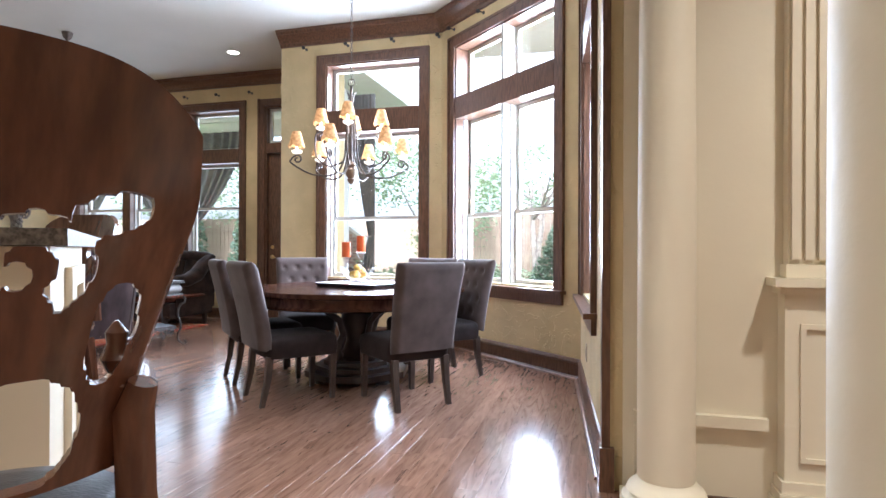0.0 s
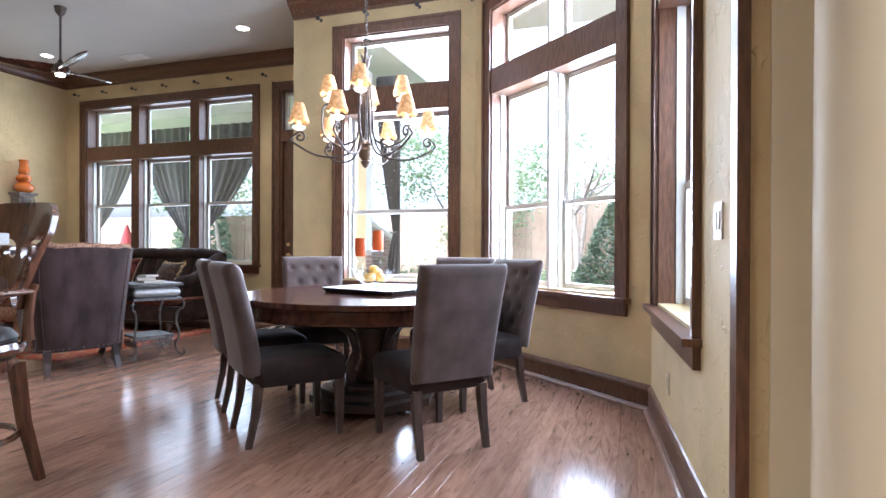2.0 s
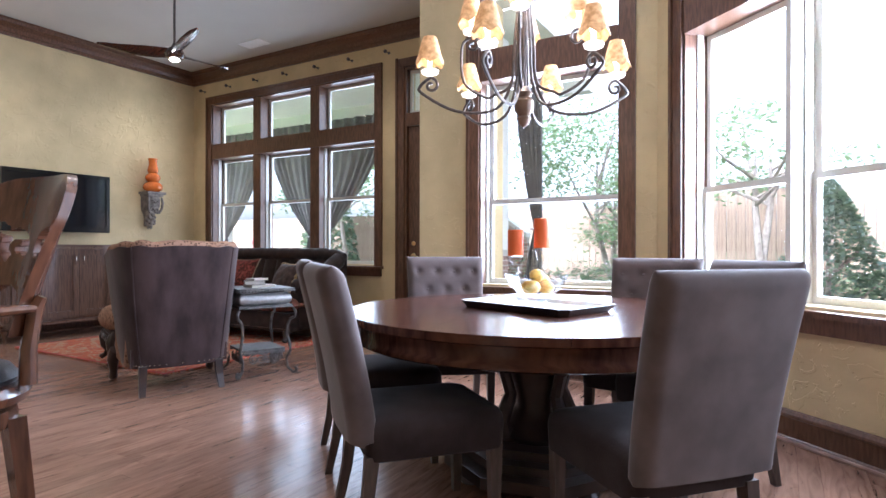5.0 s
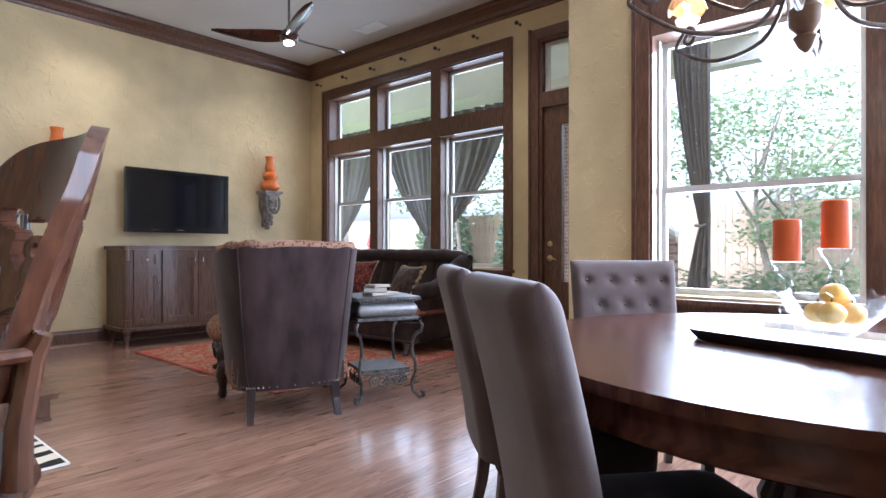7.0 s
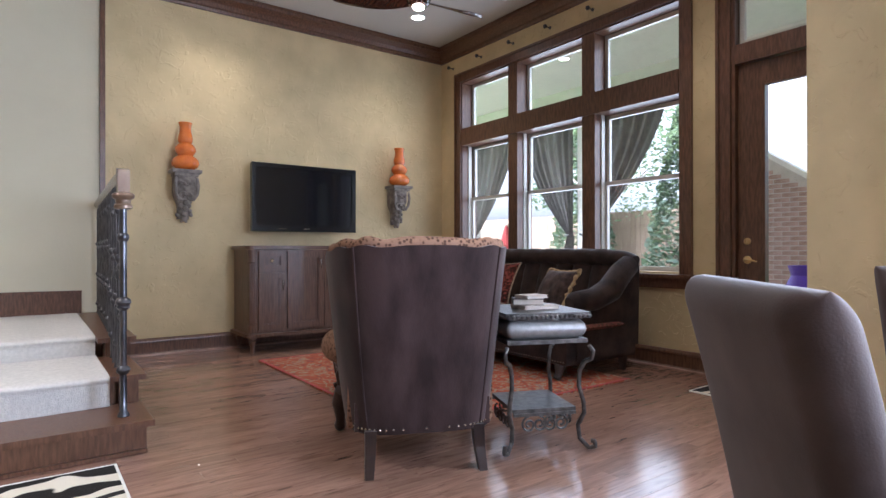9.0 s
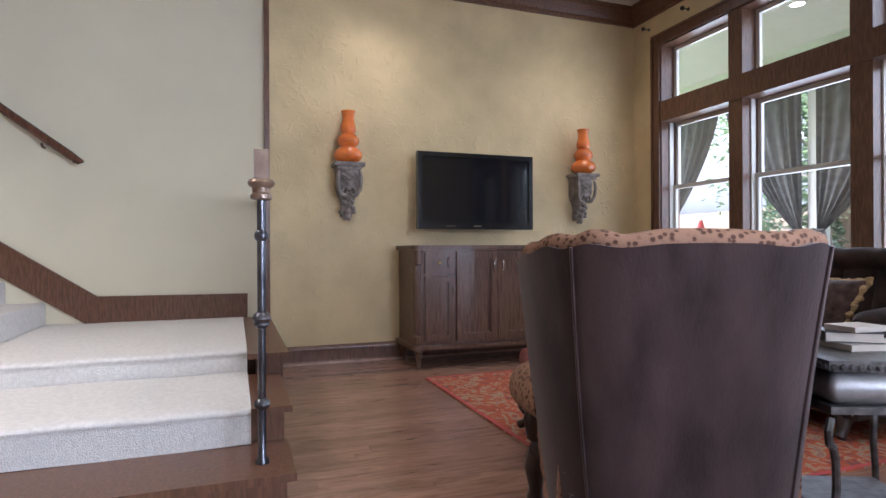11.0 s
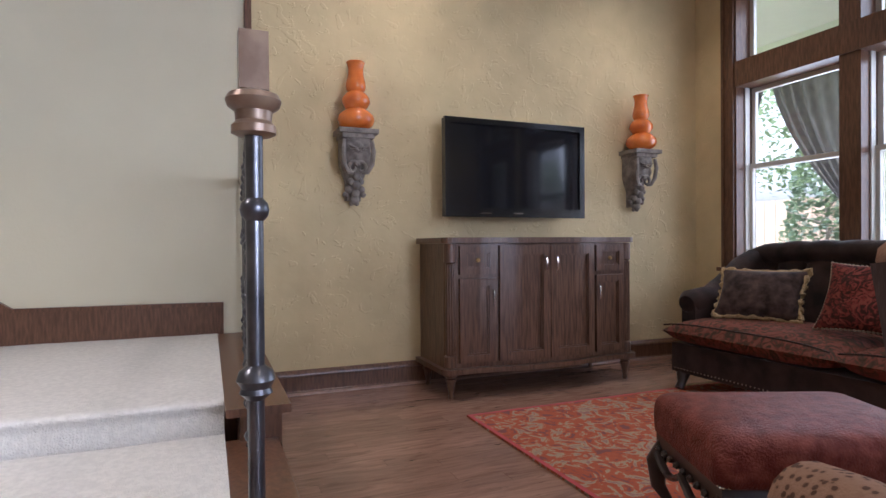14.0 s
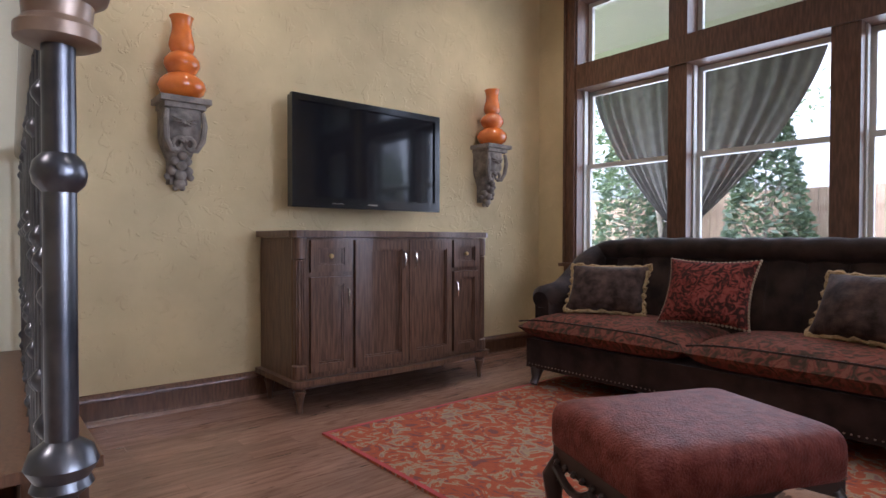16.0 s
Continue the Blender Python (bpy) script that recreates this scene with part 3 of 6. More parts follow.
def leg(x, y, z0, z1, r0, r1, dx=0.0, dy=0.0, square=True):
    """A tapered leg from the floor (r0) up to z1 (r1); dx, dy: how far its foot stands out."""
    bm = bmesh.new()
    n = 4 if square else 12
    off = math.pi / 4 if square else 0
    k = math.sqrt(2) if square else 1
    rings = []
    for t in (0, 0.5, 1):
        r = (r0 + (r1 - r0) * t) * k
        bend = (1 - t) ** 1.6
        rings.append([bm.verts.new((x + dx * bend + r * math.cos(off + 2 * math.pi * i / n), y + dy * bend + r * math.sin(off + 2 * math.pi * i / n), z0 + (z1 - z0) * t)) for i in range(n)])
    for a, b in zip(rings, rings[1:]):
        for i in range(n):
            bm.faces.new((a[i], a[(i + 1) % n], b[(i + 1) % n], b[i]))
    bm.faces.new(rings[0][::-1])
    bm.faces.new(rings[-1])
    return bm


def spiral(cx, cz, r0, turns, start, hand=1, n=22, plane=None):
    """Points of a scroll in the x-z plane."""
    pts = []
    for i in range(n + 1):
        t = i / n
        a = start + hand * turns * 2 * math.pi * t
        r = r0 * (1 - 0.82 * t)
        pts.append(Vector((cx + r * math.cos(a), 0, cz + r * math.sin(a))))
    return pts


def facing(x, y, dx, dy, z=0.0):
    """A pose whose local +y looks along (dx, dy)."""
    return Matrix.Translation((x, y, z)) @ Matrix.Rotation(math.atan2(dy, dx) - math.pi / 2, 4, "Z")


# ---- dining ----
def dining_chair():
    c = thing("dining_chair", pose(0, 0, 0), "grey-mauve velvet dining chair with tufted back and dark tapered legs", "chair", "chairs round the dining table")

    def back(u, v):
        u, v = 0.5 - 0.5 * math.cos(math.pi * u), math.sin(math.pi / 2 * v)
        z = 0.40 + 0.61 * v
        hw = 0.245 + 0.02 * v
        y0 = -0.25 - 0.125 * v ** 1.3
        rx = math.sqrt(max(0.0, 1 - (1 - min(1.0, 11 * u, 11 * (1 - u))) ** 2))
        rz = math.sqrt(max(0.0, 1 - (1 - min(1.0, 11 * (1 - v) + 0.01)) ** 2))
        x = (u - 0.5) * 2 * hw
        tuft = 0.0
        if 0.12 < v:
            gx, gz = (x / 0.125), (z - 0.55) / 0.12
            row = round(gz)
            px = gx - (0.5 if row % 2 else 0.0)
            d = math.hypot((px - round(px)) * 0.125, (gz - row) * 0.12)
            if abs(x) < hw - 0.04 and row >= 0 and z < 0.97:
                tuft = 0.022 * math.exp(-(d / 0.022) ** 2)
        th = 0.045 * rx * rz
        bow = 0.012 * (1 - (2 * u - 1) ** 2)
        return Vector((x, y0 + th + 0.01 - tuft, z)), Vector((x, y0 - th - bow * rz, z - 0.012 * (1 - rx)))

    part("backrest", sheet(back, 40, 36), CHAIRVELVET, c, "velvet back, button-tufted on the front", smooth=True)
    for row in range(4):
        z = 0.55 + 0.12 * row
        v = (z - 0.40) / 0.61
        for i in range(-2, 3):
            x = (i + (0.5 if row % 2 else 0)) * 0.125
            if abs(x) < 0.2:
                bm = bmesh.new()
                bmesh.ops.create_icosphere(bm, subdivisions=1, radius=0.009, matrix=Matrix.Translation((x, -0.25 - 0.125 * v ** 1.3 + 0.036, z)))
                part("button", bm, CHAIRVELVET, c, smooth=True)
    pad = [(-0.012, 0.325), (-0.004, 0.33), (0.0, 0.36), (0.002, 0.42), (-0.002, 0.450), (-0.014, 0.468), (-0.04, 0.478), (-0.09, 0.486), (-0.15, 0.490)]
    part("seat", loft([(0.243 + e, 0.262 + e, max(0.03, 0.05 + e * 0.1), z) for e, z in pad], 6), SHADEDVELVET, c, "velvet box seat, the chair velvet with shade in its colour", smooth=True, m=pose(0, 0.025, 0))
    for x, y, dy in ((-0.205, 0.25, 0.0), (0.205, 0.25, 0.0), (-0.205, -0.215, -0.055), (0.205, -0.215, -0.055)):
        part("leg", leg(x, y, 0, 0.345, 0.016, 0.024, 0, dy), GREYLEG, c, bevel=0.003)
    return c


chair = dining_chair()
chair.matrix_basis = facing(-0.62, 3.905, -0.752, 0.659)
for x, y, dx, dy in ((-1.475, 3.765, 0.649, 0.761), (-2.04, 4.28, 0.70, 0.715), (-0.58, 4.80, -0.66, -0.75), (-0.90, 5.17, -0.05, -1.0), (-2.03, 5.03, 0.6, -0.8)):
    copy_thing(chair, facing(x, y, dx, dy))

TX, TY, TZ = -1.255, 4.51, 0.775


def dining_table():
    t = thing("dining_table", pose(TX, TY, 0, 0, 0, 12), "round polished mahogany pedestal dining table with leaf joints", "table")
    for k, (x0, x1) in enumerate(((-0.93, -0.2565), (-0.2545, 0.2545), (0.2565, 0.93))):
        r = 0.915
        ring = [(r * math.cos(2 * math.pi * i / 160), r * math.sin(2 * math.pi * i / 160)) for i in range(160)]
        inside = [(max(x0, min(x1, x)), y) for x, y in ring if x0 - 0.03 <= x <= x1 + 0.03]
        if k == 0 or k == 2:
            inside = [(x, y) for x, y in ring if x0 <= x <= x1]
            ylim = math.sqrt(r * r - 0.2565 ** 2)
            edge = x1 if k == 0 else x0
            inside = sorted(inside + [(edge, ylim), (edge, -ylim)], key=lambda p: math.atan2(p[1], p[0] - (-0.6 if k == 0 else 0.6)))
        else:
            ylim = math.sqrt(r * r - 0.2545 ** 2)
            inside = sorted([(x, y) for x, y in ring if abs(x) < 0.254] + [(sx * 0.2545, sy * ylim) for sx in (-1, 1) for sy in (-1, 1)], key=lambda p: math.atan2(p[1], p[0]))
        part("tabletop", extrude(inside, TZ - 0.032, TZ), TABLEWOOD, t, bevel=0.006)
    n = 72
    bm = lathe([(0.80, TZ - 0.033), (0.80, TZ - 0.13), (0.855, TZ - 0.135), (0.875, TZ - 0.125), (0.875, TZ - 0.11), (0.868, TZ - 0.10), (0.868, TZ - 0.045), (0.885, TZ - 0.038), (0.885, TZ - 0.033)], n)
    part("apron", bm, TABLEWOOD, t, smooth=True)
    part("pedestal", lathe([(0.17, 0.16), (0.19, 0.19), (0.13, 0.24), (0.10, 0.32), (0.12, 0.42), (0.15, 0.50), (0.13, 0.56), (0.22, 0.62), (0.30, 0.644)], 24), LEGWOOD, t, smooth=True)
    octo = lambda r: [(r * math.cos(math.pi / 8 + i * math.pi / 4), r * math.sin(math.pi / 8 + i * math.pi / 4)) for i in range(8)]
    part("base_plate", extrude(octo(0.45), 0.035, 0.085), LEGWOOD, t, bevel=0.012)
    part("base_plate", extrude(octo(0.37), 0.086, 0.125), LEGWOOD, t, bevel=0.012)
    part("base_plate", extrude(octo(0.29), 0.126, 0.165), LEGWOOD, t, bevel=0.012)
    for i in range(4):
        a = math.pi / 4 + i * math.pi / 2
        rot = Matrix.Rotation(a, 4, "Z")
        pts = [rot @ Vector(p) for p in ((0.17, 0, 0.16), (0.20, 0, 0.26), (0.15, 0, 0.38), (0.19, 0, 0.50), (0.30, 0, 0.59), (0.36, 0, 0.635))]
        part("scroll_bracket", tube(pts, [0.045, 0.04, 0.03, 0.03, 0.035, 0.045], 8), LEGWOOD, t, smooth=True)
        part("foot", lathe([(0.05, 0.0), (0.06, 0.012), (0.045, 0.034)], 12, None, Matrix.Translation(rot @ Vector((0.36, 0, 0)))), LEGWOOD, t)
    return t


dining_table()


def tray():
    t = thing("serving_tray", pose(-1.26, 4.50, TZ + 0.002, 0, 0, -18), "pale rectangular tray with dark edge and orange motifs, on the table", "tray")
    out = [(-0.30, -0.21), (0.30, -0.21), (0.335, -0.175), (0.335, 0.175), (0.30, 0.21), (-0.30, 0.21), (-0.335, 0.175), (-0.335, -0.175)]
    lo = [(x * 0.93, y * 0.90) for x, y in out]
    bm = bmesh.new()
    a = [bm.verts.new((x, y, 0)) for x, y in lo]
    b = [bm.verts.new((x, y, 0.032)) for x, y in out]
    c = [bm.verts.new((x * 0.97, y * 0.955, 0.033)) for x, y in out]
    d = [bm.verts.new((x * 0.92, y * 0.88, 0.008)) for x, y in out]
    bm.faces.new(a[::-1])
    for p, q in ((a, b), (b, c)):
        for i in range(8):
            bm.faces.new((p[i], p[(i + 1) % 8], q[(i + 1) % 8], q[i]))
    bmesh.ops.delete(bm, geom=d, context="VERTS")
    part("pan", bm, LEGWOOD, t, "dark lacquered outside")
    bm = bmesh.new()
    c = [bm.verts.new((x * 0.97, y * 0.955, 0.033)) for x, y in out]
    d = [bm.verts.new((x * 0.92, y * 0.88, 0.012)) for x, y in out]
    for i in range(8):
        bm.faces.new((c[i], c[(i + 1) % 8], d[(i + 1) % 8], d[i]))
    bm.faces.new(d)
    part("lining", bm, PAPER, t, "ivory lining")
    for i, (x, y) in enumerate(((-0.2, -0.1), (-0.08, -0.11), (0.06, -0.12), (0.2, -0.1), (0.22, 0.05), (0.1, 0.12), (-0.2, 0.08))):
        part("motif", lathe([(0.035, 0.0125), (0.033, 0.0135)], 14, None, Matrix.Translation((x, y, 0))), WAX, t, "orange printed disc")
    return t


tray()


def candle(x, y, base, top, holder_h):
    h = thing("candle_holder", pose(x, y, base), "cut crystal candle holder standing on the tray", "candle holder", "crystal candle holders")
    s = holder_h
    part("stem", lathe([(0.042, 0), (0.045, 0.006), (0.02, 0.02), (0.012, 0.3 * s), (0.024, 0.4 * s), (0.012, 0.5 * s), (0.022, 0.65 * s), (0.012, 0.78 * s), (0.035, 0.92 * s), (0.046, s)], 16), CRYSTAL, h, smooth=True)
    c = thing("pillar_candle", pose(x, y, base + s + 0.001), "orange pillar candle on a crystal holder", "candle", "pillar candles")
    hh = top - base - s
    part("wax", lathe([(0.036, 0), (0.038, 0.004), (0.038, hh - 0.004), (0.034, hh), (0.006, hh - 0.006)], 24), WAX, c, smooth=True)
    part("wick", lathe([(0.0015, hh - 0.006), (0.0015, hh + 0.012)], 6), LEGWOOD, c, "blackened wick")


candle(-1.344, 4.458, TZ + 0.015, 1.158, 0.24)
candle(-1.225, 4.498, TZ + 0.015, 1.212, 0.28)


def bowl():
    b = thing("glass_bowl", pose(-1.22, 4.42, TZ + 0.015), "scalloped cut-glass bowl holding yellow fruit", "bowl")
    prof = [(0.05, 0.0), (0.052, 0.008), (0.035, 0.03), (0.07, 0.05), (0.12, 0.10), (0.145, 0.15)]
    n = 36
    bm = bmesh.new()
    rings = []
    for side in (0, 1):
        for r, z in (prof if side == 0 else prof[:2:-1]):
            rr = []
            for k in range(n):
                a = 2 * math.pi * k / n
                w = 1 + 0.07 * math.cos(12 * a) * (z / 0.15)
                rad = r * w - 0.006 * side
                rr.append(bm.verts.new((rad * math.cos(a), rad * math.sin(a), z + 0.012 * math.cos(12 * a) * (z / 0.15) ** 2 + 0.003 * side)))
            rings.append(rr)
    for p, q in zip(rings, rings[1:]):
        for k in range(n):
            bm.faces.new((p[k], p[(k + 1) % n], q[(k + 1) % n], q[k]))
    bm.faces.new(rings[0][::-1])
    bm.faces.new(rings[-1])
    part("vessel", bm, CRYSTAL, b, smooth=True)
    for x, y, z in ((-0.04, 0.0, 0.095), (0.04, 0.02, 0.095), (0.0, -0.05, 0.10), (0.01, 0.045, 0.125), (0.0, 0.0, 0.15)):
        f = bmesh.new()
        bmesh.ops.create_uvsphere(f, u_segments=14, v_segments=10, radius=0.036)
        for v in f.verts:
            v.co.z *= 0.88
        fr = thing("fruit", pose(-1.22 + x, 4.42 + y, TZ + 0.015 + z), "yellow-orange fruit lying in the glass bowl", "fruit", "fruit in the bowl")
        part("flesh", f, FRUIT, fr, smooth=True)
        part("stalk", lathe([(0.003, 0.029), (0.002, 0.04)], 6), LEGWOOD, fr)


bowl()


def chandelier():
    c = thing("chandelier", pose(-1.29, 4.43, 0), "bronze iron scroll-arm chandelier with ten lit amber shades", "chandelier")
    part("ceiling_canopy", lathe([(0.06, 3.797), (0.058, 3.77), (0.02, 3.745), (0.012, 3.72)], 16), IRON, c, smooth=True)
    bm = bmesh.new()
    z = 3.73
    k = 0
    while z > 2.54:
        pts = []
        for i in range(11):
            a = 2 * math.pi * i / 10
            px, pz = 0.010 * math.cos(a), 0.021 * math.sin(a)
            pts.append((px, 0, z - 0.018 + pz) if k % 2 else (0, px, z - 0.018 + pz))
        tube(pts, 0.003, 5, bm)
        z -= 0.034
        k += 1
    part("chain", bm, IRON, c)
    part("ring", tube([(0.03 * math.cos(2 * math.pi * i / 16), 0, 2.515 + 0.03 * math.sin(2 * math.pi * i / 16)) for i in range(17)], 0.004, 6), IRON, c)
    part("stem", lathe([(0.012, 1.80), (0.014, 2.0), (0.012, 2.2), (0.022, 2.28), (0.014, 2.34), (0.028, 2.38), (0.012, 2.42), (0.010, 2.49)], 12), IRON, c, smooth=True)
    for i in range(6):
        a = i * math.pi / 3
        part("leaf", tube([(0.015 * math.cos(a), 0.015 * math.sin(a), 2.36), (0.03 * math.cos(a), 0.03 * math.sin(a), 2.42), (0.055 * math.cos(a), 0.055 * math.sin(a), 2.44)], [0.012, 0.010, 0.002], 6, None, 0.4), IRON, c)
    part("finial", lathe([(0.004, 1.645), (0.02, 1.66), (0.035, 1.69), (0.024, 1.70), (0.045, 1.725), (0.048, 1.77), (0.03, 1.79), (0.042, 1.81), (0.02, 1.84)], 16), COLLAR, c, "carved bronze finial", smooth=True)
    view = math.atan2(-4.66, 2.02)

    def arm(a, r, cup, low):
        m = Matrix.Rotation(a, 4, "Z")
        pts = []
        bez = [(0.02, 2.30), (0.045, 2.05), (0.06, 1.86), (0.14, low + 0.01), (r * 0.72, low), (r + 0.035, low + 0.08), (r + 0.045, cup - 0.06), (r, cup - 0.018)]
        for i in range(len(bez) - 1):
            p0, p1, p2, p3 = (bez[max(0, min(len(bez) - 1, i + q))] for q in (-1, 0, 1, 2))
            for s in range(5):
                t = s / 5
                q = [0.5 * (2 * p1[e] + (p2[e] - p0[e]) * t + (2 * p0[e] - 5 * p1[e] + 4 * p2[e] - p3[e]) * t * t + (3 * p1[e] - p0[e] - 3 * p2[e] + p3[e]) * t ** 3) for e in (0, 1)]
                pts.append((q[0], 0, q[1]))
        pts += [tuple(p) for p in spiral(r - 0.005, cup - 0.055, 0.037, 1.1, math.pi / 2, 1)]
        part("arm", tube([m @ Vector(p) for p in pts], 0.0075, 7), IRON, c, smooth=True)
        place = m @ Matrix.Translation((r, 0, 0))
        lampo = part("cup", lathe([(0.010, cup - 0.012), (0.038, cup), (0.043, cup + 0.014), (0.036, cup + 0.018)], 14, None, place), FROST, c, "white frosted cup", smooth=True)
        part("candle_sleeve", lathe([(0.011, cup + 0.018), (0.011, cup + 0.055)], 10, None, place), FROST, lampo)
        part("bulb", lathe([(0.008, cup + 0.056), (0.017, cup + 0.075), (0.012, cup + 0.10), (0.002, cup + 0.118)], 10, None, place), BULB, lampo, smooth=True)
        bm = bmesh.new()
        n = 32
        rings = []
        prof = [(0.068, 0.046), (0.060, 0.072), (0.052, 0.092), (0.053, 0.098), (0.044, 0.135), (0.033, 0.172)]
        for q in prof + [(rr - 0.003, zz) for rr, zz in prof[::-1]]:
            ring = []
            for k in range(n):
                b = 2 * math.pi * k / n
                scal = (0.010 * math.cos(6 * b)) * max(0.0, 1 - (q[1] - 0.046) / 0.05)
                ring.append(bm.verts.new(place @ Vector((q[0] * math.cos(b), q[0] * math.sin(b), cup + q[1] + scal))))
            rings.append(ring)
        rings.append(rings[0])
        for p, q in zip(rings, rings[1:]):
            for k in range(n):
                bm.faces.new((p[k], p[(k + 1) % n], q[(k + 1) % n], q[k]))
        part("shade", bm, SHADEMAT, lampo, "amber scalloped shade", smooth=True)

    for deg in (-80, -20, 38, 100, 160, 220):
        arm(view + radians(deg), 0.45, 1.895, 1.72)
    for deg in (-5, 85, 175, 265):
        arm(view + radians(deg), 0.255, 2.115, 1.80)
    return c


chandelier()


# ---- garden door ----
def garden_door():
    d = thing("door_1", frame_of(W1, N1), "dark stained wooden garden door with a full glass light", "door", kind="structure")
    s0, s1 = DOOR[0], DOOR[1]
    for x0, x1 in ((s0 - 0.105, s0), (s1, s1 + 0.105)):
        part("casing", box(x0, x1, -0.022, 0, 0.002, 3.29), TRIM, d, bevel=0.005)
    part("casing", box(s0 - 0.105, s1 + 0.105, -0.025, 0, 3.29, 3.395), TRIM, d, bevel=0.005)
    part("back_band", box(s0 - 0.117, s0 - 0.09, -0.036, -0.001, 0.002, 3.405), TRIM, d, bevel=0.004)
    part("jamb", box(s0, s0 + 0.03, 0, 0.16, 0.002, 3.29), TRIM, d)
    part("jamb", box(s1 - 0.03, s1, 0, 0.16, 0.002, 3.29), TRIM, d)
    part("head", box(s0 + 0.03, s1 - 0.03, 0, 0.16, 3.26, 3.29), TRIM, d)
    part("transom_bar", box(s0 + 0.03, s1 - 0.03, -0.01, 0.16, 2.565, 2.72), TRIM, d, bevel=0.006)
    a, b = s0 + 0.033, s1 - 0.033
    slab = box(a, a + 0.19, 0.04, 0.085, 0.01, 2.56)
    box(b - 0.19, b, 0.04, 0.085, 0.01, 2.56, slab)
    box(a + 0.19, b - 0.19, 0.04, 0.085, 0.01, 0.71, slab)
    box(a + 0.19, b - 0.19, 0.04, 0.085, 2.39, 2.56, slab)
    leafo = part("door_leaf", slab, TRIM, d)
    fr = box(a + 0.19, a + 0.215, 0.032, 0.09, 0.71, 2.39)
    box(b - 0.215, b - 0.19, 0.032, 0.09, 0.71, 2.39, fr)
    box(a + 0.215, b - 0.215, 0.032, 0.09, 0.71, 0.735, fr)
    box(a + 0.215, b - 0.215, 0.032, 0.09, 2.365, 2.39, fr)
    part("glazing_bead", fr, TRIM, leafo)
    p = part("pane", box(a + 0.21, b - 0.21, 0.058, 0.064, 0.73, 2.37), GLASS, leafo, "clear glass")
    p.visible_shadow = False
    t = box(a, a + 0.04, 0.07, 0.105, 2.72, 3.26)
    box(b - 0.04, b, 0.07, 0.105, 2.72, 3.26, t)
    box(a + 0.04, b - 0.04, 0.07, 0.105, 2.72, 2.765, t)
    box(a + 0.04, b - 0.04, 0.07, 0.105, 3.22, 3.26, t)
    part("transom_sash", t, WHITE, d, "off-white painted sash")
    p = part("pane", box(a + 0.035, b - 0.035, 0.085, 0.09, 2.76, 3.225), GLASS, d, "clear glass")
    p.visible_shadow = False
    kx = a + 0.075
    face = Matrix.Translation((kx, 0.04, 0)) @ Matrix.Rotation(math.pi / 2, 4, "X")
    for z, r in ((0.978, 0.032), (1.128, 0.028)):
        part("rosette", lathe([(r, 0), (r, 0.008), (r * 0.6, 0.014)], 20, None, Matrix.Translation((0, 0, z)) @ face), BRASS, leafo, "polished brass", smooth=True)
    part("lever", tube([(kx, 0.03, 0.978), (kx, -0.015, 0.978), (kx + 0.03, -0.022, 0.98), (kx + 0.075, -0.02, 0.972), (kx + 0.10, -0.022, 0.965)], [0.010, 0.010, 0.009, 0.008, 0.006], 8), BRASS, leafo, "polished brass", smooth=True)
    part("thumb_turn", box(kx - 0.005, kx + 0.005, 0.0, 0.03, 1.112, 1.144), BRASS, leafo, bevel=0.002)


garden_door()


# ---- curtain knobs, ceiling fittings ----
def curtain_knob(m):
    k = thing("curtain_knob", m, "dark iron curtain knob projecting from the wall", "curtain knob", "curtain knobs")
    turn = Matrix.Rotation(math.pi / 2, 4, "X")
    part("back_plate", lathe([(0.018, 0.0), (0.018, 0.005), (0.010, 0.010)], 12, None, turn), STEEL, k)
    part("stem", lathe([(0.006, 0.010), (0.006, 0.06)], 8, None, turn), STEEL, k)
    part("ball", lathe([(0.004, 0.058), (0.018, 0.064), (0.024, 0.078), (0.018, 0.093), (0.004, 0.098)], 12, None, turn), STEEL, k, smooth=True)
    return k


first = curtain_knob(pose(-7.97, 7.689, 3.505))
for k in range(1, 7):
    copy_thing(first, pose(-7.97 + 0.588 * k, 7.689, 3.505))
for x in (-2.77, -2.21, -1.62, -1.06):
    copy_thing(first, pose(x, 6.349, 3.575))
for s in (0.25, 0.8, 1.35, 1.9):
    copy_thing(first, frame_of(A, B) @ Matrix.Translation((s, -0.001, 3.575)))


def downlight(x, y, z=CEILING):
    d = thing("downlight", pose(x, y, z), "white recessed ceiling downlight, lit", "downlight", "recessed downlights")
    part("trim_ring", lathe([(0.095, -0.001), (0.095, -0.006), (0.075, -0.010), (0.072, -0.002)], 28), WHITEPAINT, d, smooth=True)
    part("lens", lathe([(0.072, -0.003), (0.070, -0.005)], 24), LAMPON, d, "glowing lens")
    return d


# The fitting at (-4.19, 4.6) is unseen, added to complete the square.
for x, y in ((-7.42, 6.75), (-4.11, 6.75), (-7.58, 4.6), (-4.19, 4.6)):
    downlight(x, y)


def ceiling_vent():
    v = thing("ceiling_vent", pose(-6.28, 7.18, CEILING), "white slatted ceiling air vent", "vent")
    fr = box(-0.20, 0.20, -0.10, -0.085, -0.01, -0.001)
    box(-0.20, 0.20, 0.085, 0.10, -0.01, -0.001, fr)
    box(-0.20, -0.185, -0.085, 0.085, -0.01, -0.001, fr)
    box(0.185, 0.20, -0.085, 0.085, -0.01, -0.001, fr)
    part("frame", fr, WHITEPAINT, v)
    for i in range(9):
        part("slat", box(-0.184, 0.184, -0.078 + i * 0.0185, -0.069 + i * 0.0185, -0.009, -0.001), WHITEPAINT, v)


ceiling_vent()


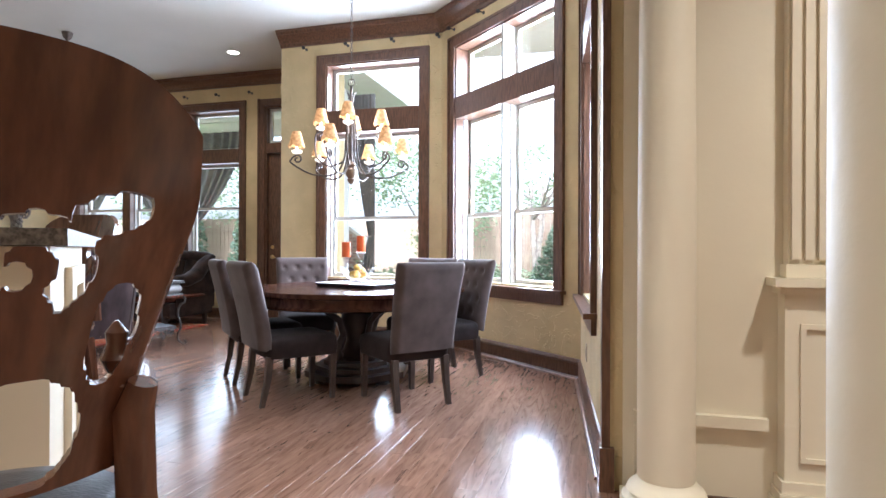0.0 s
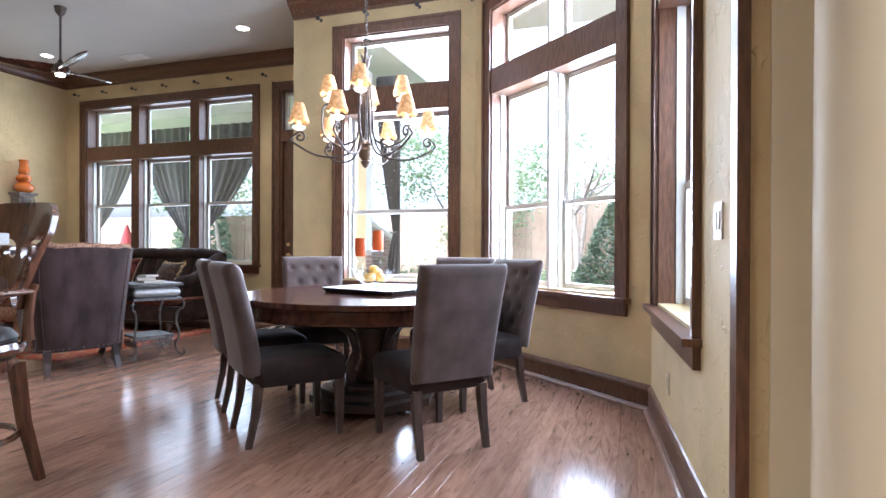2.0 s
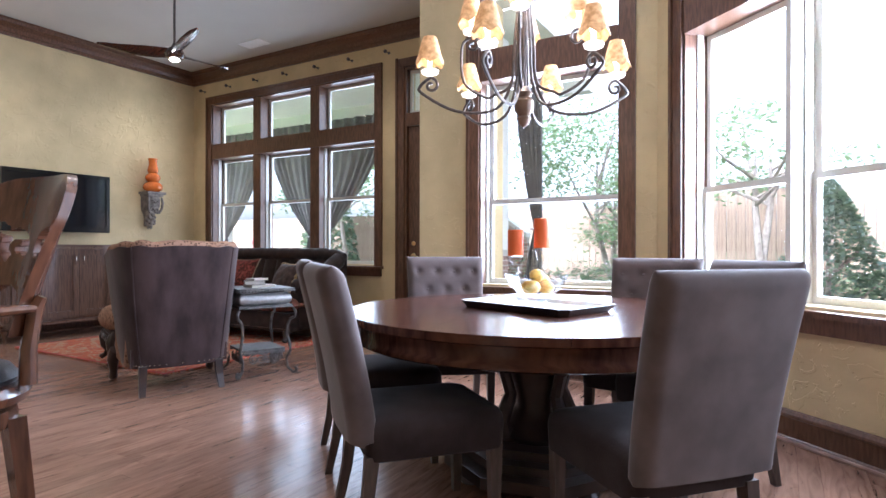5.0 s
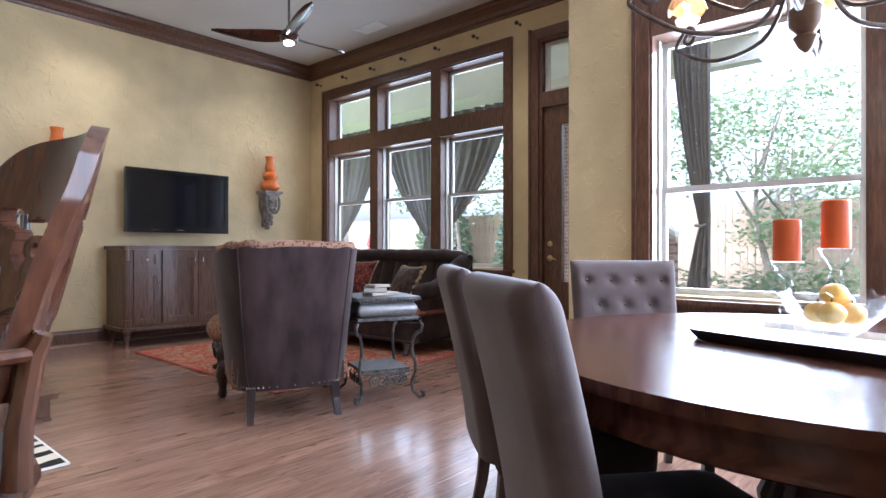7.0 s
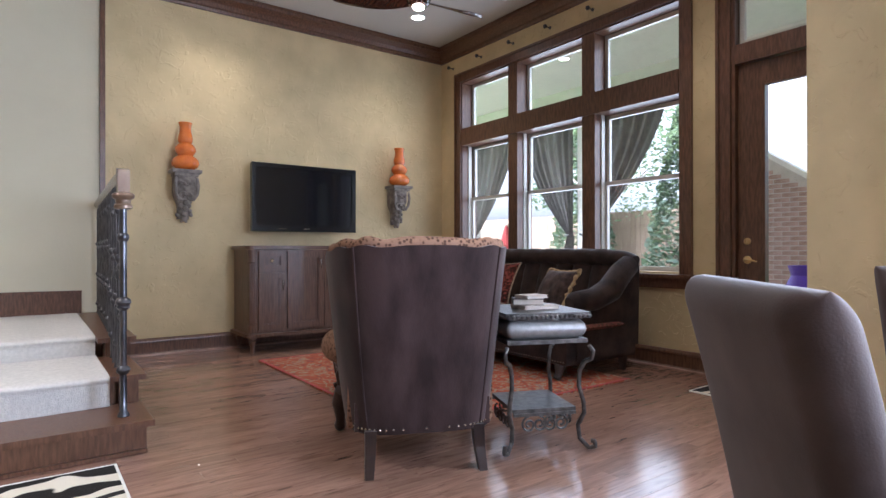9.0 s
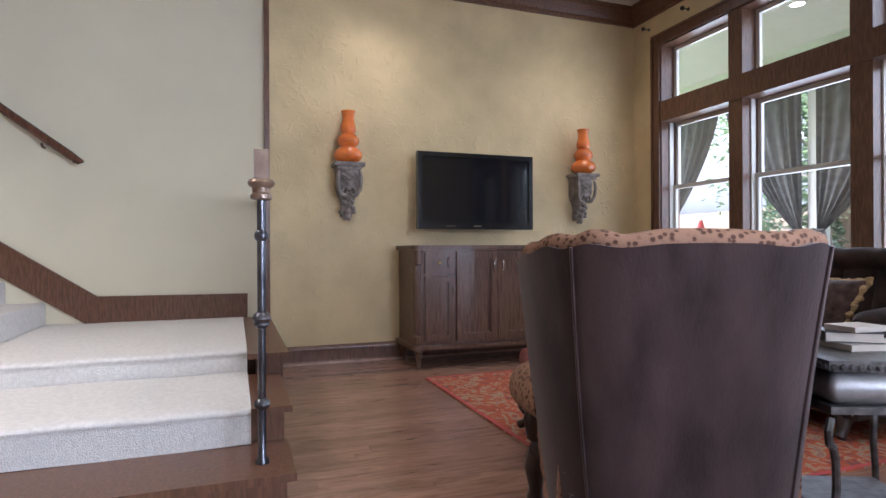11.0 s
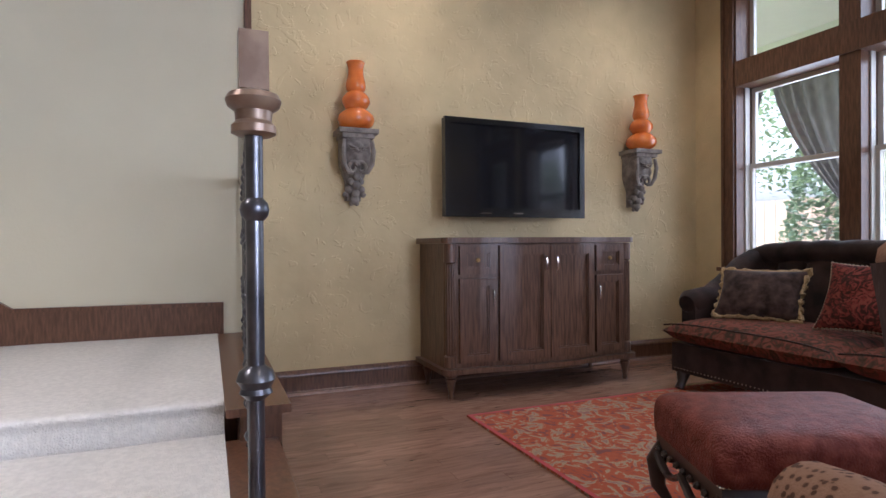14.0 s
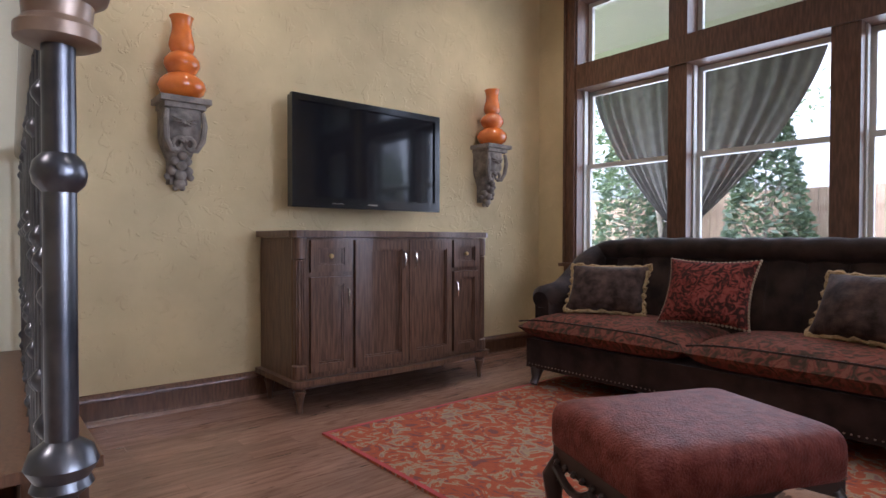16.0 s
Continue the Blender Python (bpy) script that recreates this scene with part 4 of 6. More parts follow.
def ceiling_fan(x, y, label="three-blade dark walnut ceiling fan with a light", z=3.09):
    f = thing("ceiling_fan", pose(x, y, 0), label, "ceiling fan")
    part("canopy", lathe([(0.02, 3.70), (0.05, 3.735), (0.065, 3.797)], 20), IRON, f, smooth=True)
    part("rod", lathe([(0.012, z + 0.06), (0.012, 3.71)], 10), IRON, f, smooth=True)
    part("motor", lathe([(0.05, z - 0.05), (0.085, z - 0.035), (0.10, z), (0.085, z + 0.04), (0.035, z + 0.075), (0.02, z + 0.11)], 28), DARKWOOD, f, smooth=True)
    part("light_lens", lathe([(0.02, z - 0.075), (0.045, z - 0.068), (0.05, z - 0.051)], 20), LAMPON, f, "lit lens", smooth=True)
    for deg in (-128, -11, 103):
        rot = Matrix.Rotation(radians(deg), 4, "Z")

        def blade(u, v):
            r = 0.06 + 0.66 * u
            w = 0.035 + 0.05 * math.sin(math.pi * min(1, 0.2 + 0.75 * u)) * (1 - 0.5 * u ** 3)
            if u > 0.85:
                w *= math.sqrt(max(0.02, 1 - ((u - 0.85) / 0.15) ** 2))
            sw = -0.10 * math.sin(math.pi * 0.5 * u)
            twist = radians(30 - 24 * u)
            q = (v - 0.5) * 2 * w
            p = Vector((r, sw + q * math.cos(twist), z + 0.01 + 0.05 * u * u + q * math.sin(twist)))
            t = 0.009 * (1 - (2 * v - 1) ** 2) + 0.002
            return rot @ (p + Vector((0, 0, t))), rot @ (p - Vector((0, 0, t)))
        part("blade", sheet(blade, 22, 8), DARKWOOD, f, "carved walnut blade", smooth=True)


ceiling_fan(-5.68, 5.60)


# ---- television wall ----
def cabinet():
    c = thing("cabinet", pose(-8.205, 5.643, 0, 0, 0, -90), "walnut-stained bow-front sideboard cabinet with pale metal pulls", "cabinet")
    # local x runs along the wall, local y out into the room
    W, D = 0.80, 0.55

    def front(x):
        return D + 0.05 * smoothstep(0.56, 0.22, abs(x))
    xs = [i / 30 * 2 * W - W for i in range(31)]

    def plan(grow, w=W):
        r = 0.06
        pts = [(-w - grow, 0.0), (-w - grow, D - r + grow)]
        pts += [(-w - grow + r * (1 - math.cos(a)), D - r + grow + r * math.sin(a)) for a in (0.5, 1.0, 1.5)]
        pts += [(x, front(x) + grow) for x in xs if abs(x) < w - 0.08]
        pts += [(w + grow - r * (1 - math.cos(a)), D - r + grow + r * math.sin(a)) for a in (1.5, 1.0, 0.5)]
        pts += [(w + grow, D - r + grow), (w + grow, 0.0)]
        return pts
    part("carcass", extrude(plan(-0.018), 0.208, 1.068), CABWOOD, c)
    part("top", extrude(plan(0.012), 1.070, 1.110), CABWOOD, c, bevel=0.010)
    part("base_moulding", extrude(plan(0.022), 0.172, 0.207), CABWOOD, c, bevel=0.008)
    for x in (-W + 0.055, W - 0.055):
        part("corner_post", lathe([(0.038, 0.209), (0.046, 0.214), (0.046, 0.29), (0.034, 0.30), (0.034, 0.93), (0.046, 0.94), (0.046, 1.066)], 16, None, Matrix.Translation((x, D - 0.048, 0))), CABWOOD, c, smooth=True)
        for k in range(5):
            a = math.pi / 2 + (k - 2) * 0.5
            part("reed", lathe([(0.006, 0.305), (0.006, 0.925)], 6, None, Matrix.Translation((x + 0.034 * math.cos(a), D - 0.048 + 0.034 * math.sin(a), 0))), CABWOOD, c)
        for y in (D - 0.048, 0.06):
            part("leg", lathe([(0.016, 0.0), (0.020, 0.012), (0.016, 0.030), (0.030, 0.105), (0.040, 0.128), (0.030, 0.140), (0.044, 0.152), (0.044, 0.171)], 16, None, Matrix.Translation((x, y, 0))), CABWOOD, c, smooth=True)
    part("end_panel", box(-W - 0.012 + 0.018, -W + 0.03, 0.05, D - 0.12, 0.26, 1.02), CABWOOD, c, bevel=0.008)

    def door(name, x0, x1, z0, z1, rail=0.055, handle=None, knob=False):
        def strip(a, b, zl, zh, out0, out1, bm):
            n = 5
            lo, hi, lo2, hi2 = [], [], [], []
            for i in range(n + 1):
                x = a + (b - a) * i / n
                y = front(x) - 0.018
                lo.append(bm.verts.new((x, y + out1, zl)))
                hi.append(bm.verts.new((x, y + out1, zh)))
                lo2.append(bm.verts.new((x, y + out0, zl)))
                hi2.append(bm.verts.new((x, y + out0, zh)))
            for i in range(n):
                bm.faces.new((lo[i], lo[i + 1], hi[i + 1], hi[i]))
                bm.faces.new((lo2[i], hi2[i], hi2[i + 1], lo2[i + 1]))
                bm.faces.new((lo[i], lo2[i], lo2[i + 1], lo[i + 1]))
                bm.faces.new((hi[i], hi[i + 1], hi2[i + 1], hi2[i]))
            bm.faces.new((lo[0], hi[0], hi2[0], lo2[0]))
            bm.faces.new((lo[n], lo2[n], hi2[n], hi[n]))
            return bm
        bm = bmesh.new()
        strip(x0, x0 + rail, z0, z1, 0.001, 0.026, bm)
        strip(x1 - rail, x1, z0, z1, 0.001, 0.026, bm)
        strip(x0 + rail, x1 - rail, z0, z0 + rail, 0.001, 0.026, bm)
        strip(x0 + rail, x1 - rail, z1 - rail, z1, 0.001, 0.026, bm)
        dd = part(name, bm, CABWOOD, c)
        e = 0.010
        mo = strip(x0 + rail, x0 + rail + e, z0 + rail, z1 - rail, 0.001, 0.016, bmesh.new())
        strip(x1 - rail - e, x1 - rail, z0 + rail, z1 - rail, 0.001, 0.016, mo)
        strip(x0 + rail + e, x1 - rail - e, z0 + rail, z0 + rail + e, 0.001, 0.016, mo)
        strip(x0 + rail + e, x1 - rail - e, z1 - rail - e, z1 - rail, 0.001, 0.016, mo)
        part("panel_moulding", mo, CABWOOD, dd)
        part("panel", strip(x0 + rail + e, x1 - rail - e, z0 + rail + e, z1 - rail - e, 0.001, 0.006, bmesh.new()), CABWOOD, dd)
        if handle is not None:
            y = front(handle) + 0.004
            zc = z1 - 0.13
            part("handle", tube([(handle, y, zc + 0.06), (handle, y + 0.022, zc + 0.045), (handle, y + 0.028, zc), (handle, y + 0.022, zc - 0.045), (handle, y, zc - 0.06)], [0.005, 0.006, 0.008, 0.006, 0.005], 8), CHROME, dd, "curved pale metal pull", smooth=True)
        if knob:
            xm, zm = (x0 + x1) / 2, (z0 + z1) / 2
            part("knob", lathe([(0.006, 0.0), (0.007, 0.012), (0.016, 0.022), (0.012, 0.03)], 14, None, Matrix.Translation((xm, front(xm) - 0.008, zm)) @ Matrix.Rotation(-math.pi / 2, 4, "X")), BRASS, dd, "brass knob", smooth=True)
    door("door", -0.40, -0.003, 0.245, 1.05, 0.06, -0.045)
    door("door", 0.003, 0.40, 0.245, 1.05, 0.06, 0.045)
    door("door", -0.695, -0.425, 0.245, 0.825, 0.05, -0.45)
    door("door", 0.425, 0.695, 0.245, 0.825, 0.05, 0.45)
    door("drawer", -0.695, -0.425, 0.855, 1.05, 0.045, None, True)
    door("drawer", 0.425, 0.695, 0.855, 1.05, 0.045, None, True)


cabinet()


def television():
    t = thing("television", pose(-8.23, 5.613, 1.645, 0, 0, -90), "black flat-screen television hung on the plaster wall", "television")
    part("wall_mount", box(-0.2, 0.2, 0.0, 0.145, -0.15, 0.15), LEGWOOD, t)
    part("housing", box(-0.615, 0.615, 0.145, 0.205, -0.37, 0.37), BLACKGLOSS, t, bevel=0.012)
    b = box(-0.622, -0.575, 0.195, 0.23, -0.375, 0.375)
    box(0.575, 0.622, 0.195, 0.23, -0.375, 0.375, b)
    box(-0.575, 0.575, 0.195, 0.23, 0.33, 0.375, b)
    box(-0.575, 0.575, 0.195, 0.23, -0.375, -0.305, b)
    part("bezel", b, BLACKGLOSS, t, "glossy black bezel", bevel=0.006)
    part("screen", box(-0.575, 0.575, 0.206, 0.214, -0.305, 0.33), SCREEN, t, "dark reflective screen")
    part("badge", box(-0.04, 0.04, 0.23, 0.232, -0.348, -0.338), CHROME, t, "small silver badge")
    part("status_light", box(0.24, 0.33, 0.23, 0.2315, -0.346, -0.342), CHROME, t)


television()


def wall_bracket(y):
    b = thing("wall_bracket", pose(-8.234, y, 1.345, 0, 0, -90), "grey carved stone-finish wall bracket with leaf scrolls", "wall bracket", "carved wall brackets")
    part("shelf", extrude([(-0.14, 0), (0.14, 0), (0.14, 0.235), (-0.14, 0.235)], 0.505, 0.538), STONE, b, bevel=0.008)
    part("shelf_moulding", extrude([(-0.115, 0), (0.115, 0), (0.115, 0.205), (-0.115, 0.205)], 0.475, 0.504), STONE, b, bevel=0.012)

    def body(u, v):
        z = 0.10 + 0.375 * v
        hw = 0.055 + 0.05 * smoothstep(0.1, 0.6, v)
        d = 0.06 + 0.125 * smoothstep(0.05, 0.75, v) - 0.03 * math.exp(-((v - 0.42) / 0.1) ** 2)
        x = (u - 0.5) * 2 * hw
        n = 0.012 * noise.noise((x * 22, z * 22, y))
        return Vector((x, d * (1 - 0.25 * (2 * u - 1) ** 4) + n, z)), Vector((x, 0.001, z))
    part("corbel", sheet(body, 20, 30), STONE, b, smooth=True)
    for s in (-1, 1):
        pts = [Vector((s * 0.03 + s * (0.045 + 0.0) * math.cos(a) * k, 0.17 - 0.02 * (1 - k), 0.265 + 0.05 * math.sin(a) * k)) for a, k in ((math.pi * 0.9 - i * 0.5, 1 - i * 0.055) for i in range(14))]
        part("scroll", tube(pts, [0.016 - 0.0006 * i for i in range(14)], 8), STONE, b, smooth=True)
        part("side_scroll", tube([(s * 0.10, 0.19, 0.46), (s * 0.108, 0.20, 0.38), (s * 0.10, 0.185, 0.29), (s * 0.07, 0.17, 0.235), (s * 0.03, 0.165, 0.23)], [0.014, 0.018, 0.018, 0.016, 0.01], 8), STONE, b, smooth=True)
    for k in range(7):
        a = math.pi * (k / 6) + math.pi
        part("leaf", tube([(0, 0.19, 0.40), (0.03 * math.cos(a), 0.205, 0.40 + 0.022 * math.sin(a)), (0.072 * math.cos(a), 0.198, 0.40 + 0.055 * math.sin(a) + 0.02)], [0.008, 0.019, 0.005], 8, None, 0.6), STONE, b, smooth=True)
    for x, yy, z, r in ((0, 0.13, 0.205, 0.03), (-0.035, 0.11, 0.175, 0.026), (0.035, 0.11, 0.175, 0.026), (0, 0.115, 0.15, 0.032), (-0.045, 0.08, 0.12, 0.03), (0.045, 0.08, 0.12, 0.03), (0, 0.085, 0.095, 0.036), (-0.065, 0.06, 0.085, 0.022), (0.065, 0.06, 0.085, 0.022), (0, 0.065, 0.045, 0.036), (-0.02, 0.05, 0.02, 0.018), (0.02, 0.05, 0.02, 0.018)):
        m = bmesh.new()
        bmesh.ops.create_icosphere(m, subdivisions=2, radius=r, matrix=Matrix.Translation((x, yy, z)))
        part("fruit_carving", m, STONE, b, smooth=True)
    part("back_plate", extrude([(-0.06, 0), (0.06, 0), (0.05, 0.05), (-0.05, 0.05)], 0.04, 0.30), STONE, b)
    v = thing("vase", pose(-8.105, y, 1.8835), "glossy orange stacked-gourd ceramic vase on a carved bracket", "vase", "orange gourd vases")
    part("body", lathe([(0.05, 0.0), (0.075, 0.004), (0.118, 0.03), (0.134, 0.065), (0.128, 0.10), (0.095, 0.135), (0.072, 0.148), (0.085, 0.165), (0.102, 0.195), (0.100, 0.225), (0.078, 0.258), (0.058, 0.272), (0.066, 0.285), (0.073, 0.31), (0.070, 0.34), (0.058, 0.385), (0.054, 0.43), (0.06, 0.465), (0.068, 0.482), (0.064, 0.486), (0.055, 0.47), (0.048, 0.43)], 36), ORANGE, v, smooth=True)


wall_bracket(4.345)
wall_bracket(6.915)


# ---- seating ----
def armchair():
    c = thing("armchair", facing(-4.085, 4.575, -0.916, 0.40), "plum velvet wing armchair with leopard-print inside and nailhead trim", "armchair")

    def shell(u, v, inset=0.0):
        e = 2 * u - 1
        th = e * math.pi / 2
        hw = 0.362 + 0.105 * v ** 0.8 - inset
        fwd = 0.30 + 0.26 * v
        sn, cs = math.sin(th), max(0.0, math.cos(th))
        x = hw * math.copysign(abs(sn) ** 0.5, sn) if abs(sn) > 1e-6 else 0.0
        y = -0.02 - 0.13 * v ** 1.5 + inset * cs ** 0.5 + fwd * (1 - cs ** 0.75)
        z = 0.19 + 0.89 * v - 0.05 * v * (1 - cs) ** 2 + 0.006 * math.cos(e * 22) * smoothstep(0.9, 1.0, v)
        return Vector((x, y, z))

    def back(u, v):
        return shell(u, v, 0.085), shell(u, v)

    def outer(u, v):
        return shell(u, v, 0.014), shell(u, v)

    def inner(u, v):
        return shell(u, v, 0.085), shell(u, v, 0.015)
    part("outside_back", sheet(outer, 56, 30), PLUM, c, "plum-brown velvet outside back", smooth=True)
    part("inside_back", sheet(inner, 56, 30), LEOPARD, c, "leopard print", smooth=True)
    roll = [shell(i / 60, 1.0, 0.042) + Vector((0, 0, 0.004 + 0.005 * abs(math.sin(i * 0.5)))) for i in range(61)]
    part("top_roll", tube(roll, 0.034, 10), LEOPARD, c, "scalloped leopard-print top edge", smooth=True)
    for sx in (-1, 1):
        seam = [shell(0.5 + sx * 0.19, k / 20) + Vector((0, -0.003, 0)) for k in range(21)]
        part("welt", tube(seam, 0.005, 6), PLUM, c, smooth=True)
        arm = [(sx * 0.35, 0.32, 0.53), (sx * 0.36, 0.42, 0.535), (sx * 0.38, 0.56, 0.53), (sx * 0.385, 0.68, 0.51), (sx * 0.385, 0.72, 0.50)]
        part("arm", tube(arm, [0.07, 0.09, 0.10, 0.10, 0.06], 18), LEOPARD, c, "rolled leopard-print arm", smooth=True)
        part("arm_panel", box(min(sx * 0.31, sx * 0.365), max(sx * 0.31, sx * 0.365), 0.10, 0.68, 0.20, 0.50), LEOPARD, c, bevel=0.03)
        part("front_leg", tube([(sx * 0.36, 0.66, 0.25), (sx * 0.38, 0.70, 0.17), (sx * 0.375, 0.70, 0.08), (sx * 0.375, 0.72, 0.03)], [0.05, 0.045, 0.028, 0.03], 10), LEGWOOD, c, "carved claw foot", smooth=True)
        foot = bmesh.new()
        bmesh.ops.create_icosphere(foot, subdivisions=2, radius=0.036, matrix=Matrix.Translation((sx * 0.375, 0.73, 0.034)))
        part("ball_foot", foot, LEGWOOD, c, smooth=True)
        part("back_leg", leg(sx * 0.262, 0.02, 0.0, 0.21, 0.020, 0.028, sx * 0.012, -0.055), LEGWOOD, c, bevel=0.003)
    part("seat_frame", box(-0.335, 0.335, 0.05, 0.69, 0.195, 0.33), PLUM, c, bevel=0.02)
    part("seat", cushion(0.70, 0.66, 0.15, 0.4), LEOPARD, c, "leopard-print seat cushion", smooth=True, m=pose(0, 0.40, 0.325))
    for i in range(27):
        p = shell(0.12 + 0.76 * i / 26, 0.02)
        n = bmesh.new()
        bmesh.ops.create_icosphere(n, subdivisions=1, radius=0.0075, matrix=Matrix.Translation(p + Vector((0, -0.003, 0.006))))
        part("nailhead", n, CHROME, c)


armchair()


def cabriole(x, y, sx, sy, top, r=0.032):
    pts = [(x, y, top), (x + 0.03 * sx, y + 0.03 * sy, top - 0.08), (x + 0.025 * sx, y + 0.025 * sy, top - 0.17), (x, y, top * 0.30), (x + 0.01 * sx, y + 0.01 * sy, 0.05), (x + 0.04 * sx, y + 0.04 * sy, 0.026)]
    return tube(pts, [r, r * 1.15, r * 0.85, r * 0.6, r * 0.7, r * 0.8], 10)


def ottoman():
    e = math.atan2(-0.20, 0.47)
    o = thing("ottoman", Matrix.Translation((-5.395, 5.13, 0.016)) @ Matrix.Rotation(e, 4, "Z"), "red hide ottoman with carved black legs and nailhead trim", "ottoman")
    crown = [(-0.004, 0.336), (0.004, 0.35), (0.006, 0.40), (0.004, 0.44), (-0.002, 0.462), (-0.012, 0.476), (-0.03, 0.486), (-0.06, 0.493), (-0.11, 0.500), (-0.18, 0.505)]
    part("cushion", loft([(0.272 + e, 0.352 + e, max(0.02, 0.05 - abs(e) * 0.1), z) for e, z in crown], 8), REDLEATHER, o, smooth=True)
    part("apron", box(-0.26, 0.26, -0.34, 0.34, 0.27, 0.335), LEGWOOD, o, bevel=0.01)
    for sx in (-1, 1):
        for sy in (-1, 1):
            part("leg", cabriole(sx * 0.235, sy * 0.31, sx, sy, 0.30), LEGWOOD, o, "carved black cabriole leg", smooth=True)
    def garland(p, q, nrm):
        pts = []
        for i in range(13):
            t = i / 12
            pts.append(Vector(p).lerp(Vector(q), t) + Vector((0, 0, -0.045 * abs(math.sin(2 * math.pi * t)))) + Vector(nrm) * 0.012)
        return tube(pts, 0.016, 8, None, 0.7)
    for p, q, nrm in (((-0.22, -0.34, 0.27), (0.22, -0.34, 0.27), (0, -1, 0)), ((-0.22, 0.34, 0.27), (0.22, 0.34, 0.27), (0, 1, 0)), ((-0.26, -0.28, 0.27), (-0.26, 0.28, 0.27), (-1, 0, 0)), ((0.26, -0.28, 0.27), (0.26, 0.28, 0.27), (1, 0, 0))):
        g = part("carving", garland(p, q, nrm), LEGWOOD, o, "carved black skirt", smooth=True)
        a, b, n = Vector(p), Vector(q), Vector(nrm)
        k = int((b - a).length / 0.05)
        for i in range(k + 1):
            bb = bmesh.new()
            bmesh.ops.create_icosphere(bb, subdivisions=1, radius=0.014, matrix=Matrix.Translation(a.lerp(b, i / k) + n * 0.006 + Vector((0, 0, 0.012))))
            part("bead", bb, LEGWOOD, g, smooth=True)
    studs = bmesh.new()
    for sx in (-1, 1):
        for i in range(44):
            bmesh.ops.create_icosphere(studs, subdivisions=1, radius=0.0055, matrix=Matrix.Translation((sx * 0.262, -0.335 + i * 0.0156, 0.338)))
        for i in range(34):
            bmesh.ops.create_icosphere(studs, subdivisions=1, radius=0.0055, matrix=Matrix.Translation((-0.257 + i * 0.0156, sx * 0.342, 0.338)))
    tagged(part("nailheads", studs, CHROME, o, "row of small nickel nailheads"), kind="stuff")


ottoman()


def sofa():
    # x0..x1 along the window wall, the front towards -y
    X0, X1, Y0, Y1 = -7.32, -4.86, 6.42, 7.42
    s = thing("sofa", pose((X0 + X1) / 2, Y1, 0), "chocolate velvet tufted sofa with red damask seat cushions", "sofa")
    H = (X1 - X0) / 2

    def back(u, v):
        e = 2 * u - 1
        x = e * (H - 0.02)
        z = 0.28 + 0.70 * v
        y = -0.30 + 0.20 * v + 0.0
        col = abs(math.sin(u * math.pi * 11))
        y -= 0.028 * col ** 0.6 * smoothstep(0.25, 0.5, v) * (1 - 0.3 * v)
        drop = 0.05 * abs(e) ** 8
        return Vector((x, y, z - drop)), Vector((x, -0.03 + 0.02 * v, z - drop))
    part("backrest", sheet(back, 132, 14), SOFAVELVET, s, "channel-tufted velvet back", smooth=True)
    roll = []
    for i in range(67):
        e = i / 33 - 1
        roll.append((e * (H - 0.03), -0.085, 0.985 - 0.05 * abs(e) ** 8 + 0.010 * abs(math.sin((e + 1) / 2 * math.pi * 11))))
    part("top_roll", tube(roll, 0.082, 14), SOFAVELVET, s, smooth=True)
    for sx in (-1, 1):
        arm = [(sx * (H - 0.05), -0.12, 0.93), (sx * (H - 0.04), -0.25, 0.86), (sx * (H - 0.03), -0.42, 0.72), (sx * (H - 0.05), -0.60, 0.65), (sx * (H - 0.07), -0.82, 0.63), (sx * (H - 0.08), -0.86, 0.62)]
        part("arm", tube(arm, [0.09, 0.10, 0.105, 0.095, 0.09, 0.06], 16), SOFAVELVET, s, "sloping rolled velvet arm", smooth=True)

        def panel(u, v):
            y = -0.08 - 0.76 * u
            zt = 0.92 - 0.30 * smoothstep(0.05, 0.6, u)
            z = 0.17 + (zt - 0.17) * v
            return Vector((sx * (H - 0.14), y, z)), Vector((sx * (H - 0.015), y, z))
        part("arm_panel", sheet(panel, 14, 6), SOFAVELVET, s, smooth=True)
    part("base", box(-H + 0.03, H - 0.03, -0.95, -0.06, 0.14, 0.345), SOFAVELVET, s, bevel=0.02)
    for k, (a, b) in enumerate(((-H - 0.01, -0.005), (0.005, H + 0.01))):
        w = b - a
        part("seat_cushion", cushion(w, 0.74, 0.20, 0.28, 22, 0.008, k * 4.0), DAMASK, s, "red and brown damask seat cushion", smooth=True, m=pose((a + b) / 2, -0.635, 0.345))
        welt = [((a + b) / 2 + (i / 20 - 0.5) * w * 0.97, -0.635 - 0.368, 0.345 + 0.155 - 0.03 * abs(i / 10 - 1) ** 4) for i in range(21)]
        part("welt", tube(welt, 0.006, 6), SOFAVELVET, s, smooth=True)
    for x in (-H + 0.10, 0.0, H - 0.13):
        part("front_leg", tube([(x, -0.88, 0.16), (x, -0.92, 0.12), (x, -0.93, 0.06), (x, -0.955, 0.025)], [0.05, 0.045, 0.028, 0.03], 10), LEGWOOD, s, "turned black leg", smooth=True)
    for x in (-H + 0.12, H - 0.12):
        part("back_leg", leg(x, -0.12, 0, 0.15, 0.02, 0.03), LEGWOOD, s)
    st = bmesh.new()
    for i in range(80):
        bmesh.ops.create_icosphere(st, subdivisions=1, radius=0.006, matrix=Matrix.Translation((-H + 0.06 + i * (2 * H - 0.12) / 79, -0.952, 0.165)))
    tagged(part("nailheads", st, COLLAR, s, "row of dull bronze nailheads"), kind="stuff")
    return s


sofa()


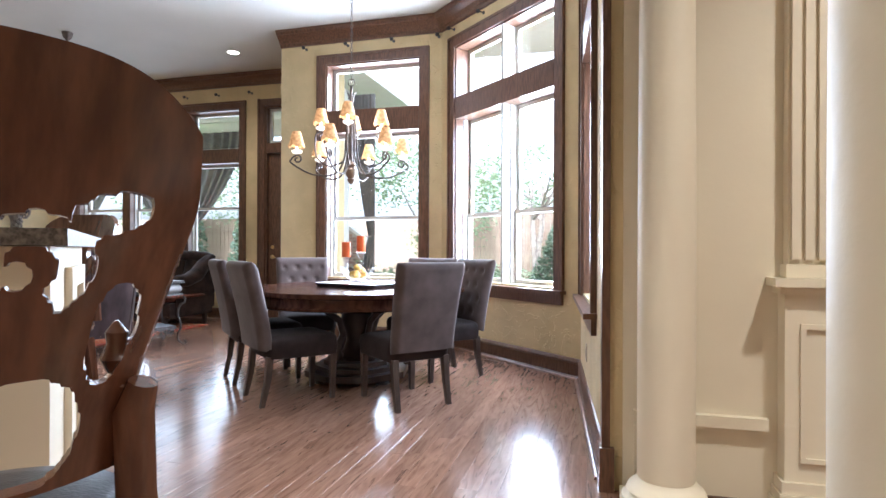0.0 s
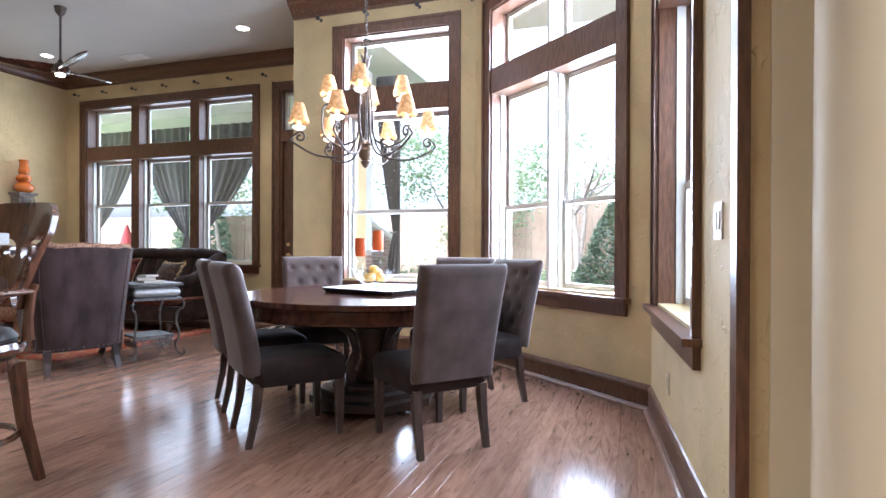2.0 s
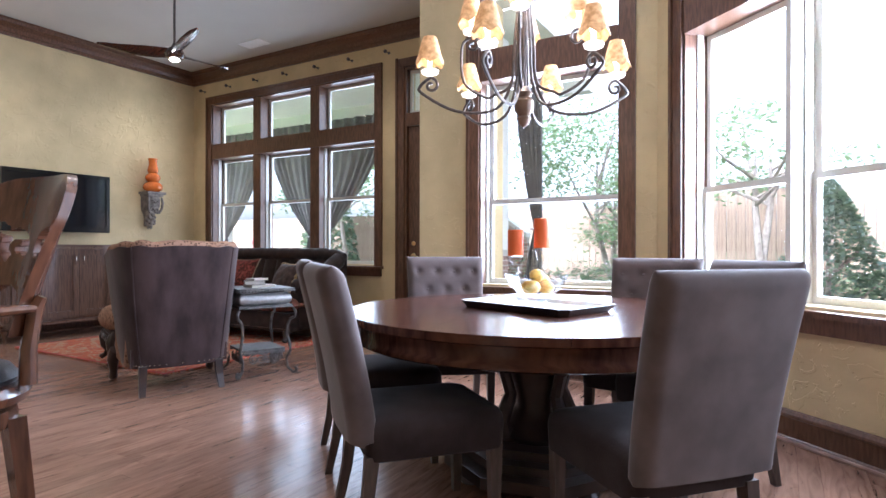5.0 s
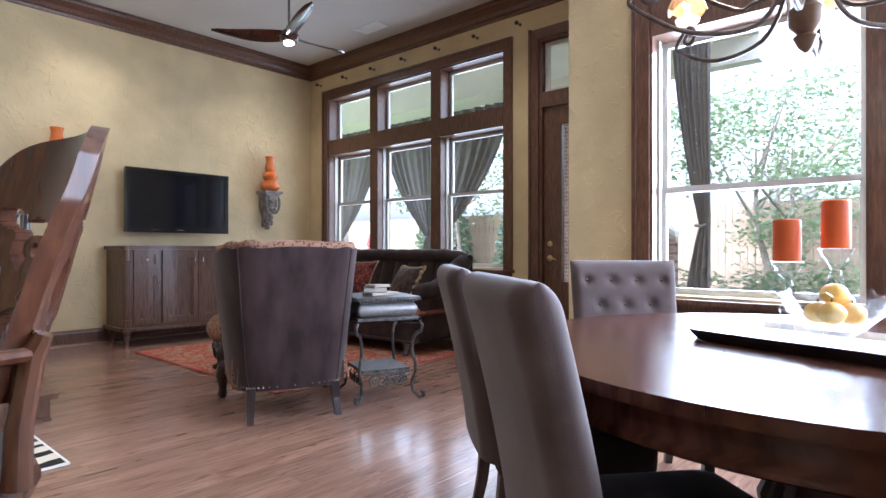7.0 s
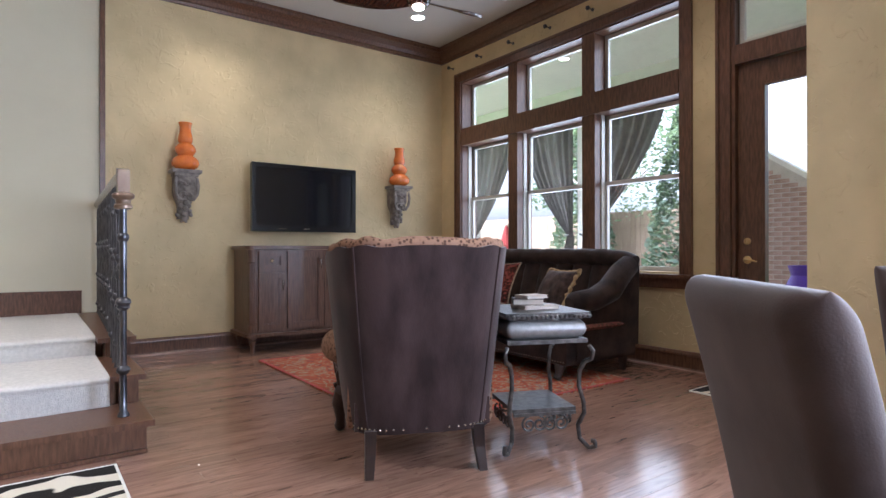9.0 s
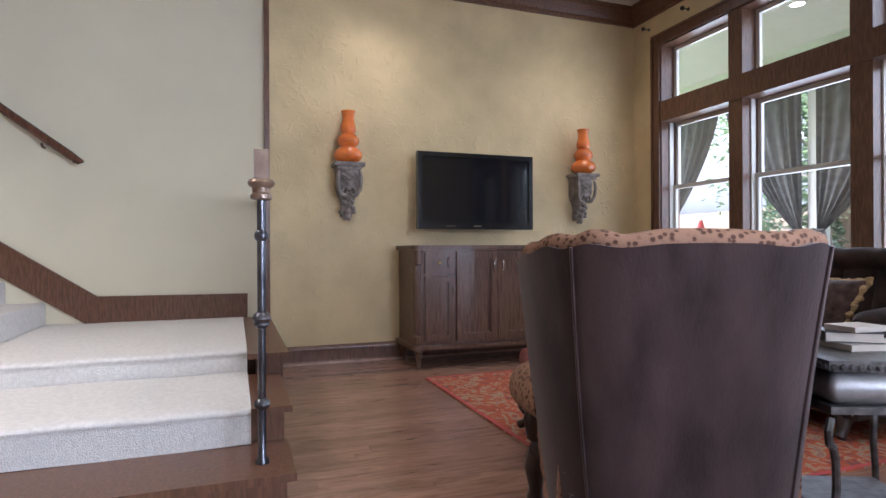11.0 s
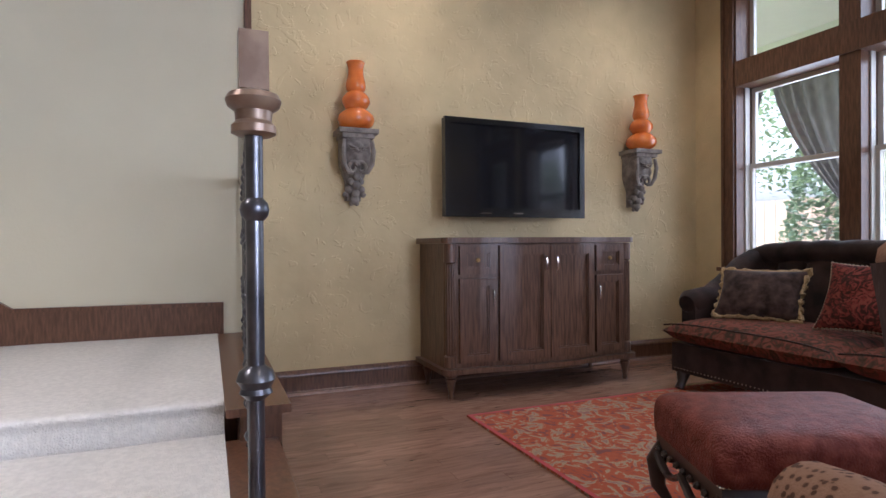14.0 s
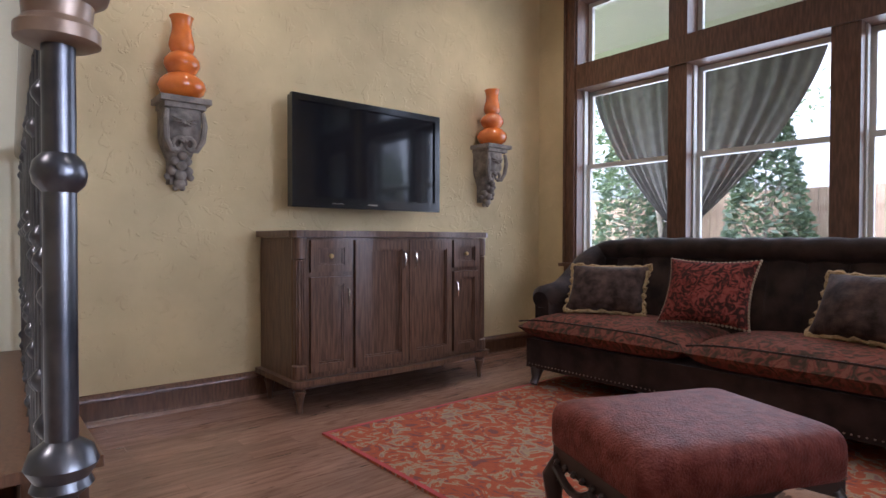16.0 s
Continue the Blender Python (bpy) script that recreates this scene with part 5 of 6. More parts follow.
def pillow(x, y, z, w, h, tilt, turn, material, label, fringe, tassel=False, seed=0.0, slump=0.0):
    p = thing("throw_pillow", pose(x, y, z, 90 - tilt, 0, turn), label, "pillow", "pillows on the sofa")

    def fn(u, v):
        a, b = 2 * u - 1, 2 * v - 1
        k = 1 - 0.10 * (1 - b * b) * abs(a) ** 2
        l = 1 - 0.10 * (1 - a * a) * abs(b) ** 2
        e = max(0.0, 1 - a * a) ** 0.55 * max(0.0, 1 - b * b) ** 0.55
        r = 0.012 * noise.noise((a * 2.2 + seed, b * 2.2, seed)) * e
        xx, yy = a * w / 2 * k, b * h / 2 * l - slump * (a * a - 0.2) * max(0, b)
        return Vector((xx, yy + h / 2, 0.008 + 0.085 * e + r)), Vector((xx, yy + h / 2, -0.008 - 0.06 * e))
    part("cover", sheet(fn, 22, 22), material, p, smooth=True)
    edge = []
    for i in range(4):
        for k in range(22):
            t = k / 22
            u, v = ((t, 0), (1, t), (1 - t, 1), (0, 1 - t))[i]
            edge.append(fn(u, v)[0] + Vector((0, 0, -0.008)))
    edge.append(edge[0])
    if tassel:
        for q in edge[::1]:
            b = bmesh.new()
            bmesh.ops.create_icosphere(b, subdivisions=1, radius=0.011, matrix=Matrix.Translation(q))
            part("bead", b, fringe, p)
    else:
        part("fringe", tube([q + Vector((0.006 * math.sin(i * 2.1), 0.006 * math.cos(i * 1.7), 0.006 * math.sin(i * 1.3))) for i, q in enumerate(edge)], [0.017 + 0.006 * math.sin(i * 1.9) for i in range(len(edge))], 7), fringe, p, "gold brush fringe", smooth=True)
    return p


FLAXBEAD = mat("taupe_bead_trim", (0.32, 0.24, 0.15), 0.6, var=0.2, scale=30)
pillow(-6.83, 6.74, 0.545, 0.56, 0.37, 28, 18, PILLOWVELVET, "brown velvet pillow with gold brush fringe", FRINGE, seed=1.0)
pillow(-6.13, 6.72, 0.545, 0.53, 0.43, 26, 4, PILLOWRED, "red damask pillow with beaded trim", FLAXBEAD, True, 2.0)
pillow(-5.36, 6.74, 0.545, 0.52, 0.38, 28, -18, PILLOWVELVET, "brown velvet pillow with gold brush fringe", FRINGE, seed=5.0)


def side_table():
    t = thing("side_table", facing(-4.115, 5.315, -0.916, 0.40), "silver iron scroll-leg side table with beaded top", "side table")
    W, D = 0.235, 0.25
    part("top", box(-W, W, -D, D, 0.705, 0.735), SILVER, t, bevel=0.006)
    for i in range(18):
        for sy in (-1, 1):
            b = bmesh.new()
            bmesh.ops.create_icosphere(b, subdivisions=1, radius=0.012, matrix=Matrix.Translation((-W + 0.014 + i * (2 * W - 0.028) / 17, sy * D, 0.715)))
            part("bead", b, SILVER, t, smooth=True)
    for sx in (-1, 1):
        for i in range(18):
            b = bmesh.new()
            bmesh.ops.create_icosphere(b, subdivisions=1, radius=0.012, matrix=Matrix.Translation((sx * W, -D + 0.014 + i * (2 * D - 0.028) / 17, 0.715)))
            part("bead", b, SILVER, t, smooth=True)
    rings = [(0.045 - 0.033 * math.sin(math.pi * k / 8) ** 0.7, 0.595 + 0.100 * k / 8) for k in range(9)]
    part("drum", loft([(W - e, D - e, 0.02, z) for e, z in rings]), PEWTER, t, "rounded silver apron", smooth=True)
    part("neck", box(-W + 0.03, W - 0.03, -D + 0.03, D - 0.03, 0.695, 0.7045), SILVER, t)
    part("rim", box(-W + 0.012, W - 0.012, -D + 0.012, D - 0.012, 0.572, 0.5945), SILVER, t, bevel=0.006)
    part("shelf", box(-W + 0.06, W - 0.06, -D + 0.06, D - 0.06, 0.205, 0.225), SILVER, t, bevel=0.006)
    for sx in (-1, 1):
        for sy in (-1, 1):
            x, y = sx * (W - 0.03), sy * (D - 0.03)
            out = Vector((sx, sy, 0)).normalized()
            line = [(0.03, 0.56), (0.055, 0.53), (0.045, 0.49), (0.005, 0.47), (-0.02, 0.42), (-0.025, 0.34), (0.0, 0.26), (0.005, 0.20), (-0.03, 0.13), (-0.02, 0.06), (0.03, 0.018), (0.065, 0.03), (0.06, 0.06), (0.035, 0.055)]
            pts = []
            for i in range(len(line) - 1):
                for q in range(3):
                    k = q / 3
                    a, b = line[i], line[i + 1]
                    pts.append(Vector((x, y, 0)) + out * (a[0] + (b[0] - a[0]) * k) + Vector((0, 0, a[1] + (b[1] - a[1]) * k)))
            part("leg", tube(pts, 0.012, 8), SILVER, t, "scrolled iron leg", smooth=True)
    for sy in (-1, 1):
        for cx, h in ((-0.09, 1), (-0.03, -1), (0.03, 1), (0.09, -1)):
            m = Matrix.Translation((0, sy * (D - 0.06), 0))
            part("fretwork", tube([m @ p for p in spiral(cx, 0.145, 0.042, 1.6, math.pi / 2, h)], 0.006, 6), SILVER, t, "scroll fretwork", smooth=True)
        part("fret_rail", box(-W + 0.06, W - 0.06, sy * (D - 0.06) - 0.005, sy * (D - 0.06) + 0.005, 0.188, 0.2045), SILVER, t)
    for sx in (-1, 1):
        for cx, h in ((-0.09, 1), (-0.03, -1), (0.03, 1), (0.09, -1)):
            m = Matrix.Translation((sx * (W - 0.06), 0, 0)) @ Matrix.Rotation(math.pi / 2, 4, "Z")
            part("fretwork", tube([m @ p for p in spiral(cx, 0.145, 0.042, 1.6, math.pi / 2, h)], 0.006, 6), SILVER, t, "scroll fretwork", smooth=True)
    base = facing(-4.115, 5.315, -0.916, 0.40)
    for k, (dx, dy, w, d, z, h, rot, mm, lab) in enumerate(((0.02, 0.0, 0.22, 0.16, 0.736, 0.02, 10, BOOKPAPER, "thin pale magazine on the side table"), (-0.02, 0.01, 0.17, 0.13, 0.757, 0.035, -15, LEATHER, "dark-bound book on the side table"), (0.0, 0.0, 0.15, 0.11, 0.793, 0.018, 20, BOOKPAPER, "small pale paperback on the stacked books"))):
        bk = thing("book", base @ pose(dx, dy, z, 0, 0, rot), lab, "book", "books on the side table")
        part("pages", box(-w / 2 + 0.004, w / 2 - 0.004, -d / 2 + 0.004, d / 2 - 0.004, 0.003, h - 0.003), BOOKPAPER, bk)
        cv = box(-w / 2, w / 2, -d / 2, d / 2, 0.0, 0.003)
        box(-w / 2, w / 2, -d / 2, d / 2, h - 0.003, h, cv)
        box(-w / 2, -w / 2 + 0.003, -d / 2, d / 2, 0.003, h - 0.003, cv)
        part("cover", cv, mm, bk)


side_table()

# ---- rugs ----
rug = thing("area_rug", pose(-5.975, 5.85, 0.0), "red floral wool area rug with narrow border", "rug")
part("field", box(-1.295, 1.295, -1.03, 1.15, 0.001, 0.012), RUGPAT, rug)
bd = box(-1.295, 1.295, -1.03, -1.005, 0.012, 0.0135)
box(-1.295, -1.27, -1.005, 1.15, 0.012, 0.0135, bd)
box(1.27, 1.295, -1.005, 1.15, 0.012, 0.0135, bd)
part("border", bd, REDCLOTH, rug, "plain red edging")
for x0, x1, y0, y1 in ((-5.05, -4.25, 2.45, 3.385), (-4.19, -3.20, 7.03, 7.60)):
    z = thing("zebra_mat", pose((x0 + x1) / 2, (y0 + y1) / 2, 0.001), "black and cream zebra-striped mat on the wood floor", "mat", "zebra mats")
    w, d = (x1 - x0) / 2, (y1 - y0) / 2
    part("field", box(-w + 0.012, w - 0.012, -d + 0.012, d - 0.012, 0, 0.009), ZEBRA, z)
    e = box(-w, w, -d, -d + 0.012, 0, 0.010)
    box(-w, w, d - 0.012, d, 0, 0.010, e)
    box(-w, -w + 0.012, -d + 0.012, d - 0.012, 0, 0.010, e)
    box(w - 0.012, w, -d + 0.012, d - 0.012, 0, 0.010, e)
    part("binding", e, PAPER, z, "cream binding")


# ---- stairs ----
stairs = thing("staircase", pose(0, 0, 0), "carpeted staircase with stained wooden tread ends and starting step", "stairs", kind="structure")
SY = 3.44
part("starting_step", box(-5.60, -5.19, 1.0, SY + 0.10, 0.002, 0.135), TRIM, stairs, "stained wooden riser")
part("starting_tread", box(-5.62, -5.155, 0.98, SY + 0.135, 0.136, 0.17), TRIM, stairs, "stained wooden tread", bevel=0.012)
part("shoe", box(-5.19, -5.165, 1.0, SY + 0.10, 0.002, 0.02), TRIM, stairs)


def carpet_step(x0, x1, y0, y1, z0, z1):
    def fn(u, v):
        y = y0 + (y1 - y0) * v
        q = u * 3
        if q < 1:
            p = (x1, z0 + (z1 - 0.04 - z0) * q)
        elif q < 2:
            a = (q - 1) * math.pi / 2
            p = (x1 + 0.018 * math.sin(a * 2) - 0.04 * (1 - math.cos(a)), z1 - 0.04 + 0.04 * math.sin(a))
        else:
            p = (x1 - 0.04 + (x0 - x1 + 0.04) * (q - 2), z1)
        r = 0.006 * noise.noise((p[0] * 4, y * 4, p[1] * 4))
        return Vector((p[0] + r, y, p[1] + r)), Vector((min(p[0], x1 - 0.05), y, max(z0 - 0.0, p[1] - 0.05)))
    return sheet(fn, 30, 24)


part("carpet_step", carpet_step(-6.40, -5.575, 1.0, SY - 0.03, 0.171, 0.345), CARPET, stairs, "cream pile carpet", smooth=True)
part("carpet_landing", carpet_step(-8.23, -6.42, 1.80, SY - 0.03, 0.27, 0.475), CARPET, stairs, "cream pile carpet", smooth=True)
for k in range(9):
    y1 = 1.90 - k * 0.27
    z = 0.475 + 0.178 * (k + 1)
    st = box(-8.23, -7.1, y1 - 0.30, y1, 0.02 + k * 0.178, z)
    part("carpet_step", st, CARPET, stairs, "cream pile carpet", bevel=0.03)
part("step_core", box(-6.40, -5.64, 1.0, SY + 0.019, 0.002, 0.295), TRIM, stairs)
part("step_core", box(-8.22, -6.485, 1.8, SY + 0.019, 0.002, 0.42), TRIM, stairs)
part("stringer_side", box(-6.30, -5.60, SY + 0.02, SY + 0.12, 0.002, 0.31), TRIM, stairs, "stained side panel")
part("stringer_side", box(-8.22, -6.30, SY + 0.02, SY + 0.17, 0.002, 0.44), TRIM, stairs, "stained side panel")
part("tread_end", box(-6.32, -5.55, SY - 0.03, SY + 0.155, 0.311, 0.342), TRIM, stairs, "stained tread end", bevel=0.01)
part("tread_end", box(-8.22, -6.26, SY - 0.03, SY + 0.20, 0.441, 0.472), TRIM, stairs, "stained tread end", bevel=0.01)
sk = extrude([(3.45, 0.46), (3.45, 0.66), (2.26, 0.67), (0.0, 2.22), (0.0, 1.96), (2.20, 0.46)], 0.001, 0.024, None, Matrix(((0, 0, 1, -8.235), (1, 0, 0, 0), (0, 1, 0, 0), (0, 0, 0, 1))))
part("skirt_board", sk, TRIM, stairs, "stained oak skirt board")
cap = extrude([(3.45, 0.66), (3.45, 0.685), (2.27, 0.695), (0.0, 2.245), (0.0, 2.22), (2.26, 0.67)], 0.001, 0.034, None, Matrix(((0, 0, 1, -8.235), (1, 0, 0, 0), (0, 1, 0, 0), (0, 0, 0, 1))))
part("skirt_cap", cap, TRIM, stairs)
tagged(part("wall_edge_trim", box(-8.234, -8.20, 3.60, 3.645, 0.21, 3.62), TRIM, bevel=0.006), "dark stained vertical trim between the wall paints", "trim", kind="structure")

hr = thing("wall_handrail", pose(0, 0, 0), "dark wooden handrail on the stair wall", "handrail")
part("rail", tube([(-8.15, 2.12, 1.80), (-8.15, 2.17, 1.79), (-8.15, 2.10, 1.845), (-8.15, 1.7, 2.14), (-8.15, 0.6, 2.98)], [0.02, 0.032, 0.034, 0.034, 0.034], 12), STOOLWOOD, hr, smooth=True)
for y, z in ((1.9, 1.96), (0.9, 2.72)):
    part("rail_bracket", tube([(-8.234, y, z - 0.05), (-8.18, y, z - 0.05), (-8.15, y, z - 0.03)], 0.010, 8), IRON, hr)


def railing():
    r = thing("stair_railing", pose(0, 0, 0), "wrought iron stair railing with wooden handrail and turned newel", "railing")
    nx, ny = -5.32, SY + 0.008
    part("newel_post", lathe([(0.030, 0.171), (0.028, 0.185), (0.017, 0.20), (0.017, 0.395), (0.030, 0.405), (0.036, 0.42), (0.030, 0.435), (0.017, 0.445), (0.017, 0.74), (0.034, 0.755), (0.030, 0.765), (0.040, 0.782), (0.034, 0.80), (0.018, 0.812), (0.018, 1.11), (0.027, 1.12), (0.030, 1.133), (0.027, 1.147), (0.018, 1.157), (0.018, 1.285)], 20, None, Matrix.Translation((nx, ny, 0))), STEEL, r, "burnished iron newel with ball collars", smooth=True)
    part("newel_cap", lathe([(0.035, 1.285), (0.045, 1.29), (0.045, 1.305), (0.036, 1.315), (0.038, 1.335), (0.052, 1.345), (0.056, 1.358), (0.05, 1.37), (0.035, 1.375)], 24, None, Matrix.Translation((nx, ny, 0))), COLLAR, r, "bronze-toned turned cap", smooth=True)
    part("rail_end", extrude([(nx + 0.030, 1.376), (nx + 0.022, 1.498), (nx - 0.045, 1.510), (nx - 0.045, 1.376)], -ny - 0.029, -ny + 0.029, None, Matrix(((1, 0, 0, 0), (0, 0, -1, 0), (0, 1, 0, 0), (0, 0, 0, 1)))), COLLAR, r, "square-cut brown rail end", bevel=0.007)
    line = [(nx - 0.046, 1.472), (nx - 0.12, 1.474), (nx - 0.30, 1.478), (-5.95, 1.485), (-6.6, 1.49), (-7.4, 1.495), (-8.2, 1.50)]
    part("handrail", tube([(x, ny + 0.045 * (nx - x), z) for x, z in line], [0.030, 0.030, 0.030, 0.030, 0.030, 0.030, 0.030], 12, None, 1.1), STOOLWOOD, r, "polished wooden handrail", smooth=True)
    n = 15
    for i in range(n):
        x = nx - 0.15 - i * 0.19
        by = ny + 0.045 * (nx - x)
        z0 = 0.171 if x > -5.55 else (0.343 if x > -6.27 else 0.473)
        top = 1.455
        b = part("baluster", lathe([(0.012, z0), (0.0085, z0 + 0.02), (0.0085, top)], 8, None, Matrix.Translation((x, by, 0))), STEEL, r, smooth=True)
        mid = (z0 + top) / 2 + (0.12 if i % 2 else -0.12)
        for dz in (-0.28, 0.0, 0.28):
            part("collar", lathe([(0.009, mid + dz - 0.022), (0.019, mid + dz - 0.008), (0.021, mid + dz), (0.019, mid + dz + 0.008), (0.009, mid + dz + 0.022)], 10, None, Matrix.Translation((x, by, 0))), STEEL, b, smooth=True)
        if i % 2 == 0:
            for h in (-1, 1):
                m = Matrix.Translation((0, by, 0))
                part("scroll", tube([m @ p for p in spiral(x + h * 0.036, mid + 0.14 * h, 0.034, 1.3, 0 if h < 0 else math.pi, h)], 0.005, 6), STEEL, b, smooth=True)
    return r


railing()


# ---- bar stools ----
def bar_stool():
    s = thing("bar_stool", pose(0, 0, 0), "carved cherry-wood bar stool with scroll-cut back and black leather seat", "bar stool", "carved bar stools")
    nu, nv = 72, 72

    def hole(a, v):
        b = abs(a)
        # slanting eyes below the top rail
        if ((b - 0.62) / 0.17) ** 2 + ((v - 0.655 - 0.16 * (b - 0.62)) / 0.045) ** 2 < 1 and b > 0.48:
            return True
        # a C-scroll on each half
        dx, dv = (b - 0.33) * 0.25, (v - 0.53) * 0.53
        d, ang = math.hypot(dx, dv), math.atan2(dv, dx)
        if 0.030 < d < 0.062 and not -2.5 < ang < -1.0:
            return True
        if d < 0.030 and (dx + 0.012) ** 2 + (dv + 0.008) ** 2 < 0.00018:
            return True
        # openings beside and below the splat
        if ((b - 0.74) / 0.11) ** 2 + ((v - 0.37) / 0.12) ** 2 < 1:
            return True
        if ((b - 0.36) / 0.30) ** 2 + ((v - 0.15) / 0.13) ** 2 < 1 and v > 0.03:
            return True
        return False

    def at(a, v):
        hw = 0.175 + 0.085 * smoothstep(0.0, 0.8, v)
        top = v - 0.15 * abs(a) ** 5 * smoothstep(0.5, 1.0, v)
        x = a * hw
        z = 0.80 + 0.515 * top
        y = -0.225 - 0.115 * v + 0.09 * a * a
        return Vector((x, y, z))
    bm = bmesh.new()
    solid = {(i, j) for i in range(nu) for j in range(nv) if not hole(2 * (i + 0.5) / nu - 1, (j + 0.5) / nv)}
    fv, bv = {}, {}

    def vert(d, i, j, dy):
        if (i, j) not in d:
            d[i, j] = bm.verts.new(at(2 * i / nu - 1, j / nv) + Vector((0, dy, 0)))
        return d[i, j]
    for i, j in solid:
        c = ((i, j), (i + 1, j), (i + 1, j + 1), (i, j + 1))
        bm.faces.new([vert(fv, *q, 0.016) for q in c])
        bm.faces.new([vert(bv, *q, -0.016) for q in reversed(c)])
        for (p, q), nb in (((c[0], c[1]), (i, j - 1)), ((c[1], c[2]), (i + 1, j)), ((c[2], c[3]), (i, j + 1)), ((c[3], c[0]), (i - 1, j))):
            if nb not in solid:
                bm.faces.new((vert(fv, *p, 0.016), vert(bv, *p, -0.016), vert(bv, *q, -0.016), vert(fv, *q, 0.016)))
    for _ in range(4):
        bmesh.ops.smooth_vert(bm, verts=[v for v in bm.verts], factor=0.5, use_axis_x=True, use_axis_y=False, use_axis_z=True)
    part("backrest", bm, STOOLWOOD, s, "carved back with scroll cut-outs", smooth=True)
    for sx in (-1, 1):
        part("stile", tube([(sx * 0.20, -0.16, 0.66), (sx * 0.19, -0.165, 0.76), (sx * 0.185, -0.185, 0.88), (sx * 0.195, -0.20, 0.92)], [0.024, 0.022, 0.022, 0.016], 10, None, 1.2), STOOLWOOD, s, smooth=True)
        arm = [(sx * 0.19, -0.185, 0.885), (sx * 0.20, -0.08, 0.885), (sx * 0.21, 0.05, 0.88), (sx * 0.21, 0.15, 0.875), (sx * 0.20, 0.19, 0.87)]
        part("arm", tube(arm, [0.020, 0.024, 0.026, 0.030, 0.022], 10, None, 0.7), STOOLWOOD, s, smooth=True)
        part("arm_support", tube([(sx * 0.208, 0.13, 0.87), (sx * 0.20, 0.10, 0.79), (sx * 0.21, 0.12, 0.72), (sx * 0.20, 0.11, 0.66)], [0.018, 0.022, 0.018, 0.022], 10), STOOLWOOD, s, smooth=True)
        part("finial", lathe([(0.010, 0.90), (0.018, 0.915), (0.010, 0.93), (0.020, 0.95), (0.012, 0.97), (0.014, 0.985), (0.003, 1.0)], 12, None, Matrix.Translation((sx * 0.165, -0.18, 0))), STOOLWOOD, s, smooth=True)
    part("seat_ring", lathe([(0.20, 0.605), (0.235, 0.61), (0.245, 0.635), (0.235, 0.66), (0.20, 0.665)], 32), STOOLWOOD, s, smooth=True)
    part("seat", lathe([(0.205, 0.655), (0.215, 0.68), (0.19, 0.712), (0.12, 0.728), (0.01, 0.732)], 32), LEATHER, s, "black leather seat pad", smooth=True)
    part("swivel", lathe([(0.10, 0.585), (0.10, 0.604)], 20), STEEL, s)
    part("leg_frame", lathe([(0.15, 0.53), (0.205, 0.535), (0.21, 0.56), (0.205, 0.584), (0.15, 0.584)], 28), STOOLWOOD, s, smooth=True)
    for sx in (-1, 1):
        for sy in (-1, 1):
            part("leg", leg(sx * 0.145, sy * 0.145, 0.0, 0.56, 0.018, 0.026, sx * 0.065, sy * 0.065), STOOLWOOD, s, bevel=0.004)
    ring = [(0.215 * math.cos(2 * math.pi * i / 32), 0.215 * math.sin(2 * math.pi * i / 32), 0.23) for i in range(33)]
    part("footrest_ring", tube(ring, 0.015, 8), STOOLWOOD, s, smooth=True)
    return s


stool = bar_stool()
stool.matrix_basis = facing(-2.36, 2.55, 0.05, -1.0)
copy_thing(stool, facing(-0.108, 0.56, -0.74, 0.67))


# ---- kitchen bar ----
GRANITE = mat("speckled_granite", (0.055, 0.047, 0.04), 0.35, scale=90, color2=(0.20, 0.17, 0.14))


def bar_counter():
    c = thing("bar_counter", facing(-0.50, 1.03, 0.725, 0.689), "raised kitchen bar with granite top and cream panelled base", "bar counter", kind="structure")
    # local y faces the stools, local x runs back along the bar
    L = 1.62
    part("base", box(-L + 0.72, 0.0, -0.58, -0.02, 0.10, 1.10), CREAM, c, bevel=0.004)
    part("toe_kick", box(-L + 0.74, -0.02, -0.56, -0.06, 0.002, 0.099), CREAM, c)
    for x0 in (-L + 0.86,):
        fr = box(x0, x0 + 0.05, -0.019, 0.0, 0.16, 1.04)
        box(x0 + 0.40, x0 + 0.45, -0.019, 0.0, 0.16, 1.04, fr)
        box(x0 + 0.05, x0 + 0.40, -0.019, 0.0, 0.16, 0.22, fr)
        box(x0 + 0.05, x0 + 0.40, -0.019, 0.0, 0.98, 1.04, fr)
        part("panel_frame", fr, CREAM, c, bevel=0.005)
    part("bar_top", box(-L - 0.11, 0.06, -0.64, 0.02, 1.102, 1.142), GRANITE, c, "polished speckled granite", bevel=0.012)


bar_counter()


# ---- hall columns ----
def column(x, y):
    c = thing("column", pose(x, y, 0), "cream painted round column with moulded base", "column", "hall columns", "structure")
    part("plinth", box(-0.175, 0.175, -0.175, 0.175, 0.002, 0.05), CREAM, c, bevel=0.006)
    part("base", lathe([(0.165, 0.051), (0.175, 0.065), (0.172, 0.09), (0.155, 0.10), (0.145, 0.108), (0.155, 0.118), (0.148, 0.132), (0.128, 0.145), (0.113, 0.17)], 40), CREAM, c, smooth=True)
    part("shaft", lathe([(0.112, 0.171), (0.112, 1.2), (0.106, 2.4), (0.096, 3.5)], 48), CREAM, c, smooth=True)
    part("capital", lathe([(0.112, 3.501), (0.13, 3.52), (0.12, 3.56), (0.15, 3.66), (0.175, 3.70), (0.175, 3.797)], 40), CREAM, c, smooth=True)


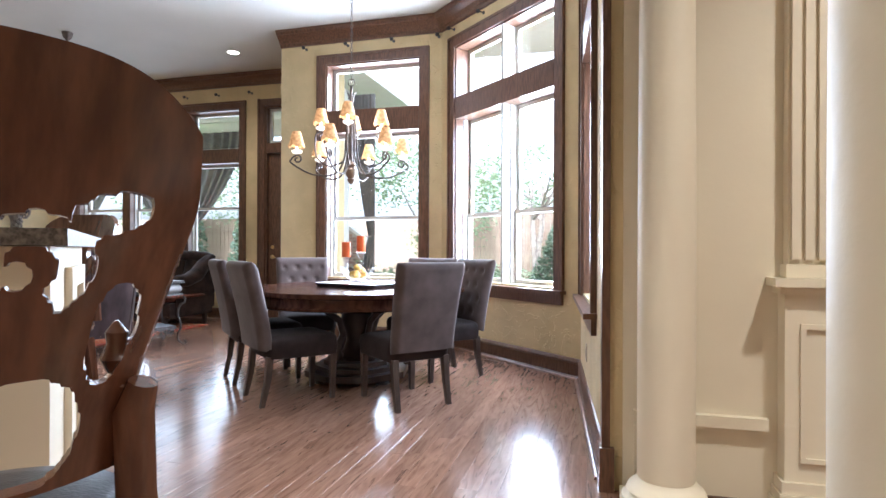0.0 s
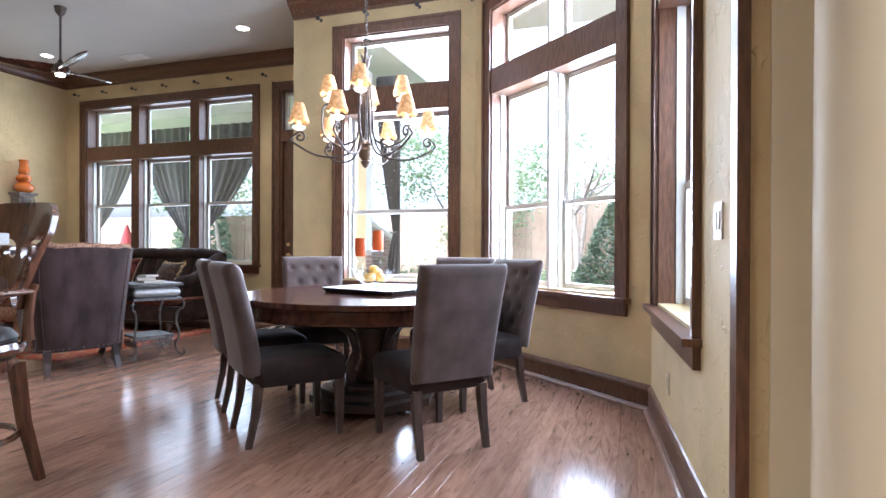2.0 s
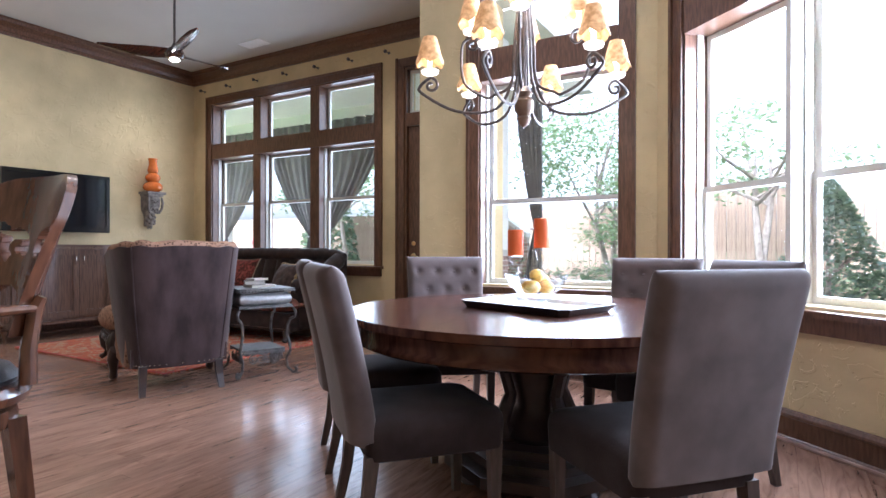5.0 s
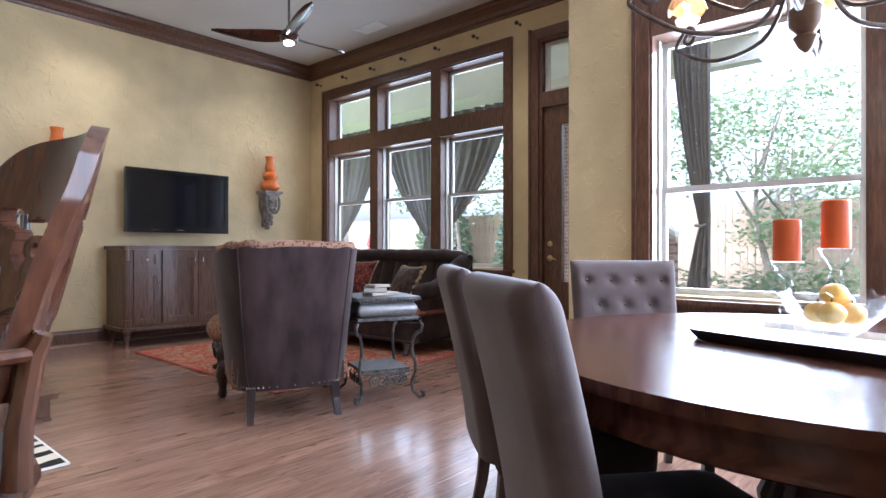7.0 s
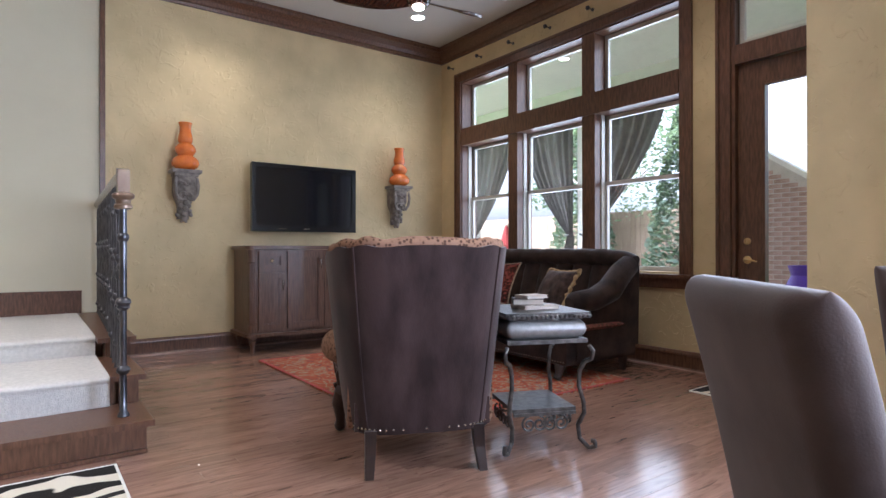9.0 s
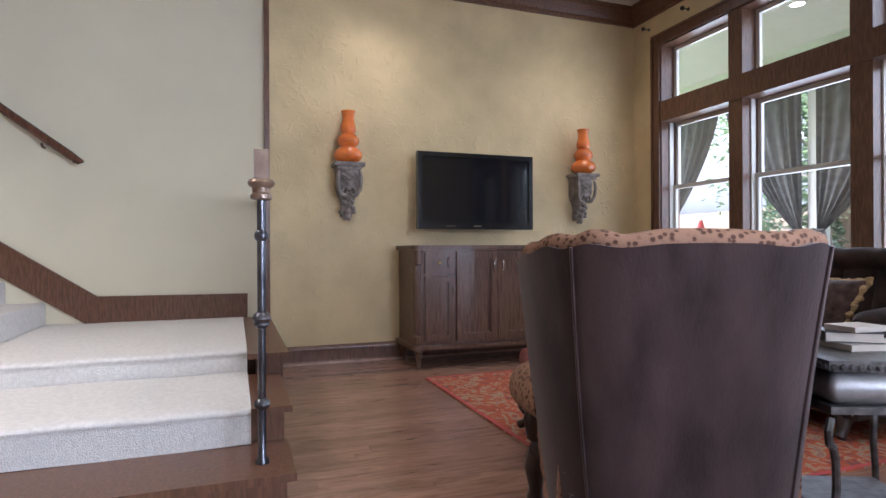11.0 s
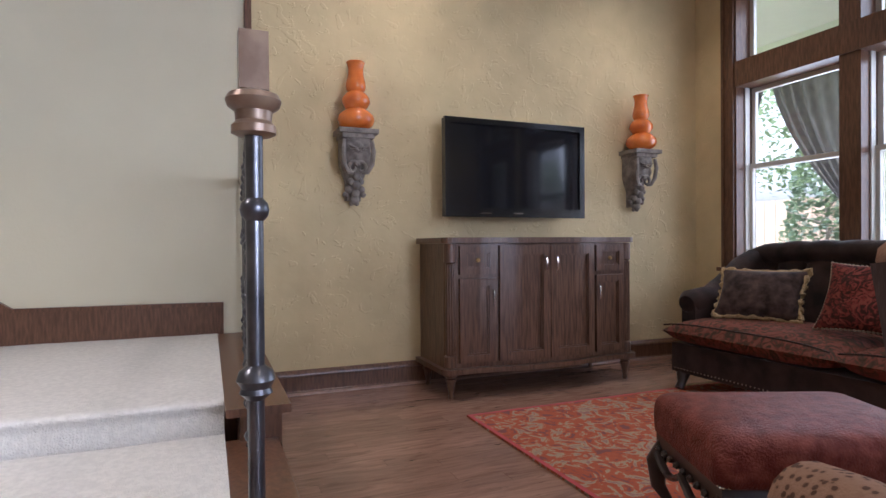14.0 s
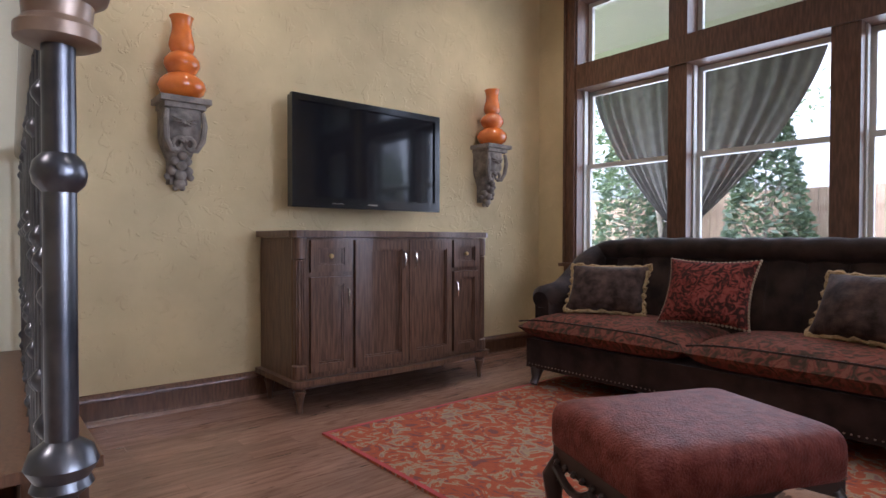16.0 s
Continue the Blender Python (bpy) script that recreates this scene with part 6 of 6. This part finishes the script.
column(1.015, 2.44)
column(1.125, 0.705)
pil = thing("pilaster", pose(1.48, 2.66, 0), "cream fluted pilaster on a panelled pedestal", "pilaster", kind="structure")
part("pedestal", box(0.0, 0.30, -0.10, -0.001, 0.16, 0.92), CREAM, pil, bevel=0.004)
for grow, z0, z1 in ((0.034, 0.002, 0.07), (0.024, 0.071, 0.11), (0.014, 0.111, 0.159)):
    part("base_moulding", box(-grow, 0.30 + grow, -0.10 - grow, -0.001, z0, z1), CREAM, pil, bevel=0.010)
pf = box(0.055, 0.245, -0.112, -0.101, 0.78, 0.80)
box(0.055, 0.245, -0.112, -0.101, 0.24, 0.26, pf)
box(0.055, 0.075, -0.112, -0.101, 0.26, 0.78, pf)
box(0.225, 0.245, -0.112, -0.101, 0.26, 0.78, pf)
part("panel_moulding", pf, CREAM, pil, bevel=0.004)
part("cap_moulding", box(-0.045, 0.345, -0.145, -0.001, 0.95, 0.985), CREAM, pil, bevel=0.008)
part("cap_moulding", box(-0.022, 0.322, -0.122, -0.001, 0.921, 0.949), CREAM, pil, bevel=0.012)
part("shaft_back", box(0.02, 0.28, -0.065, -0.001, 0.986, 3.6), CREAM, pil)
part("shaft_foot", box(0.008, 0.292, -0.088, -0.001, 0.9865, 1.04), CREAM, pil, bevel=0.012)
for k in range(5):
    part("reed", box(0.030 + k * 0.049, 0.030 + k * 0.049 + 0.034, -0.085, -0.066, 1.06, 3.55), CREAM, pil, bevel=0.008)
rail = thing("chair_rail", pose(0, 2.66, 0), "cream wall panel moulding", "trim", kind="structure")
part("rail", box(0.90, 1.44, -0.035, -0.001, 0.335, 0.385), CREAM, rail, bevel=0.01)
part("rail_lip", box(0.90, 1.44, -0.022, -0.001, 0.315, 0.334), CREAM, rail, bevel=0.006)
part("stile", box(0.90, 0.935, -0.026, -0.001, 0.03, 0.314), CREAM, rail, bevel=0.006)
part("shoe", box(0.90, 1.42, -0.022, -0.001, 0.002, 0.03), TRIM, rail, bevel=0.006)
for name, mm, lab in (("light_switch", (B, C, 1.945, 1.19), "ivory double rocker light switch plate"), ("wall_outlet", (B, C, 0.80, 0.375), "ivory wall outlet plate")):
    a, b, sx, z = mm
    w = thing(name, frame_of(a, b) @ Matrix.Translation((sx, 0, z)), lab, name.replace("_", " "))
    part("plate", box(-0.055, 0.055, -0.007, -0.0005, -0.062, 0.062) if name == "light_switch" else box(-0.036, 0.036, -0.007, -0.0005, -0.058, 0.058), PLATE, w, bevel=0.003)
    for dx in ((-0.023, 0.023) if name == "light_switch" else (0.0,)):
        part("rocker" if name == "light_switch" else "socket", box(dx - 0.014, dx + 0.014, -0.011, -0.0075, -0.032, 0.032), PLATE, w, bevel=0.002)


# ---- garden ----
patio = thing("patio", pose(0, 0, 0), "covered brick patio behind the house", "patio", kind="structure")
part("paving", box(-12.6, -2.7, 7.94, 11.3, -0.19, -0.06), PAVER, patio)
part("patio_ceiling", box(-12.6, -2.75, 7.94, 11.0, 3.82, 3.92), STUCCO, patio, "white painted soffit")
part("beam", box(-12.6, -2.75, 10.58, 10.80, 3.50, 3.819), STUCCO, patio, "white painted beam")
for x in (-11.2, -8.25):
    part("post", box(x - 0.09, x + 0.09, 10.62, 10.79, 0.9, 3.499), STUCCO, patio, "white painted post")


def brick_run(name, m, length, height, parts, label, thick=0.11, slope=0.0):
    """A brick wall: recessed mortar core and proud bricks; slope: how much its top falls along it."""
    w = thing(name, m, label, "brick wall", kind="structure")
    core = bmesh.new()
    core = extrude([(0, -0.2), (length, -0.2), (length, height - slope), (0, height)], -thick + 0.008, -0.008, None, Matrix(((1, 0, 0, 0), (0, 0, -1, 0), (0, 1, 0, 0), (0, 0, 0, 1))))
    part("mortar_core", core, MORTAR, w, "recessed mortar")
    bw, bh, g = 0.20, 0.062, 0.012
    full = bpy.data.meshes.new("brick")
    bm = box(0, bw - g, 0, thick, 0, bh - g)
    bmesh.ops.recalc_face_normals(bm, faces=bm.faces)
    bm.to_mesh(full)
    bm.free()
    full.materials.append(BRICK)
    rest = bmesh.new()
    k = 0
    z, row = -0.19, 0
    while z + bh < height:
        x = 0.0 if row % 2 == 0 else -bw / 2
        while x < length - 0.02:
            if z + bh <= height - slope * max(0, min(1, (x + bw) / length)):
                x0, x1 = max(x, 0.0), min(x + bw - g, length)
                if x1 - x0 > 0.03:
                    if x1 - x0 > bw - g - 0.001 and parts and k < 290:
                        ob = new("brick", full)
                        ob.parent = w
                        ob.location = (x0, 0, z)
                        k += 1
                    else:
                        box(x0, x1, 0, thick, z, z + bh - g, rest)
            x += bw
        z += bh
        row += 1
    if rest.verts:
        tagged(part("brickwork", rest, BRICK, w), kind="stuff")
    return w


def tuft_tree(name, x, y, trunk_h, crown_z, crown_r, crown_h, n, leaf, material, label, category, cone=False, seed=1, trunks=1, size=0.09):
    rnd = random.Random(seed)
    t = thing(name, pose(x, y, -0.2), label, category)
    tips = []
    for q in range(trunks):
        a = rnd.uniform(0, 6.28)
        lean = 0.35 if trunks > 1 else 0.1
        base = Vector((0.12 * q, 0.05 * q, 0))
        top = Vector((lean * math.cos(a) * trunk_h * 0.5, lean * math.sin(a) * trunk_h * 0.5, trunk_h))
        midp = base.lerp(top, 0.5) + Vector((rnd.uniform(-0.12, 0.12), rnd.uniform(-0.12, 0.12), 0))
        bm = tube([base, midp, top, top + Vector((0, 0, crown_h * 0.5))], [0.075, 0.06, 0.045, 0.015], 8)
        for k in range(6):
            s = top.lerp(top + Vector((0, 0, crown_h * 0.4)), k / 6)
            d = Vector((rnd.uniform(-1, 1), rnd.uniform(-1, 1), rnd.uniform(0.2, 0.8))).normalized()
            tube([s, s + d * crown_r * 0.5, s + d * crown_r * 0.85 + Vector((0, 0, 0.1))], [0.03, 0.02, 0.007], 5, bm)
        part("trunk", bm, BARK, t, smooth=True)
    verts, faces = [], []
    clumps = [(rnd.uniform(-1, 1), rnd.uniform(-1, 1), rnd.uniform(-1, 1)) for _ in range(44)]
    clumps = [c for c in clumps if c[0] ** 2 + c[1] ** 2 + c[2] ** 2 < 1.1]
    for k in range(n):
        if cone:
            h = rnd.random() ** 1.3
            rr = crown_r * (1 - h) ** 0.75 * (0.75 + 0.3 * rnd.random())
            a = rnd.uniform(0, 6.283)
            p = Vector((rr * math.cos(a), rr * math.sin(a), crown_z + crown_h * h))
        else:
            c = rnd.choice(clumps)
            p = Vector(((c[0] + rnd.gauss(0, 0.16)) * crown_r, (c[1] + rnd.gauss(0, 0.16)) * crown_r, crown_z + crown_h * 0.5 + (c[2] + rnd.gauss(0, 0.13)) * crown_h * 0.5))
        d = Vector((rnd.uniform(-1, 1), rnd.uniform(-1, 1), rnd.uniform(-0.6, 0.4))).normalized()
        s = d.cross(Vector((rnd.uniform(-1, 1), rnd.uniform(-1, 1), 1))).normalized()
        L = size * rnd.uniform(0.7, 1.4)
        i = len(verts)
        verts += [p - d * L * 0.5, p + s * L * 0.28, p + d * L * 0.5, p - s * L * 0.28]
        faces.append((i, i + 1, i + 2, i + 3))
    me = bpy.data.meshes.new("crown")
    me.from_pydata(verts, [], faces)
    me.materials.append(material)
    ob = new("crown", me)
    ob.parent = t
    return t


# brick wing beside the garden door, and the brick return outside the side window
brick_run("brick_wing", pose(-5.50, 10.9, 0), 1.6, 2.35, True, "tan brick garden wall falling along its top", slope=1.1)
brick_run("brick_pier", pose(-5.83, 10.88, 0), 0.32, 3.7, False, "tall tan brick pier beside the garden wall")
coping = thing("wall_coping", pose(-5.50, 10.9, 2.35), "white sloping stone coping on the garden wall", "coping", kind="structure")
part("slab", extrude([(0, 0.005), (1.6, -1.095), (1.6, -1.02), (0, 0.08)], -0.15, 0.04, None, Matrix(((1, 0, 0, 0), (0, 0, -1, 0), (0, 1, 0, 0), (0, 0, 0, 1)))), STUCCO, coping)
brick_run("brick_column", pose(-3.16, 7.96, 0, 0, 0, 90), 0.5, 1.05, False, "tan brick base under a white stucco post")
stub = thing("stucco_post", pose(-3.16, 7.96, 1.052), "white stucco patio post on a brick base", "post", kind="structure")
part("shaft", box(-0.15, 0.0, 0.0, 0.5, 0.002, 2.6), STUCCO, stub, bevel=0.008)
part("cap", box(-0.17, 0.02, -0.0, 0.52, -0.001, 0.05), STUCCO, stub, bevel=0.008)
brick_run("brick_return", pose(0.90, 6.2, 0), 0.36, 4.2, False, "red-brown brick house wall outside the side window")
brick_run("brick_pier", pose(-8.48, 10.57, 0), 0.46, 0.9, False, "tan brick pier under a white patio post")
brick_run("brick_pier", pose(-11.43, 10.57, 0), 0.46, 0.9, False, "tan brick pier under a white patio post")


def drape(x_post, x_far, z_tie, side, seed, y=10.52):
    """Outdoor drape swept from the beam to a tie at the post."""
    d = thing("outdoor_drape", pose(0, y, 0), "charcoal outdoor drape tied back to a patio post", "drape", "tied patio drapes")

    def fn(u, v):
        z = 3.60 - (3.60 - z_tie) * v
        sweep = v ** 1.8
        far = x_far + (x_post + side * 0.10 - x_far) * sweep
        near = x_post + side * 0.0
        x = near + (far - near) * u
        y = (0.035 + 0.012 * math.sin(u * 9 + seed)) * math.sin(u * 44 + 3 * seed + 1.2 * math.sin(u * 7)) * (1 - 0.5 * v)
        return Vector((x, y - 0.004, z)), Vector((x, y + 0.004, z))
    part("cloth", sheet(fn, 90, 26), DRAPE, d, smooth=True)

    def low(u, v):
        z = z_tie - (z_tie + 0.02) * v
        w = 0.10 + 0.24 * v ** 0.8
        x = x_post + side * (u * w)
        y = 0.03 * math.sin(u * 22 + seed)
        return Vector((x, y - 0.004, z)), Vector((x, y + 0.004, z))
    part("tail", sheet(low, 50, 10), DRAPE, d, smooth=True)
    part("tie", tube([(x_post - 0.02, -0.06, z_tie + 0.02), (x_post + side * 0.06, -0.075, z_tie), (x_post + side * 0.13, -0.05, z_tie + 0.01)], 0.016, 8), DRAPE, d, smooth=True)


drape(-11.08, -9.72, 1.30, 1, 0.0)
drape(-8.36, -9.66, 1.30, -1, 1.0)
drape(-8.14, -6.55, 1.30, 1, 2.0)
drape(-2.74, -3.12, 1.30, -1, 3.0, 8.52)
downlight(-7.45, 9.30, 3.819)

fence = thing("garden_fence", pose(0, 0, 0), "pale cedar board garden fence", "fence", kind="structure")
board = bpy.data.meshes.new("board")
bm = box(0, 0.138, 0, 0.022, -0.2, 2.05)
bmesh.ops.recalc_face_normals(bm, faces=bm.faces)
bm.to_mesh(board)
bm.free()
board.materials.append(FENCE)
for k in range(128):
    ob = new("board", board)
    ob.parent = fence
    ob.location = (-20.0 + k * 0.145, 15.6 + 0.004 * (k % 2), 0)
for k in range(96):
    ob = new("board", board)
    ob.parent = fence
    ob.location = (-1.44 + k * 0.145, 12.6 + 0.004 * (k % 2), 0)
for z in (0.3, 1.7):
    part("fence_rail", box(-20.0, -1.4, 15.63, 15.70, z, z + 0.09), FENCE, fence)
    part("fence_rail", box(-1.4, 12.5, 12.63, 12.70, z, z + 0.09), FENCE, fence)
tuft_tree("garden_tree", -3.2, 13.6, 1.7, 1.5, 1.8, 2.6, 6500, 0.1, LEAF, "multi-stemmed leafy garden tree with pale trunks", "tree", seed=3, trunks=3, size=0.095)
tuft_tree("garden_tree", -0.6, 11.2, 1.9, 1.9, 1.5, 1.5, 2000, 0.1, LEAF, "small leafy garden tree by the fence", "tree", seed=8, trunks=2, size=0.085)
tuft_tree("garden_tree", -10.5, 14.0, 2.2, 2.0, 2.2, 3.2, 5000, 0.1, LEAF, "tall leafy garden tree with grey trunk", "tree", seed=5, trunks=1, size=0.11)
tuft_tree("cypress", -11.6, 14.6, 0.4, 0.3, 0.95, 4.6, 4200, 0.1, CONIFER, "dark green cypress in front of the fence", "tree", cone=True, seed=9, size=0.15)
tuft_tree("cypress", -8.7, 14.4, 0.4, 0.3, 0.9, 4.2, 4200, 0.1, CONIFER, "dark green cypress in front of the fence", "tree", cone=True, seed=10, size=0.15)
tuft_tree("holly_bush", 0.25, 9.6, 0.3, 0.1, 0.85, 1.95, 6500, 0.1, CONIFER, "dense conical evergreen bush", "bush", cone=True, seed=11, size=0.075)


def ivy_bed():
    rnd = random.Random(21)
    verts, faces = [], []
    for k in range(15000):
        x, y = rnd.uniform(-4.6, 1.8), rnd.uniform(8.6, 11.6)
        if (x - 0.2) ** 2 + (y - 9.6) ** 2 < 0.4 or (x < -2.8 and y < 10.3):
            continue
        z = -0.2 + (0.95 + 0.35 * noise.noise((x * 1.3, y * 1.3, 0))) * rnd.random() ** 0.6 * smoothstep(8.5, 9.2, y)
        d = Vector((rnd.uniform(-1, 1), rnd.uniform(-1, 1), rnd.uniform(-0.2, 0.5))).normalized()
        s = d.cross(Vector((0, 0, 1))).normalized()
        i, L = len(verts), rnd.uniform(0.05, 0.11)
        p = Vector((x, y, z))
        verts += [p - d * L * 0.5, p + s * L * 0.4, p + d * L * 0.5, p - s * L * 0.4]
        faces.append((i, i + 1, i + 2, i + 3))
    me = bpy.data.meshes.new("ground_ivy")
    me.from_pydata(verts, [], faces)
    me.materials.append(LEAF)
    tagged(new("ground_ivy", me), "low green ivy and shrubs filling the garden bed", "ivy", kind="stuff")


ivy_bed()
um = thing("patio_umbrella", pose(-11.75, 12.1, -0.2), "closed red patio umbrella standing on the lawn", "umbrella")
part("pole", lathe([(0.025, 0.0), (0.025, 1.86)], 10), STUCCO, um)
part("canopy", lathe([(0.19, 0.5), (0.21, 0.55), (0.17, 0.9), (0.12, 1.35), (0.17, 1.36), (0.10, 1.6), (0.03, 1.82), (0.01, 1.85)], 16), REDCLOTH, um, smooth=True)
part("foot", lathe([(0.28, 0.0), (0.28, 0.05), (0.06, 0.10)], 20), STONE, um)
pot = thing("glazed_pot", pose(-4.3, 9.3, -0.06), "purple glazed ceramic pot on the patio", "pot")
part("vessel", lathe([(0.12, 0.0), (0.17, 0.15), (0.21, 0.50), (0.17, 0.76), (0.12, 0.86), (0.15, 0.96), (0.13, 0.96), (0.10, 0.86)], 28), PURPLE, pot, smooth=True)


# ---- floor strips ----
def floor_strips():
    f = tagged(new("floor"), "hand-scraped reddish-brown oak strip floor", "floor", kind="structure")
    rnd = random.Random(4)
    meshes = {}

    def strip(bm, x0, x1, y0, y1):
        c = 0.0010
        lo = [bm.verts.new(p) for p in ((x0, y0, -0.006), (x1, y0, -0.006), (x1, y1, -0.006), (x0, y1, -0.006))]
        mid = [bm.verts.new(p) for p in ((x0, y0, -0.0008), (x1, y0, -0.0008), (x1, y1, -0.0008), (x0, y1, -0.0008))]
        hi = [bm.verts.new(p) for p in ((x0 + c, y0 + c, 0), (x1 - c, y0 + c, 0), (x1 - c, y1 - c, 0), (x0 + c, y1 - c, 0))]
        for a, b in ((lo, mid), (mid, hi)):
            for i in range(4):
                bm.faces.new((a[i], a[(i + 1) % 4], b[(i + 1) % 4], b[i]))
        bm.faces.new(hi)
    w, gap = 0.095, 0.0005
    rest = bmesh.new()
    count = 0
    x = -8.235
    while x < 6.0:
        y = SOUTH - rnd.uniform(0, 1.2)
        while y < 7.85:
            L = rnd.choice((0.7, 1.1, 1.5, 2.0))
            y0, y1 = max(y, SOUTH), min(y + L, 7.85)
            whole = y0 == y and y1 == y + L
            if y1 - y0 > 0.03:
                if whole and count < 298 and -5.0 < x < 0.5 and 0.9 < y < 4.0:
                    if L not in meshes:
                        bm = bmesh.new()
                        strip(bm, 0, w - gap, 0, L - gap)
                        me = bpy.data.meshes.new("plank")
                        bm.to_mesh(me)
                        bm.free()
                        me.materials.append(PLANK)
                        meshes[L] = me
                    ob = new("plank", meshes[L])
                    ob.parent = f
                    ob.location = (x, y, 0)
                    count += 1
                else:
                    strip(rest, x, x + w - gap, y0, y1 - gap)
            y += L
        x += w
    tagged(part("planking", rest, PLANK, f), kind="stuff")


floor_strips()
